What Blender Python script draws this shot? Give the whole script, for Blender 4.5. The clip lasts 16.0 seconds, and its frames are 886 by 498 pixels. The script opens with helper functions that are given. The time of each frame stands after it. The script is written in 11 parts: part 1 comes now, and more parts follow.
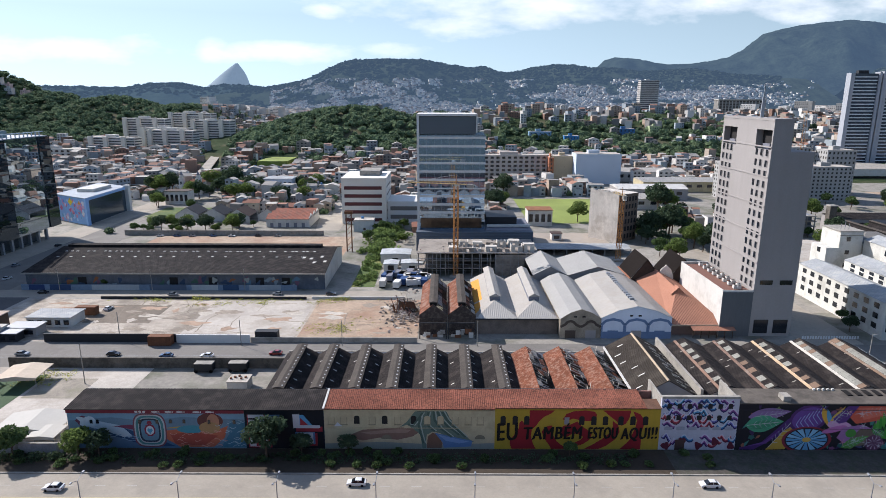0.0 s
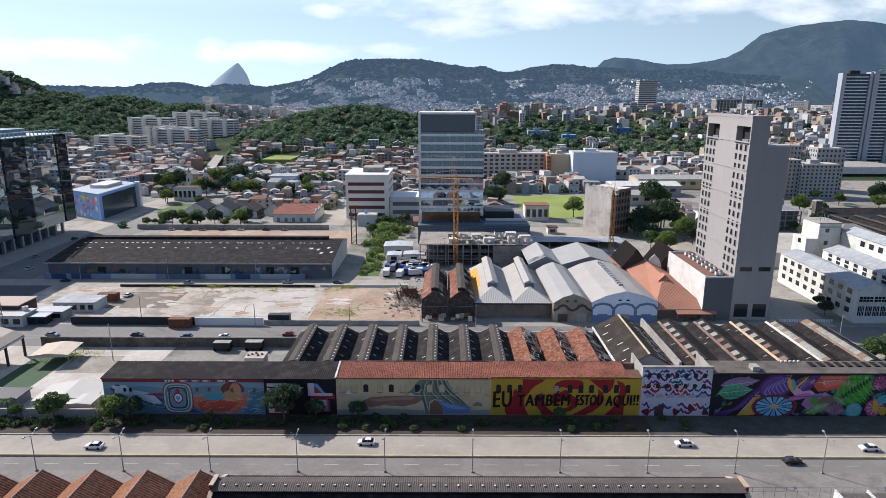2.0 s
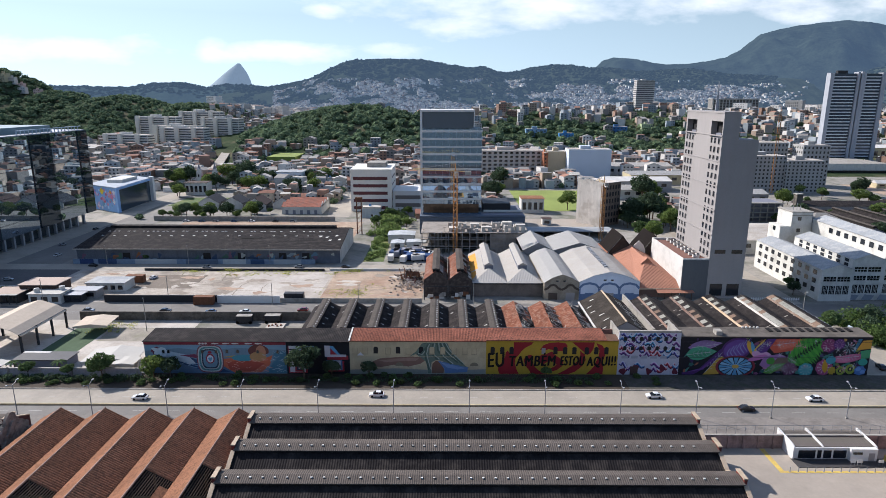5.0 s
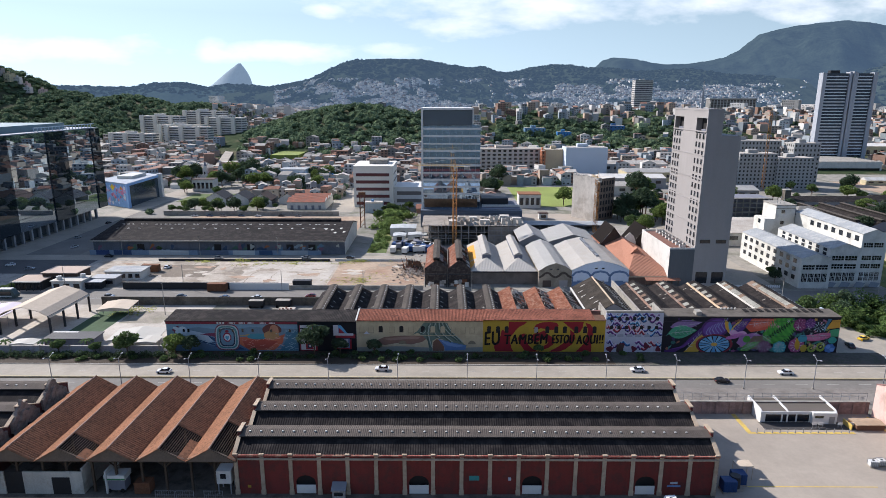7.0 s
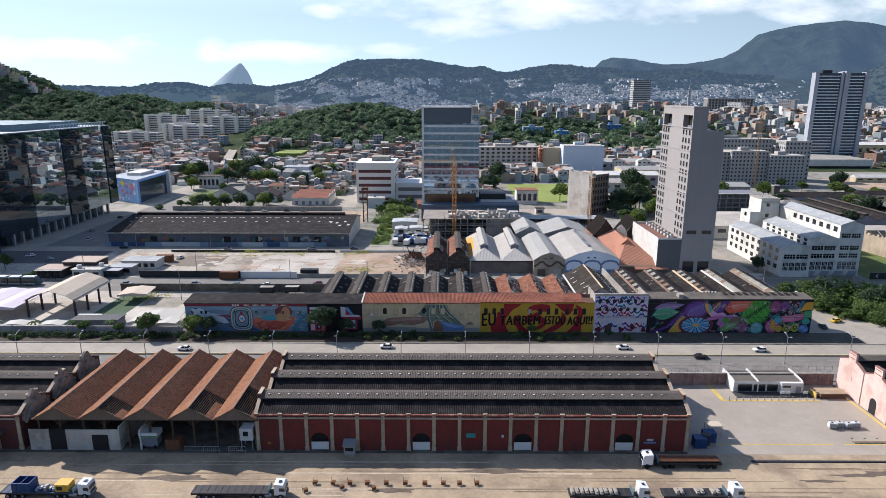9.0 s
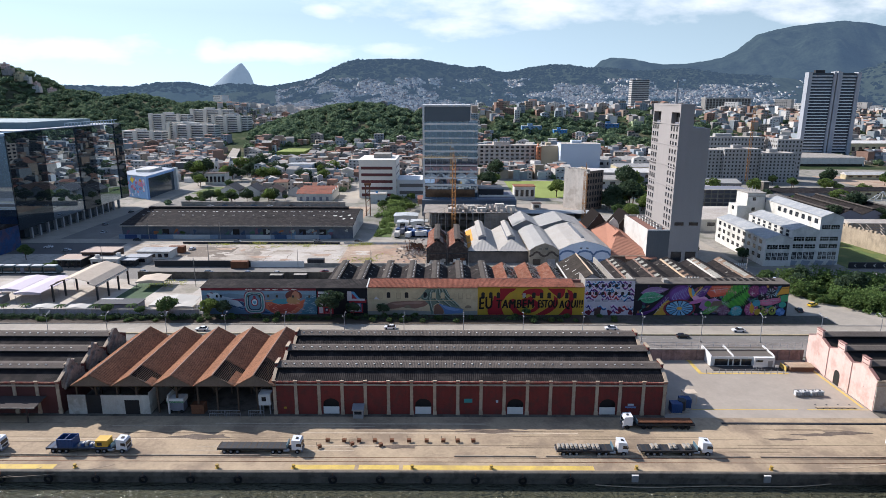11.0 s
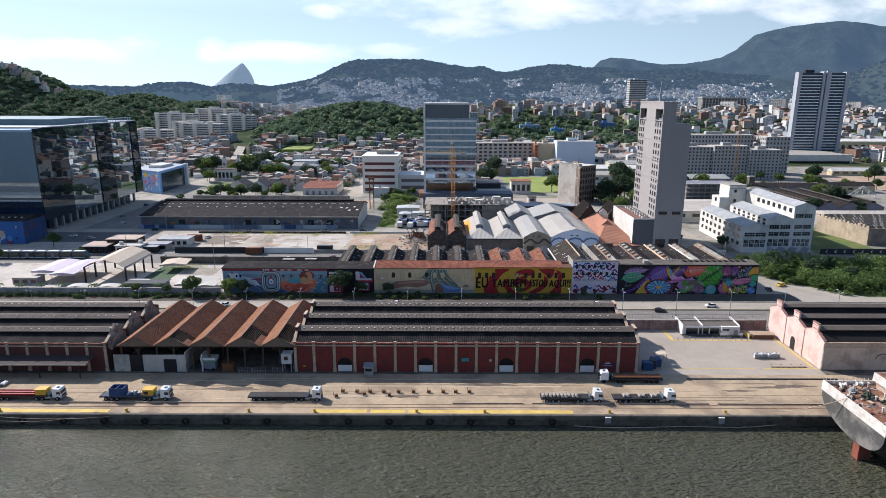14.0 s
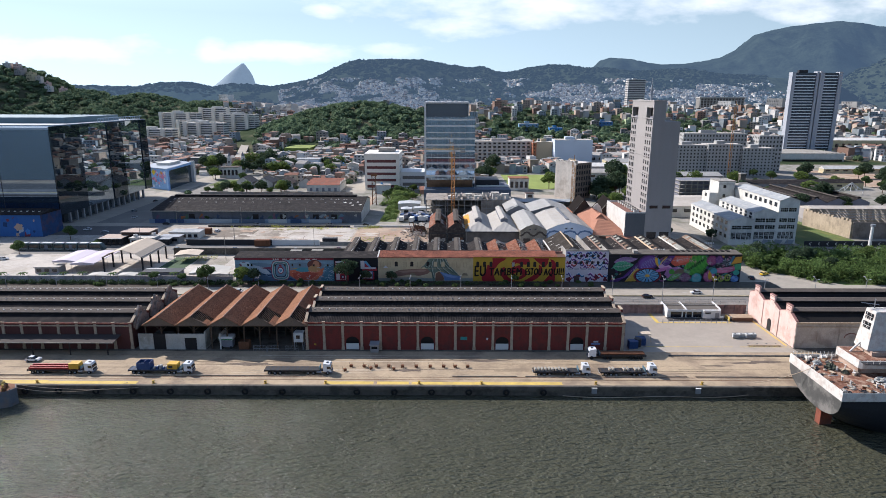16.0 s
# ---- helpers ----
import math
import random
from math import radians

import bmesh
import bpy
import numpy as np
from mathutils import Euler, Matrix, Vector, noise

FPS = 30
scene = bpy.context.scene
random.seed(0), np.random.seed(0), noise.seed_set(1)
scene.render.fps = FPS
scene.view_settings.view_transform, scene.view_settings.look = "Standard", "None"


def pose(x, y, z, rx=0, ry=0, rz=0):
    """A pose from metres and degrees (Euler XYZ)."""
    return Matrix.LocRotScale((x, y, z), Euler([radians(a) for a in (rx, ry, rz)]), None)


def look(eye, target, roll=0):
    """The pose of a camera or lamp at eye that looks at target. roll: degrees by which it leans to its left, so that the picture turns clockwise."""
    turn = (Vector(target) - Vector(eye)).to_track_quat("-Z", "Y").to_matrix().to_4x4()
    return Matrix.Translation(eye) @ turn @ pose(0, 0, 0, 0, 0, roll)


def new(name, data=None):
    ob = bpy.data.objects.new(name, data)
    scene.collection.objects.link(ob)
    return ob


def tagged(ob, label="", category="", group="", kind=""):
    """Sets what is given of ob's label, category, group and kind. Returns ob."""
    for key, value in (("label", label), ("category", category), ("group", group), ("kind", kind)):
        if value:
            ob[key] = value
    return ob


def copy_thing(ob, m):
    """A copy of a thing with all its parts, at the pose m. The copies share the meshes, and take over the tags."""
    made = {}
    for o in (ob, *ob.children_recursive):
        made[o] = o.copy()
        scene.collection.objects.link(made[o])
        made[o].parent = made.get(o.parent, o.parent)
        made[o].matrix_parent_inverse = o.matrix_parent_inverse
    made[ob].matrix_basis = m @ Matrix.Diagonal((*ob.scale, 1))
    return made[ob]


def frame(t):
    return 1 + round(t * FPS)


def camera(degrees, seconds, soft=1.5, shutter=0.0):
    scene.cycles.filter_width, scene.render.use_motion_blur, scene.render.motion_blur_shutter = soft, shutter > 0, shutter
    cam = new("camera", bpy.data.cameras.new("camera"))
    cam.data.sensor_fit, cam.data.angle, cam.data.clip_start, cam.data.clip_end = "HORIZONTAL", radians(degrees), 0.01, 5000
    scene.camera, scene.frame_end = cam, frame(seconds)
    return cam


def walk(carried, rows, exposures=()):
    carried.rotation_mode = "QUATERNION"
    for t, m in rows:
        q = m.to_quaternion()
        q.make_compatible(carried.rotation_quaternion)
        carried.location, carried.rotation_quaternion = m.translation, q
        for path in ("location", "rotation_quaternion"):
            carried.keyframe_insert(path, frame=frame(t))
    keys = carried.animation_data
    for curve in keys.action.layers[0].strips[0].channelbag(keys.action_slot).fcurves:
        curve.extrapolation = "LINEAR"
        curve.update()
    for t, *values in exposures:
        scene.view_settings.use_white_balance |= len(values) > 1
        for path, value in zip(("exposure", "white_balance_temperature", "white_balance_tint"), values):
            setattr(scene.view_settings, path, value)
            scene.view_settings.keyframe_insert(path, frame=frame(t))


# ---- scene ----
# ---------------------------------------------------------------- camera
cam = camera(71.2, 16.0, soft=0.85)
AHEAD = Vector((-0.00223, 0.97122, -0.23819))
EYES = [
    (0, 0.18, 106.16, 71.68), (1, 0.06, 99.3, 71.51), (2, -0.03, 92.55, 71.29), (3, -0.09, 85.86, 71.04),
    (4, -0.12, 79.22, 70.76), (5, -0.14, 72.61, 70.46), (6, -0.13, 66.01, 70.13), (7, -0.12, 59.4, 69.79),
    (8, -0.09, 52.78, 69.44), (9, -0.06, 46.15, 69.09), (10, -0.03, 39.51, 68.74), (11, 0.0, 32.86, 68.4),
    (12, 0.03, 26.21, 68.07), (13, 0.04, 19.58, 67.76), (14, 0.05, 12.99, 67.48), (15, 0.03, 6.45, 67.22),
    (16, 0.0, 0.0, 67.0),
]
walk(cam, [(t, look((x, y, z), Vector((x, y, z)) + AHEAD * 10, 0.115)) for t, x, y, z in EYES],
     exposures=[(0, 0.64, 6160, 14), (16, 0.68, 6160, 14)])

# ---------------------------------------------------------------- light
SUN_EL, SUN_AZ = 36.5, -56.0        # height, and bearing from ahead (+y), clockwise
SUN_DIR = Vector((math.sin(radians(SUN_AZ)) * math.cos(radians(SUN_EL)), math.cos(radians(SUN_AZ)) * math.cos(radians(SUN_EL)), math.sin(radians(SUN_EL))))


def make_world():
    w = bpy.data.worlds.new("sky")
    scene.world = w
    w.use_nodes = True
    nt = w.node_tree
    nt.nodes.clear()
    n = lambda kind: nt.nodes.new(kind)
    out, bg = n("ShaderNodeOutputWorld"), n("ShaderNodeBackground")
    sky = n("ShaderNodeTexSky")
    sky.sky_type, sky.sun_disc = "NISHITA", False
    sky.sun_elevation, sky.sun_rotation = radians(SUN_EL), radians(SUN_AZ)
    sky.air_density, sky.dust_density, sky.ozone_density, sky.altitude = 1.0, 0.6, 1.5, 60
    # clouds: noise over the dome, plus a few banks low over the hills
    tc = n("ShaderNodeTexCoord")
    sep = n("ShaderNodeSeparateXYZ")
    nt.links.new(tc.outputs["Generated"], sep.inputs[0])

    def math_(op, a, b=None, clamp=False):
        m = n("ShaderNodeMath")
        m.operation, m.use_clamp = op, clamp
        for i, v in enumerate((a, b)):
            if v is None:
                continue
            if isinstance(v, (int, float)):
                m.inputs[i].default_value = v
            else:
                nt.links.new(v, m.inputs[i])
        return m.outputs[0]

    ysafe = math_("MAXIMUM", sep.outputs["Y"], 0.05)
    az = math_("DIVIDE", sep.outputs["X"], ysafe)
    el = math_("DIVIDE", sep.outputs["Z"], ysafe)
    comb = n("ShaderNodeCombineXYZ")
    nt.links.new(az, comb.inputs[0])
    nt.links.new(math_("MULTIPLY", el, 2.6), comb.inputs[1])
    noise_ = n("ShaderNodeTexNoise")
    noise_.inputs["Scale"].default_value = 9.0
    noise_.inputs["Detail"].default_value = 7.0
    noise_.inputs["Roughness"].default_value = 0.58
    nt.links.new(comb.outputs[0], noise_.inputs["Vector"])

    def bank(x, z, rx, rz):
        dx = math_("DIVIDE", math_("SUBTRACT", az, x), rx)
        dz = math_("DIVIDE", math_("SUBTRACT", el, z), rz)
        r = math_("ADD", math_("MULTIPLY", dx, dx), math_("MULTIPLY", dz, dz))
        return math_("SUBTRACT", 1.0, r)

    total = None
    for b in ((0.16, 0.147, 0.34, 0.040), (0.02, 0.104, 0.085, 0.020), (-0.185, 0.127, 0.035, 0.011), (-0.62, 0.070, 0.24, 0.022), (-0.25, 0.066, 0.15, 0.017),
              (0.12, 0.122, 0.10, 0.020), (0.55, 0.150, 0.30, 0.030), (0.58, 0.126, 0.10, 0.018), (-0.085, 0.070, 0.06, 0.013), (-0.36, 0.070, 0.03, 0.02)):
        v = bank(*b)
        total = v if total is None else math_("MAXIMUM", total, v)
    shaped = math_("ADD", math_("MULTIPLY", total, 0.55), math_("MULTIPLY", math_("SUBTRACT", noise_.outputs[0], 0.5), 2.4))
    mask = math_("MULTIPLY", math_("ADD", shaped, 0.04), 1.15, True)
    wide = n("ShaderNodeTexNoise")
    wide.inputs["Scale"].default_value = 2.0
    wide.inputs["Detail"].default_value = 5.0
    nt.links.new(tc.outputs["Generated"], wide.inputs["Vector"])
    high = math_("MULTIPLY", math_("MULTIPLY", math_("SUBTRACT", wide.outputs[0], 0.55), 5.0, True), math_("MULTIPLY", math_("SUBTRACT", sep.outputs["Z"], 0.25), 4.0, True))
    mask = math_("MAXIMUM", math_("MULTIPLY", mask, 0.85), math_("MULTIPLY", high, 0.5))
    # a thin bright veil lies low all round
    veil = math_("MULTIPLY", math_("SUBTRACT", 0.26, sep.outputs["Z"]), 7.0, True)
    gain = n("ShaderNodeVectorMath")
    gain.operation = "SCALE"
    gain.inputs["Scale"].default_value = SKY_GAIN
    nt.links.new(sky.outputs[0], gain.inputs[0])
    m0 = n("ShaderNodeMix")
    m0.data_type = "RGBA"
    nt.links.new(math_("MULTIPLY", veil, 0.92), m0.inputs["Factor"])
    nt.links.new(gain.outputs[0], m0.inputs["A"])
    # brighter towards the sun's side
    glow = math_("ADD", 0.47, math_("MULTIPLY", math_("SUBTRACT", 0.66, math_("MULTIPLY", sep.outputs["X"], 1.45)), 0.17))
    low = math_("SUBTRACT", 1.15, math_("MULTIPLY", sep.outputs["Z"], 2.0))
    glow = math_("MULTIPLY", glow, math_("MAXIMUM", low, 0.4))
    # and duller away from it
    glow = math_("MULTIPLY", glow, math_("MAXIMUM", math_("MINIMUM", math_("ADD", math_("MULTIPLY", sep.outputs["Y"], 0.7), 0.6), 1.0), 0.3))
    gv = n("ShaderNodeVectorMath")
    gv.operation = "SCALE"
    gv.inputs[0].default_value = (0.66, 0.88, 1.03)
    nt.links.new(glow, gv.inputs["Scale"])
    nt.links.new(gv.outputs[0], m0.inputs["B"])
    m1 = n("ShaderNodeMix")
    m1.data_type = "RGBA"
    nt.links.new(mask, m1.inputs["Factor"])
    nt.links.new(m0.outputs["Result"], m1.inputs["A"])
    m1.inputs["B"].default_value = (0.74, 0.77, 0.79, 1)
    nt.links.new(m1.outputs["Result"], bg.inputs["Color"])
    bg.inputs["Strength"].default_value = 1.0
    nt.links.new(bg.outputs[0], out.inputs[0])


SKY_GAIN = 0.12
make_world()
sun = new("sun", bpy.data.lights.new("sun", "SUN"))
sun.data.energy, sun.data.angle, sun.data.color = 4.7, radians(0.55), (1.0, 0.94, 0.86)
sun.matrix_world = look(SUN_DIR * 300, (0, 0, 0))

# ---------------------------------------------------------------- building kit
def lin(h):
    """A hex colour as linear values."""
    v = [int(h[i:i + 2], 16) / 255 for i in (0, 2, 4)]
    return tuple(c / 12.92 if c <= 0.04045 else ((c + 0.055) / 1.055) ** 2.4 for c in v)


WELD = ("front_wall", "end_wall", "gable_wall", "coping", "canopy_skin", "hull", "curled_band", "arch_moulding")


class M:
    """Vertices and faces of one mesh, with a material slot for each face."""

    def __init__(self):
        self.v, self.f, self.m = [], [], []

    def poly(self, pts, mi=0):
        n = len(self.v)
        self.v += [tuple(p) for p in pts]
        self.f.append(tuple(range(n, n + len(pts))))
        self.m.append(mi)
        return self

    def box(self, x0, x1, y0, y1, z0, z1, mi=0):
        n = len(self.v)
        self.v += [(x0, y0, z0), (x1, y0, z0), (x1, y1, z0), (x0, y1, z0), (x0, y0, z1), (x1, y0, z1), (x1, y1, z1), (x0, y1, z1)]
        self.f += [tuple(n + i for i in q) for q in ((0, 3, 2, 1), (4, 5, 6, 7), (0, 1, 5, 4), (1, 2, 6, 5), (2, 3, 7, 6), (3, 0, 4, 7))]
        self.m += [mi] * 6
        return self

    def ext_y(self, prof, y0, y1, mi=0):
        """A closed profile of (x, z), anticlockwise seen from -y, drawn out along y."""
        k, n = len(prof), len(self.v)
        self.v += [(x, y0, z) for x, z in prof] + [(x, y1, z) for x, z in prof]
        self.f += [tuple(range(n, n + k)), tuple(range(n + 2 * k - 1, n + k - 1, -1))]
        self.f += [(n + (i + 1) % k, n + i, n + k + i, n + k + (i + 1) % k) for i in range(k)]
        self.m += [mi] * (k + 2)
        return self

    def ext_x(self, prof, x0, x1, mi=0):
        """A closed profile of (y, z) drawn out along x."""
        k, n = len(prof), len(self.v)
        self.v += [(x0, y, z) for y, z in prof] + [(x1, y, z) for y, z in prof]
        self.f += [tuple(range(n + k - 1, n - 1, -1)), tuple(range(n + k, n + 2 * k))]
        self.f += [(n + i, n + (i + 1) % k, n + k + (i + 1) % k, n + k + i) for i in range(k)]
        self.m += [mi] * (k + 2)
        return self

    def ext_z(self, prof, z0, z1, mi=0):
        """A closed outline of (x, y) drawn up along z."""
        k, n = len(prof), len(self.v)
        self.v += [(x, y, z0) for x, y in prof] + [(x, y, z1) for x, y in prof]
        self.f += [tuple(range(n + k - 1, n - 1, -1)), tuple(range(n + k, n + 2 * k))]
        self.f += [(n + i, n + (i + 1) % k, n + k + (i + 1) % k, n + k + i) for i in range(k)]
        self.m += [mi] * (k + 2)
        return self

    def tube(self, p, q, r, r2=None, n=8, mi=0, caps=True):
        p, q = Vector(p), Vector(q)
        d = (q - p).normalized()
        a = d.cross(Vector((0, 0, 1)) if abs(d.z) < 0.9 else Vector((1, 0, 0))).normalized()
        b = d.cross(a)
        k = len(self.v)
        r2 = r if r2 is None else r2
        for c, rr in ((p, r), (q, r2)):
            self.v += [tuple(c + (a * math.cos(i * math.tau / n) + b * math.sin(i * math.tau / n)) * rr) for i in range(n)]
        self.f += [(k + i, k + (i + 1) % n, k + n + (i + 1) % n, k + n + i) for i in range(n)]
        self.m += [mi] * n
        if caps:
            self.f += [tuple(range(k + n - 1, k - 1, -1)), tuple(range(k + n, k + 2 * n))]
            self.m += [mi] * 2
        return self

    def tiles(self, low, high, c0, c1, pitch=0.42, amp=0.15, along="y", rows=7, seed=0, mi=0):
        """A slope of rounded tile rows from its low to its high edge, each (across, z), repeated along y or x, a little uneven."""
        rnd = random.Random(seed)
        n = int((c1 - c0) / pitch) * 4
        k = len(self.v)
        for i in range(n + 1):
            c = c0 + (c1 - c0) * i / n
            bulge = (0.0, 0.75, 1.0, 0.75)[i % 4] * amp
            for j in range(rows + 1):
                t = j / rows
                u, z = low[0] + (high[0] - low[0]) * t, low[1] + (high[1] - low[1]) * t + bulge + rnd.uniform(-0.012, 0.012)
                self.v.append((u, c, z) if along == "y" else (c, u, z))
        for i in range(n):
            for j in range(rows):
                a = k + i * (rows + 1) + j
                self.f.append((a, a + rows + 1, a + rows + 2, a + 1))
                self.m.append(mi)
        return self

    def blob(self, c, r, seed=0, rough=0.25, n=7, m=5, mi=0):
        """An uneven rounded lump."""
        rnd = random.Random(seed)
        k = len(self.v)
        for j in range(m + 1):
            ph = math.pi * j / m
            for i in range(n):
                th = math.tau * (i + 0.5 * (j % 2)) / n
                s = 1 + rnd.uniform(-rough, rough)
                self.v.append((c[0] + r[0] * s * math.sin(ph) * math.cos(th), c[1] + r[1] * s * math.sin(ph) * math.sin(th), c[2] + r[2] * s * math.cos(ph)))
        for j in range(m):
            for i in range(n):
                self.f.append((k + j * n + i, k + (j + 1) * n + i, k + (j + 1) * n + (i + 1) % n, k + j * n + (i + 1) % n))
                self.m.append(mi)
        return self

    def ring(self, c, axis, big, small, n=14, k=7, a0=0.0, a1=math.tau, mi=0):
        """A tyre or pipe bend round an axis 'x', 'y' or 'z'."""
        s = len(self.v)
        whole = abs(a1 - a0 - math.tau) < 1e-6
        steps = n if whole else n + 1
        for i in range(steps):
            t = a0 + (a1 - a0) * i / n
            for j in range(k):
                u = math.tau * j / k
                r, h = big + small * math.cos(u), small * math.sin(u)
                p = {"y": (r * math.cos(t), h, r * math.sin(t)), "x": (h, r * math.cos(t), r * math.sin(t)), "z": (r * math.cos(t), r * math.sin(t), h)}[axis]
                self.v.append((c[0] + p[0], c[1] + p[1], c[2] + p[2]))
        for i in range(n):
            e = (i + 1) % steps
            for j in range(k):
                self.f.append((s + i * k + j, s + e * k + j, s + e * k + (j + 1) % k, s + i * k + (j + 1) % k))
                self.m.append(mi)
        return self

    def turn(self, deg, at=(0, 0)):
        c, s = math.cos(radians(deg)), math.sin(radians(deg))
        self.v = [(at[0] + (x - at[0]) * c - (y - at[1]) * s, at[1] + (x - at[0]) * s + (y - at[1]) * c, z) for x, y, z in self.v]
        return self

    def data(self, name, mats, smooth=False):
        me = bpy.data.meshes.new(name)
        me.from_pydata(self.v, [], self.f)
        mats = mats if isinstance(mats, (list, tuple)) else [mats]
        for x in mats:
            me.materials.append(x)
        if len(mats) > 1:
            me.polygons.foreach_set("material_index", self.m)
        if smooth:
            me.polygons.foreach_set("use_smooth", [True] * len(me.polygons))
        if name in WELD:
            bm = bmesh.new()
            bm.from_mesh(me)
            bmesh.ops.remove_doubles(bm, verts=bm.verts, dist=0.0005)
            bm.to_mesh(me)
            bm.free()
        me.update()
        return me


def part(name, m, mats, parent, label="", smooth=False):
    """Links a mesh as one object under a thing or a part."""
    ob = new(name, m.data(name, mats, smooth) if isinstance(m, M) else m)
    ob.parent = parent
    return tagged(ob, label)


def thing(name, at, label, category, group="", turn=0.0):
    ob = new(name)
    ob.empty_display_size = 0.5
    ob.matrix_basis = pose(*at, 0, 0, turn)
    return tagged(ob, label, category, group, "")


def solid(name, m, mats, label, category="", group="", kind="", at=(0, 0, 0), turn=0.0, smooth=False):
    """One mesh that is a thing, or a piece of the setting, of its own."""
    ob = new(name, m.data(name, mats, smooth))
    ob.matrix_basis = pose(*at, 0, 0, turn)
    return tagged(ob, label, category, group, kind)


# ---------------------------------------------------------------- materials
MATS = {}


def mat(name, colour, rough=0.85, metal=0.0, var=0.18, big=0.06, fine=2.5, bump=0.15, stain=None, stain_amount=0.0, stain_scale=0.25,
        ribs=None, rib_step=0.3, rib_depth=0.05, spec=0.35, island=0.0, obj_random=0.0, coat=0.0, emit=None, streak=0.0, through_light=0.0):
    """A surface with two scales of variation, stains and, where asked, ribs along 'x' or 'y' or both."""
    if name in MATS:
        return MATS[name]
    mt = bpy.data.materials.new(name)
    mt.use_nodes = True
    nt = mt.node_tree
    p = nt.nodes["Principled BSDF"]
    L = nt.links.new
    N = nt.nodes.new
    col = lin(colour) if isinstance(colour, str) else colour
    geo = N("ShaderNodeNewGeometry")
    n1, n2 = N("ShaderNodeTexNoise"), N("ShaderNodeTexNoise")
    for nn, sc, de in ((n1, big, 4.0), (n2, fine, 3.0)):
        nn.inputs["Scale"].default_value, nn.inputs["Detail"].default_value = sc, de
        L(geo.outputs["Position"], nn.inputs["Vector"])
    if streak:
        mp = N("ShaderNodeMapping")
        mp.inputs["Scale"].default_value = (1, 1, 0.12)
        L(geo.outputs["Position"], mp.inputs[0])
        L(mp.outputs[0], n2.inputs["Vector"])

    def mth(op, a, b, clamp=False):
        m = N("ShaderNodeMath")
        m.operation, m.use_clamp = op, clamp
        for i, v in enumerate((a, b)):
            if isinstance(v, (int, float)):
                m.inputs[i].default_value = v
            else:
                L(v, m.inputs[i])
        return m.outputs[0]

    s = mth("ADD", mth("MULTIPLY", mth("SUBTRACT", n1.outputs[0], 0.5), 2.6 * var), mth("MULTIPLY", mth("SUBTRACT", n2.outputs[0], 0.5), 1.8 * var))
    n4 = N("ShaderNodeTexNoise")
    n4.inputs["Scale"].default_value, n4.inputs["Detail"].default_value, n4.inputs["Roughness"].default_value = fine * 3.3, 2.0, 0.7
    L(geo.outputs["Position"], n4.inputs["Vector"])
    s = mth("ADD", s, mth("MULTIPLY", mth("SUBTRACT", n4.outputs[0], 0.5), 2.2 * var))
    s = mth("ADD", s, 1.0)
    if island:
        s = mth("ADD", s, mth("MULTIPLY", mth("SUBTRACT", geo.outputs["Random Per Island"], 0.5), 2 * island))
    if obj_random:
        oi = N("ShaderNodeObjectInfo")
        s = mth("ADD", s, mth("MULTIPLY", mth("SUBTRACT", oi.outputs["Random"], 0.5), 2 * obj_random))
    s = mth("MAXIMUM", s, 0.12)
    base = N("ShaderNodeVectorMath")
    base.operation = "SCALE"
    base.inputs[0].default_value = col
    L(s, base.inputs["Scale"])
    cout = base.outputs[0]
    if stain:
        n3 = N("ShaderNodeTexNoise")
        n3.inputs["Scale"].default_value, n3.inputs["Detail"].default_value, n3.inputs["Roughness"].default_value = stain_scale, 6.0, 0.62
        L(geo.outputs["Position"], n3.inputs["Vector"])
        k = mth("MULTIPLY", mth("MULTIPLY", mth("SUBTRACT", n3.outputs[0], 0.48), 7.0, True), stain_amount)
        mx = N("ShaderNodeMix")
        mx.data_type = "RGBA"
        L(k, mx.inputs["Factor"])
        L(cout, mx.inputs["A"])
        mx.inputs["B"].default_value = (*lin(stain), 1)
        cout = mx.outputs["Result"]
    L(cout, p.inputs["Base Color"])
    p.inputs["Roughness"].default_value, p.inputs["Metallic"].default_value = rough, metal
    p.inputs["Specular IOR Level"].default_value = spec
    p.inputs["Coat Weight"].default_value = coat
    if bump or ribs:
        height = mth("MULTIPLY", n2.outputs[0], bump * 0.3)
        if ribs:
            sp = N("ShaderNodeSeparateXYZ")
            L(geo.outputs["Position"], sp.inputs[0])
            for axis in ribs:
                w = mth("SINE", mth("MULTIPLY", sp.outputs["XYZ".index(axis.upper())], math.tau / rib_step), 0.0)
                height = mth("ADD", height, mth("MULTIPLY", w, rib_depth))
        b = N("ShaderNodeBump")
        b.inputs["Strength"].default_value, b.inputs["Distance"].default_value = 0.9, 1.0
        L(height, b.inputs["Height"])
        L(b.outputs[0], p.inputs["Normal"])
    if emit:
        p.inputs["Emission Color"].default_value = (*emit[0], 1)
        p.inputs["Emission Strength"].default_value = emit[1]
    if through_light:  # leaves let part of the light through
        tl, ms = N("ShaderNodeBsdfTranslucent"), N("ShaderNodeMixShader")
        L(cout, tl.inputs["Color"])
        ms.inputs[0].default_value = through_light
        L(p.outputs[0], ms.inputs[1])
        L(tl.outputs[0], ms.inputs[2])
        L(ms.outputs[0], nt.nodes["Material Output"].inputs[0])
    MATS[name] = mt
    return mt


def paint(hexcol, rough=0.8):
    """Wall paint of a plain colour, weathered."""
    return mat("paint_" + hexcol, tuple(v * 0.86 for v in lin(hexcol)), rough, var=0.12, big=0.15, fine=1.2, bump=0.03, streak=1)


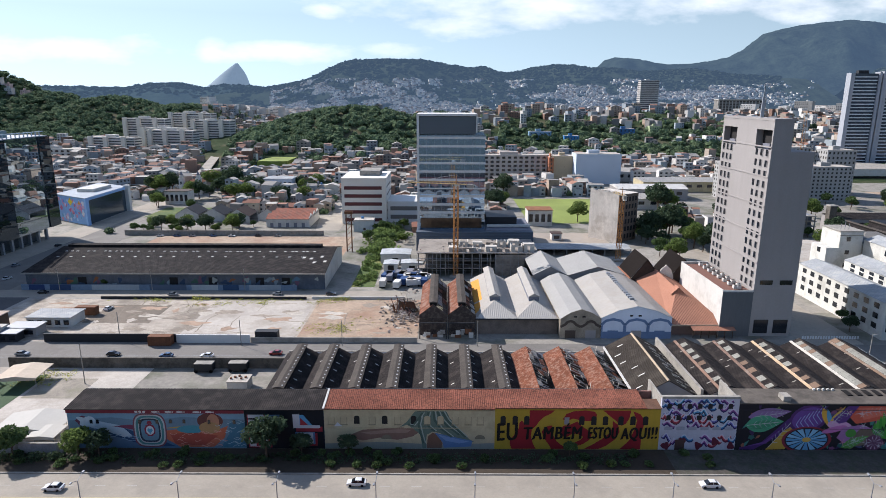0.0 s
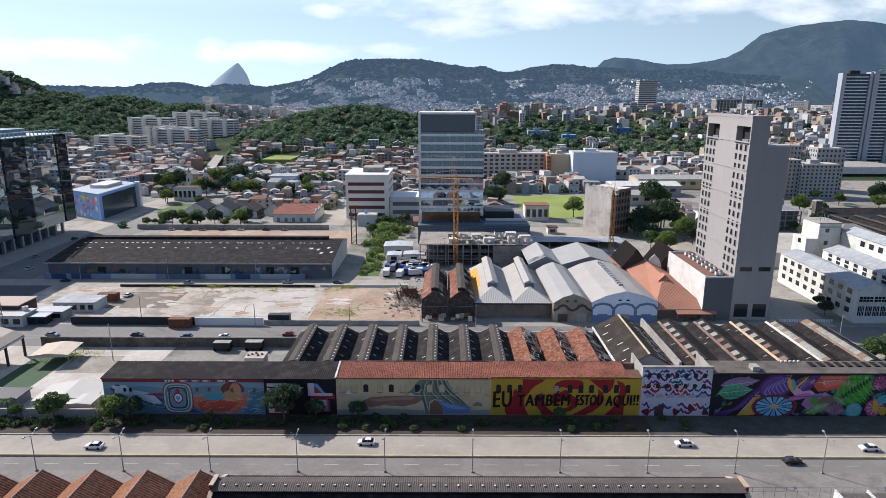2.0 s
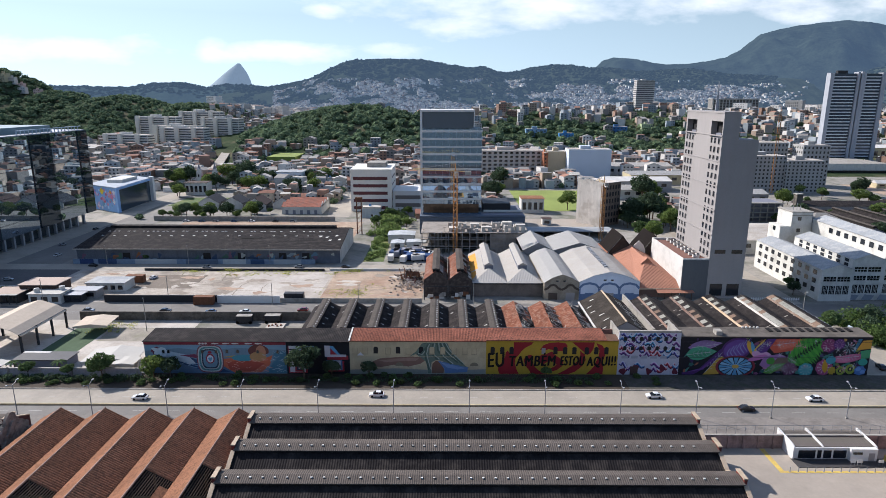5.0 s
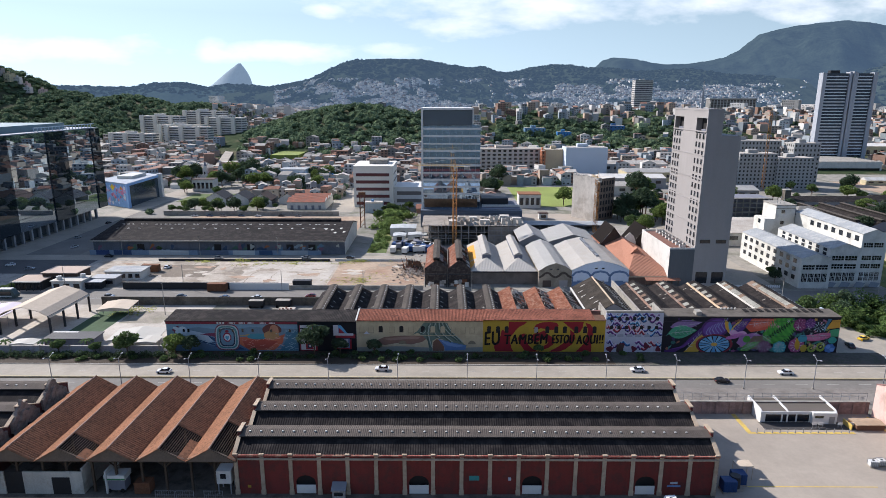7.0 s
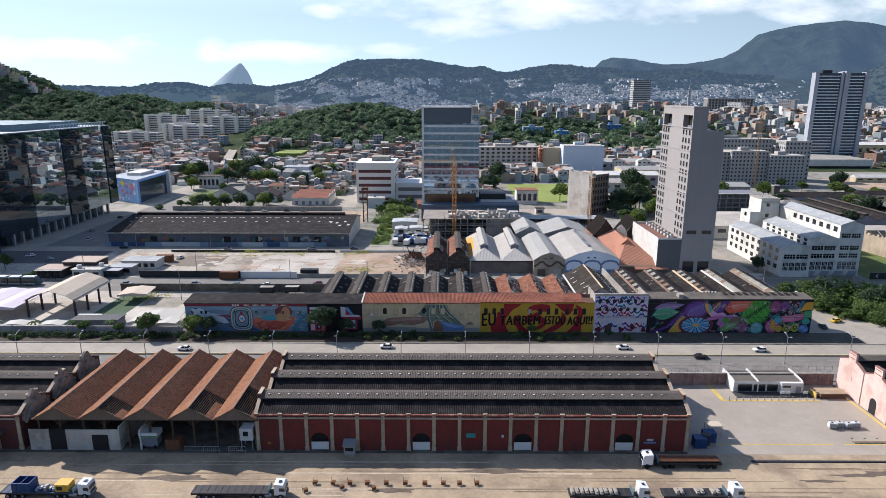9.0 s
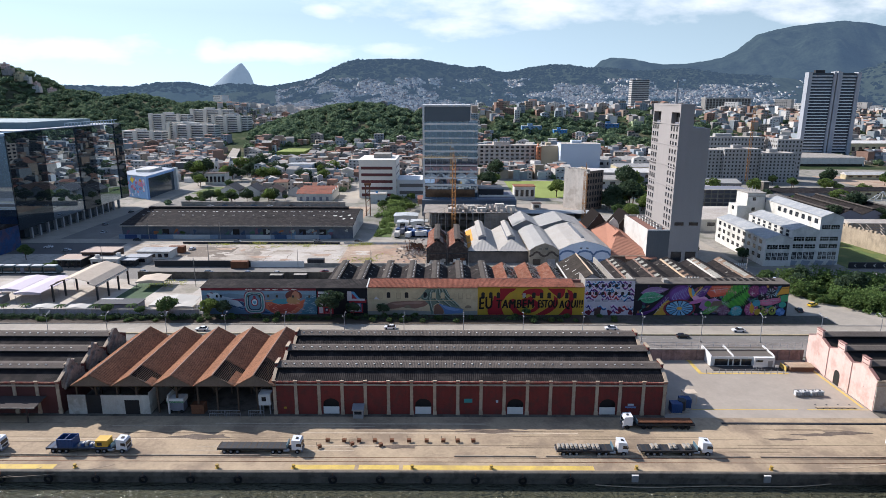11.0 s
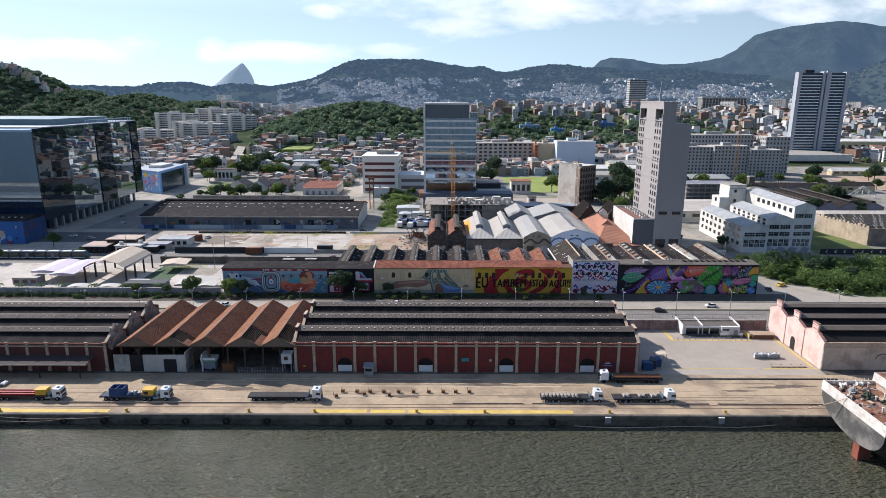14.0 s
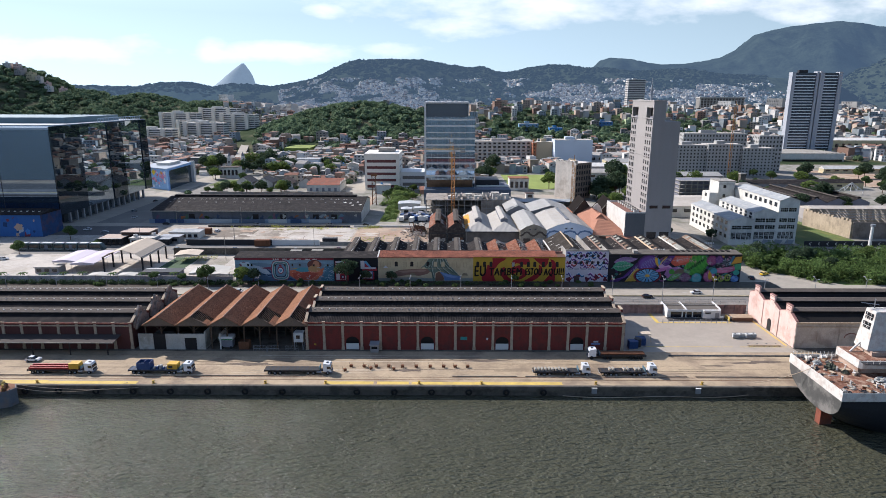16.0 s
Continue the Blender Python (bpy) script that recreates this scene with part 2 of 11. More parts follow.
def glass(name, tint, rough=0.05, metal=0.75):
    return mat(name, tint, rough, metal=metal, var=0.15, big=0.03, fine=0.4, bump=0.0, spec=0.6)


ASPHALT = mat("asphalt", "6d6963", 0.9, var=0.16, big=0.05, fine=0.8, stain="827e77", stain_amount=0.4, stain_scale=0.08)
ASPHALT_LIGHT = mat("worn_pale_asphalt", "948c7f", 0.9, var=0.13, big=0.07, fine=0.6, stain="6d6861", stain_amount=0.3, stain_scale=0.12)
QUAY = mat("quay_paving", "9b8970", 0.92, var=0.26, big=0.05, fine=0.5, bump=0.2, stain="65564a", stain_amount=0.6, stain_scale=0.09)
YARD = mat("yard_concrete", "978d80", 0.9, var=0.10, big=0.05, fine=0.35, stain="7c746a", stain_amount=0.35, stain_scale=0.06)
CONCRETE = mat("concrete", "928d84", 0.9, var=0.2, big=0.15, fine=1.5, stain="55514b", stain_amount=0.4, stain_scale=0.4)
CONCRETE_DARK = mat("stained_concrete", "5d574e", 0.9, var=0.3, big=0.2, fine=1.0, stain="2a2622", stain_amount=0.6, stain_scale=0.35)
PALE = mat("pale_slab", "a9a196", 0.9, var=0.24, big=0.06, fine=0.5, stain="857b6c", stain_amount=0.5, stain_scale=0.07)
LOT = mat("lot_slab", "a2988a", 0.92, var=0.34, big=0.04, fine=0.5, stain="6b6155", stain_amount=0.75, stain_scale=0.09)
LOT_DIRT = mat("lot_dirt", "9a8773", 0.95, var=0.4, big=0.05, fine=0.4, stain="8c6a55", stain_amount=0.6, stain_scale=0.07)
CITY = mat("city_ground", "827d74", 0.92, var=0.35, big=0.02, fine=0.2, stain="50543f", stain_amount=0.7, stain_scale=0.06)
SOIL = mat("soil", "3d342a", 0.95, var=0.25, big=0.1, fine=1.0)
GRASS = mat("grass", "4a5a2c", 0.95, var=0.3, big=0.08, fine=0.9, bump=0.6, stain="7d7440", stain_amount=0.4, stain_scale=0.1)
LAWN = mat("bright_lawn", "78833f", 0.95, var=0.3, big=0.05, fine=0.9, bump=0.4)
TURF = mat("worn_turf", "3f5238", 0.95, var=0.2, big=0.1, fine=0.9, bump=0.3)
YELLOW = mat("yellow_line_paint", "bda251", 0.8, var=0.25, big=0.2, fine=1.2, stain="9a8258", stain_amount=0.5, stain_scale=0.6)
WHITE_LINE = mat("white_line_paint", "a09d95", 0.8, var=0.15)
BRICK_RED = mat("dark_red_wall", "6b2d27", 0.85, var=0.22, big=0.12, fine=1.2, bump=0.05, stain="45302b", stain_amount=0.5, stain_scale=0.45, streak=1)
SAND = mat("sandstone_trim", "a89680", 0.85, var=0.2, big=0.2, fine=1.5, stain="6f5d4a", stain_amount=0.35, stain_scale=0.6)
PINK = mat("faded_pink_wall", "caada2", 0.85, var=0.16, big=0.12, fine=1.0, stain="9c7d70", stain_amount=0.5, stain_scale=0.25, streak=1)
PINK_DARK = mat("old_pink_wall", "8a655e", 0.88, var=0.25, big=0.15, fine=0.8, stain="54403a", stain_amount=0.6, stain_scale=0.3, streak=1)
CREAM = mat("cream_wall", "b5a988", 0.85, var=0.12, big=0.15, fine=1.0, stain="877c63", stain_amount=0.35, stain_scale=0.3, streak=1)
WHITE = mat("white_wall", "bebbb4", 0.8, var=0.1, big=0.1, fine=0.8, stain="96928a", stain_amount=0.35, stain_scale=0.25, streak=1)
WHITE_CLEAN = mat("white_paint", "cac8c3", 0.7, var=0.05)
BLUEWHITE = mat("pale_blue_wall", "bfc6d0", 0.8, var=0.08, big=0.1, fine=0.8, streak=1)
BLUE_TRIM = mat("slate_blue_trim", "5f7390", 0.8, var=0.1)
GREY_WALL = mat("grey_render", "8f8a86", 0.85, var=0.07, big=0.08, fine=0.6, streak=1)
GREY_DARK = mat("dark_grey_render", "6f7078", 0.85, var=0.08, big=0.08, fine=0.6, streak=1)
ROOF_DARK = mat("dark_sheet_roof", "232020", 0.92, spec=0.12, var=0.3, big=0.15, fine=1.5, ribs="x", rib_step=0.45, rib_depth=0.03, stain="4a443f", stain_amount=0.4, stain_scale=0.4)
ROOF_DARK_Y = mat("dark_sheet_roof_cross", "252120", 0.92, spec=0.12, var=0.3, big=0.15, fine=1.5, ribs="y", rib_step=0.45, rib_depth=0.03, stain="4a443f", stain_amount=0.4, stain_scale=0.4)
ROOF_RIDGE = mat("grey_ridge_sheet", "57504a", 0.9, spec=0.1, var=0.3, big=0.2, fine=1.5, ribs="x", rib_step=0.36, rib_depth=0.025)
ROOF_RIDGE_Y = mat("grey_ridge_sheet_cross", "4d4741", 0.9, spec=0.15, var=0.3, big=0.2, fine=1.5, ribs="y", rib_step=0.36, rib_depth=0.025)
# near-black; on holes and openings the colour stands for their shade
ROOF_BLACK = mat("roof_black", "242221", 0.92, spec=0.12, var=0.3, big=0.2, fine=1.0)
TILE = mat("clay_tile_roof", "8b634c", 0.95, spec=0.05, var=0.26, big=0.25, fine=2.8, bump=0.1, stain="4f4136", stain_amount=0.55, stain_scale=1.6)
TILE_X = mat("clay_tile_roof_courses", "7b4e40", 0.95, spec=0.06, var=0.45, big=0.25, fine=2.4, stain="4a352c", stain_amount=0.75, stain_scale=1.9)
TILE_SALMON = mat("salmon_tile_roof", "9c6d57", 0.9, var=0.16, big=0.15, fine=1.5, ribs="x", rib_step=0.5, rib_depth=0.05)
ROOF_WHITE = mat("white_sheet_roof", "9b968e", 0.7, var=0.1, big=0.1, fine=1.0, ribs="y", rib_step=0.5, rib_depth=0.04, stain="948c80", stain_amount=0.4, stain_scale=0.3)
ROOF_GREY = mat("pale_grey_sheet_roof", "93918c", 0.75, var=0.1, big=0.1, fine=1.0, ribs="y", rib_step=0.5, rib_depth=0.04, stain="8d8a86", stain_amount=0.3)
ROOF_BLUE = mat("blue_grey_metal_roof", "8f9293", 0.75, var=0.18, big=0.15, fine=0.8, stain="b0aea8", stain_amount=0.5, stain_scale=0.35, ribs="x", rib_step=0.6, rib_depth=0.04)
ROOF_YELLOW = mat("yellow_sheet_roof", "c58a2e", 0.75, var=0.15, ribs="y", rib_step=0.5, rib_depth=0.04)
TIMBER = mat("dark_timber", "4a3d31", 0.9, var=0.3, big=0.5, fine=4)
TIMBER_PALE = mat("bleached_timber", "9a8f80", 0.9, var=0.3, big=0.5, fine=4)
STEEL = mat("galvanised_steel", "8e9093", 0.55, metal=0.4, var=0.1)
STEEL_DARK = mat("dark_steel", "2f3033", 0.6, metal=0.3, var=0.2)
RUST = mat("rusty_steel", "6b4630", 0.9, var=0.35, big=0.5, fine=3)
# near-black sheets of this stand for shade inside doorways and open fronts
DARK = mat("interior_shade", "262423", 0.9, var=0.2)
RUBBER = mat("black_rubber", "151515", 0.9, var=0.2)
WIN = mat("dark_window_pane", "1b2026", 0.12, var=0.2, big=0.5, spec=0.6, bump=0)
CRANE = mat("crane_yellow_paint", "a8743c", 0.7, var=0.15)
BLUE = mat("dark_blue_paint", "24406b", 0.6, var=0.15)
REDP = mat("red_paint", "8c2420", 0.6, var=0.15)
BOLLARD = mat("worn_bollard_paint", "a8893c", 0.8, var=0.3, big=0.6, fine=3, stain="5d5040", stain_amount=0.5, stain_scale=1.5)
YEL = mat("truck_yellow_paint", "bb9433", 0.6, var=0.12)
CAR_WHITE = mat("car_white", "cfd0d0", 0.25, var=0.03, coat=0.5)
CAR_SILVER = mat("car_silver", "8d9195", 0.3, metal=0.4, var=0.03, coat=0.5)
CAR_BLACK = mat("car_black", "1c1d20", 0.25, var=0.03, coat=0.5)
CAR_BLUE = mat("car_blue", "3a5573", 0.25, var=0.03, coat=0.5)
CAR_YELLOW = mat("taxi_yellow", "d9b32a", 0.3, var=0.03, coat=0.5)
CAR_RED = mat("car_red", "7c2522", 0.25, var=0.03, coat=0.5)
LEAF = mat("leaf_green", "546640", 0.9, through_light=0.38, spec=0.06, var=0.35, big=0.2, fine=1.2, bump=0, island=0.35)
LEAF_DARK = mat("leaf_dark_green", "465540", 0.9, through_light=0.35, spec=0.06, var=0.35, big=0.05, fine=0.6, bump=0, island=0.35)
LEAF_YELLOW = mat("leaf_yellow_green", "62723f", 0.9, through_light=0.45, spec=0.06, var=0.3, big=0.2, fine=1.2, bump=0, island=0.3)
BARK = mat("bark", "5a4a3c", 0.95, var=0.3, fine=5)
CANVAS = mat("white_canvas", "aaa69d", 0.8, var=0.06, big=0.2, fine=0.6)
CANVAS_TAN = mat("tan_canvas", "b3a491", 0.85, var=0.12, big=0.15, fine=0.6)
LILAC = mat("lilac_canvas", "b8aeb5", 0.8, var=0.06)

# ---------------------------------------------------------------- ground, water, hills
HILLS = [  # centre x, y, spread x, y, height
    (-1010, 1230, 160, 190, 116), (-812, 1200, 92, 150, 113), (-690, 1210, 75, 130, 70), (-590, 1230, 95, 140, 62), (-470, 1270, 110, 140, 48),
    (-120, 935, 105, 80, 50), (-225, 950, 75, 70, 26), (-10, 950, 65, 70, 42),
    (110, 1000, 130, 120, 47), (300, 1040, 170, 130, 46), (540, 1120, 170, 140, 38), (780, 1250, 220, 170, 34),
]


def rise(y, a, b):
    t = min(max((y - a) / (b - a), 0), 1)
    return t * t * (3 - 2 * t)


def height(x, y):
    if y < 560:
        return 0.0
    z = 6 * rise(y, 600, 1000) + 10 * rise(y, 1300, 2200)
    top = 0.0
    for cx, cy, sx, sy, h in HILLS:
        e = ((x - cx) / sx) ** 2 + ((y - cy) / sy) ** 2
        if e < 14:
            top = max(top, h * math.exp(-0.5 * e) * rise(y, 560, 760))
    return z + top


def grid(xs, ys, zf):
    m = M()
    nx = len(xs)
    m.v = [(x, y, zf(x, y)) for y in ys for x in xs]
    m.f = [(j * nx + i, j * nx + i + 1, (j + 1) * nx + i + 1, (j + 1) * nx + i) for j in range(len(ys) - 1) for i in range(nx - 1)]
    m.m = [0 if (ys[j] < 640) else 1 for j in range(len(ys) - 1) for i in range(nx - 1)]
    return m


HILLSIDE = mat("wooded_hillside", "333f2a", 0.95, spec=0.03, var=0.35, big=0.02, fine=0.15, stain="6f6453", stain_amount=0.5, stain_scale=0.02)
ground = solid("ground", grid([-3400 + 40 * i for i in range(171)], [135.5] + [160 + 40 * i for i in range(115)], height), [CITY, HILLSIDE],
               "wide ground of a port city, rising into wooded hills", kind="structure", smooth=True)


def ridge(name, pts, depth, far, foot, matl, label, seed, rough):
    """A mountain range: a crest line of (bearing x/y, slope z/y) at one distance, falling to both sides."""
    rnd = random.Random(seed)
    m = M()
    n = 420
    b0, b1 = pts[0][0], pts[-1][0]
    rows = 44
    for j in range(rows):
        t = j / (rows - 1)
        y = depth - foot + (foot + far) * t
        s = y / depth
        prof = math.sin(min(t * (foot + far) / foot, 1) * math.pi / 2) ** 1.45 if t * (foot + far) <= foot else max(0.0, 1 - (t * (foot + far) - foot) / far)
        for i in range(n + 1):
            b = b0 + (b1 - b0) * i / n
            for (p, zp), (q, zq) in zip(pts, pts[1:]):
                if p <= b <= q:
                    u = (b - p) / (q - p)
                    u = u * u * (3 - 2 * u) * 0.5 + u * 0.5
                    top = 67 + (zp + (zq - zp) * u) * depth
                    break
            x = b * (depth * 0.55 + y * 0.45)
            gully = noise.noise(Vector((x * 0.004, y * 0.0022, seed))) * 0.26 + noise.noise(Vector((x * 0.012, y * 0.008, seed))) * 0.07
            z = top * prof * (1 + gully * rough * (1 - prof ** 3)) + noise.noise(Vector((x * 0.02, y * 0.02, 3))) * 5 * rough * prof
            z += (noise.noise(Vector((x * 0.045, y * 0.045, seed + 7))) * 4.5 + noise.noise(Vector((x * 0.11, y * 0.11, seed))) * 3.5) * prof
            z = min(z, 67 + (top - 67) * y / depth * (0.985 if y < depth - 60 else 1.0))
            m.v.append((x, y, max(z, -5)))
    m.f = [(j * (n + 1) + i, j * (n + 1) + i + 1, (j + 1) * (n + 1) + i + 1, (j + 1) * (n + 1) + i) for j in range(rows - 1) for i in range(n)]
    m.m = [0] * len(m.f)
    return solid(name, m, matl, label, kind="structure", smooth=True)


def crest(pix):
    """Points of a crest as bearing and slope, from how far they stand right of and above the view's level middle, in thousandths."""
    return [(a / 1000, b / 1000) for a, b in pix]


# blue emission laid on the distant slopes in place of haze
HAZE_GLOW = (0.16, 0.26, 0.41)
FOREST_MID = mat("hazed_distant_forest", "2a3026", 0.95, spec=0.0, var=0.5, big=0.012, fine=0.06, bump=6, emit=(HAZE_GLOW, 0.21))
FOREST_FAR = mat("hazed_far_forest", "20261f", 0.95, spec=0.0, var=0.8, big=0.008, fine=0.03, bump=12, emit=(HAZE_GLOW, 0.26))
# the peak has its own greyer glow painted in for haze
ROCK_FAR = mat("hazed_far_rock", "5b6468", 0.95, var=0.2, big=0.01, fine=0.05, bump=0, emit=((0.19, 0.26, 0.34), 0.58))
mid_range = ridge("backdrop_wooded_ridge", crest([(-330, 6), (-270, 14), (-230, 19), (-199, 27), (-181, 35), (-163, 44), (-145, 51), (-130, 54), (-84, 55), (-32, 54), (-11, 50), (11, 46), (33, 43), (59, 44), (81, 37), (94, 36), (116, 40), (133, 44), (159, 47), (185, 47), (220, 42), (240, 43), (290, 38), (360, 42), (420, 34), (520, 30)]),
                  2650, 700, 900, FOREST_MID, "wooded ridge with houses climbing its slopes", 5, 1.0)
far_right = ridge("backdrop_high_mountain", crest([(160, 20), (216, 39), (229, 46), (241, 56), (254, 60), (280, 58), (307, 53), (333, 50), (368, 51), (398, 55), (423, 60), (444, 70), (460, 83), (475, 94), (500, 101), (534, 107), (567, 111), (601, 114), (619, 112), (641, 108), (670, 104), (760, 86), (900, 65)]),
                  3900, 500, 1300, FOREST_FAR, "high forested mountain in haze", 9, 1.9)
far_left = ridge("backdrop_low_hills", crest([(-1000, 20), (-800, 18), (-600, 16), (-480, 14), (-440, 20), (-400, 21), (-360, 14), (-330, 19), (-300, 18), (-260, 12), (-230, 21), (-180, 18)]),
                 2950, 500, 500, mat("hazy_low_hills", "2a332a", 0.95, spec=0.0, var=0.4, big=0.01, fine=0.05, bump=4, emit=(HAZE_GLOW, 0.24)), "low hazy hills behind the city", 4, 0.7)
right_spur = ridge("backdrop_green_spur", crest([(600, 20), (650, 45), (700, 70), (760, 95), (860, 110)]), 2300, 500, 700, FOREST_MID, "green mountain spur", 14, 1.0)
horn = M()
for j in range(11):
    t = j / 10
    for i in range(18):
        a = math.tau * i / 18
        r = 7 + 172 * (1 - t) ** 0.95
        w = 1 + 0.12 * noise.noise(Vector((math.cos(a) * 2, math.sin(a) * 2, t * 3)))
        horn.v.append((-1178 + 62 * t + r * 0.98 * w * math.cos(a) + (-34 if math.cos(a) < 0 else 0) * (1 - t), 3560 + r * w * math.sin(a), 40 + 206 * t))
for j in range(10):
    for i in range(18):
        horn.f.append((j * 18 + i, j * 18 + (i + 1) % 18, (j + 1) * 18 + (i + 1) % 18, (j + 1) * 18 + i))
        horn.m.append(0)
horn.poly([horn.v[180 + i] for i in range(18)])
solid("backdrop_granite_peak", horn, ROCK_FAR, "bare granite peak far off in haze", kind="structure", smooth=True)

# water of the dock
wat = bpy.data.materials.new("dock_water")
wat.use_nodes = True
_p, _nt = wat.node_tree.nodes["Principled BSDF"], wat.node_tree
_p.inputs["Base Color"].default_value = (*lin("48483a"), 1)
_p.inputs["Roughness"].default_value, _p.inputs["IOR"].default_value = 0.1, 1.33
_g = _nt.nodes.new("ShaderNodeNewGeometry")
_prev = None
for _sc, _st, _d in ((0.42, 1.0, (1.0, 2.6, 1)), (1.1, 0.75, (1.0, 2.2, 1)), (0.07, 1.0, (1, 1.4, 1))):
    _mp, _nz = _nt.nodes.new("ShaderNodeMapping"), _nt.nodes.new("ShaderNodeTexNoise")
    _mp.inputs["Scale"].default_value = _d
    _mp.inputs["Rotation"].default_value = (0, 0, 0.3)
    _nz.inputs["Scale"].default_value, _nz.inputs["Detail"].default_value = _sc, 3.0
    _nt.links.new(_g.outputs["Position"], _mp.inputs[0])
    _nt.links.new(_mp.outputs[0], _nz.inputs["Vector"])
    _b = _nt.nodes.new("ShaderNodeBump")
    _b.inputs["Strength"].default_value, _b.inputs["Distance"].default_value = _st, 1.0
    _nt.links.new(_nz.outputs[0], _b.inputs["Height"])
    if _prev:
        _nt.links.new(_prev.outputs[0], _b.inputs["Normal"])
    _prev = _b
_nt.links.new(_prev.outputs[0], _p.inputs["Normal"])
solid("water", M().poly([(-5000, -6000, -2.5), (5000, -6000, -2.5), (5000, 136, -2.5), (-5000, 136, -2.5)]), wat, "dark green rippled dock water", kind="structure")


def slab(name, x0, x1, y0, y1, z, matl, label, thick=0.3):
    return solid(name, M().box(x0, x1, y0, y1, z - thick, z), matl, label, kind="structure")


# quay
q = M().ext_x([(135.4, -0.9), (135.4, 0.0), (135.55, 0.12), (136.1, 0.12), (136.1, -3.5), (135.9, -3.5), (135.9, -0.9)], -420, 420)
solid("quay_wall", q, CONCRETE_DARK, "stained concrete quay wall over the water", kind="structure")
slab("quay_apron", -420, 420, 136.1, 156.4, 0.02, QUAY, "dusty tan quay apron with tyre marks")
slab("yard", 48.7, 96, 156.4, 187.3, 0.03, YARD, "pale swept concrete yard")
slab("service_strip", -420, 420, 156.41, 187.3, 0.012, CONCRETE_DARK, "worn ground under the sheds")
for x0, x1, y0, y1 in ((-150, -74, 136.4, 137.9), (-29, -17, 136.5, 138.0), (-16.2, -8.5, 136.5, 138.0), (-7.8, 28.5, 136.5, 137.9), (-140, -96, 137.9, 138.2)):
    slab("yellow_edge_line", x0, x1, y0, y1, 0.035, YELLOW, "worn yellow paint along the quay edge", 0.02)
for x0, x1, y0, y1 in ((56, 80, 160.0, 160.25), (82, 96, 160.0, 160.3), (66, 88, 178.7, 179.4), (65.0, 66.0, 178.7, 187.2), (94.9, 95.5, 161, 186)):
    slab("yellow_yard_line", x0, x1, y0, y1, 0.045, YELLOW, "yellow paint line on the yard", 0.02)
rnd = random.Random(88)
for i in range(26):
    x0, y0 = rnd.uniform(-130, 80), rnd.uniform(142.5, 153.5)
    slab("tyre_track", x0, x0 + rnd.uniform(14, 60), y0, y0 + rnd.uniform(0.15, 0.45), 0.026 + 0.0004 * i, mat("tyre_track_dirt", "776855", 0.95, var=0.5, big=0.1, fine=0.8) if i % 3 else mat("pale_track_dirt", "a99a85", 0.95, var=0.4, big=0.1, fine=0.8), "worn tyre track along the quay", 0.02)
for i, (x, y, a, b) in enumerate(((78, 149.4, 5, 0.5), (70, 147.6, 4, 0.4), (84, 150.2, 5, 0.7), (10, 150.5, 7, 0.8), (-50, 148, 6, 0.9), (-9, 144.4, 4, 0.7))):
    o = [(x + a * (1 + 0.25 * math.sin(3 * t + i)) * math.cos(t), y + b * (1 + 0.3 * math.sin(5 * t + i)) * math.sin(t)) for t in [math.tau * k / 26 for k in range(26)]]
    solid("oil_stain", M().ext_z(o, 0.02, 0.042 + i * 0.0004), mat("oily_quay", "5d5146", 0.85, var=0.5, big=0.3, fine=1.5), "dark oil stain on the quay", kind="structure")
for y in (139.0, 140.4):
    solid("crane_rail", M().box(-420, 420, y, y + 0.09, 0.02, 0.07), RUST, "rusty crane rail sunk in the quay", kind="structure")
for x0, x1 in ((-160, -97), (-94, -72), (-70, -36), (-34, -30), (2, 18), (20, 29), (30, 38), (40, 60), (62, 110)):
    solid("kerb_rail", M().box(x0, x1, 140.9, 141.1, 0.02, 0.28), SAND, "low timber edge rail on the quay", kind="structure")
solid("track_edge", M().box(60, 97, 153.6, 154.1, 0.0, 0.22), STEEL_DARK, "dark steel edge strip across the yard", kind="structure")

# avenue
slab("sidewalk_near", -420, 420, 189.2, 199.9, 0.15, mat("worn_sidewalk", "77716a", 0.92, var=0.25, big=0.1, fine=1.0, stain="5a554f", stain_amount=0.5, stain_scale=0.3), "concrete pavement beside the avenue")
slab("road_near", -420, 420, 199.9, 204.7, 0.03, ASPHALT, "grey asphalt carriageway")
solid("median", M().ext_x([(204.75, 0.0), (204.75, 0.3), (204.85, 0.42), (205.25, 0.42), (205.35, 0.3), (205.35, 0.0)], -420, 420), mat("ochre_kerb", "a89a7a", 0.9, var=0.25, big=0.2, fine=1.0), "low pale concrete divider between carriageways", kind="structure")
slab("road_far", -420, 420, 205.4, 213, 0.03, ASPHALT_LIGHT, "pale worn asphalt carriageway")
solid("kerb", M().box(-420, 420, 213, 213.35, 0, 0.22), CONCRETE, "concrete kerb", kind="structure")
# verge colour holds the halls' cast shade as well as earth and weeds
slab("mural_pavement", 46, 122, 213.35, 222, 0.15, mat("shaded_verge", "4a4640", 0.95, var=0.4, big=0.3, fine=1.2, stain="39412c", stain_amount=0.6, stain_scale=0.4), "pavement before the murals, darkened for soil and wall shade")
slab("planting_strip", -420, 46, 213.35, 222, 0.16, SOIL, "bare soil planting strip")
for k in range(-19, 20):
    solid("lane_mark", M().box(k * 8, k * 8 + 3, 202.2, 202.34, 0.03, 0.036), WHITE_LINE, "white lane dash", kind="structure")
for k in range(-27, 28):
    solid("lane_mark", M().box(k * 6, k * 6 + 2, 209.2, 209.33, 0.03, 0.036), WHITE_LINE, "white lane dash", kind="structure")
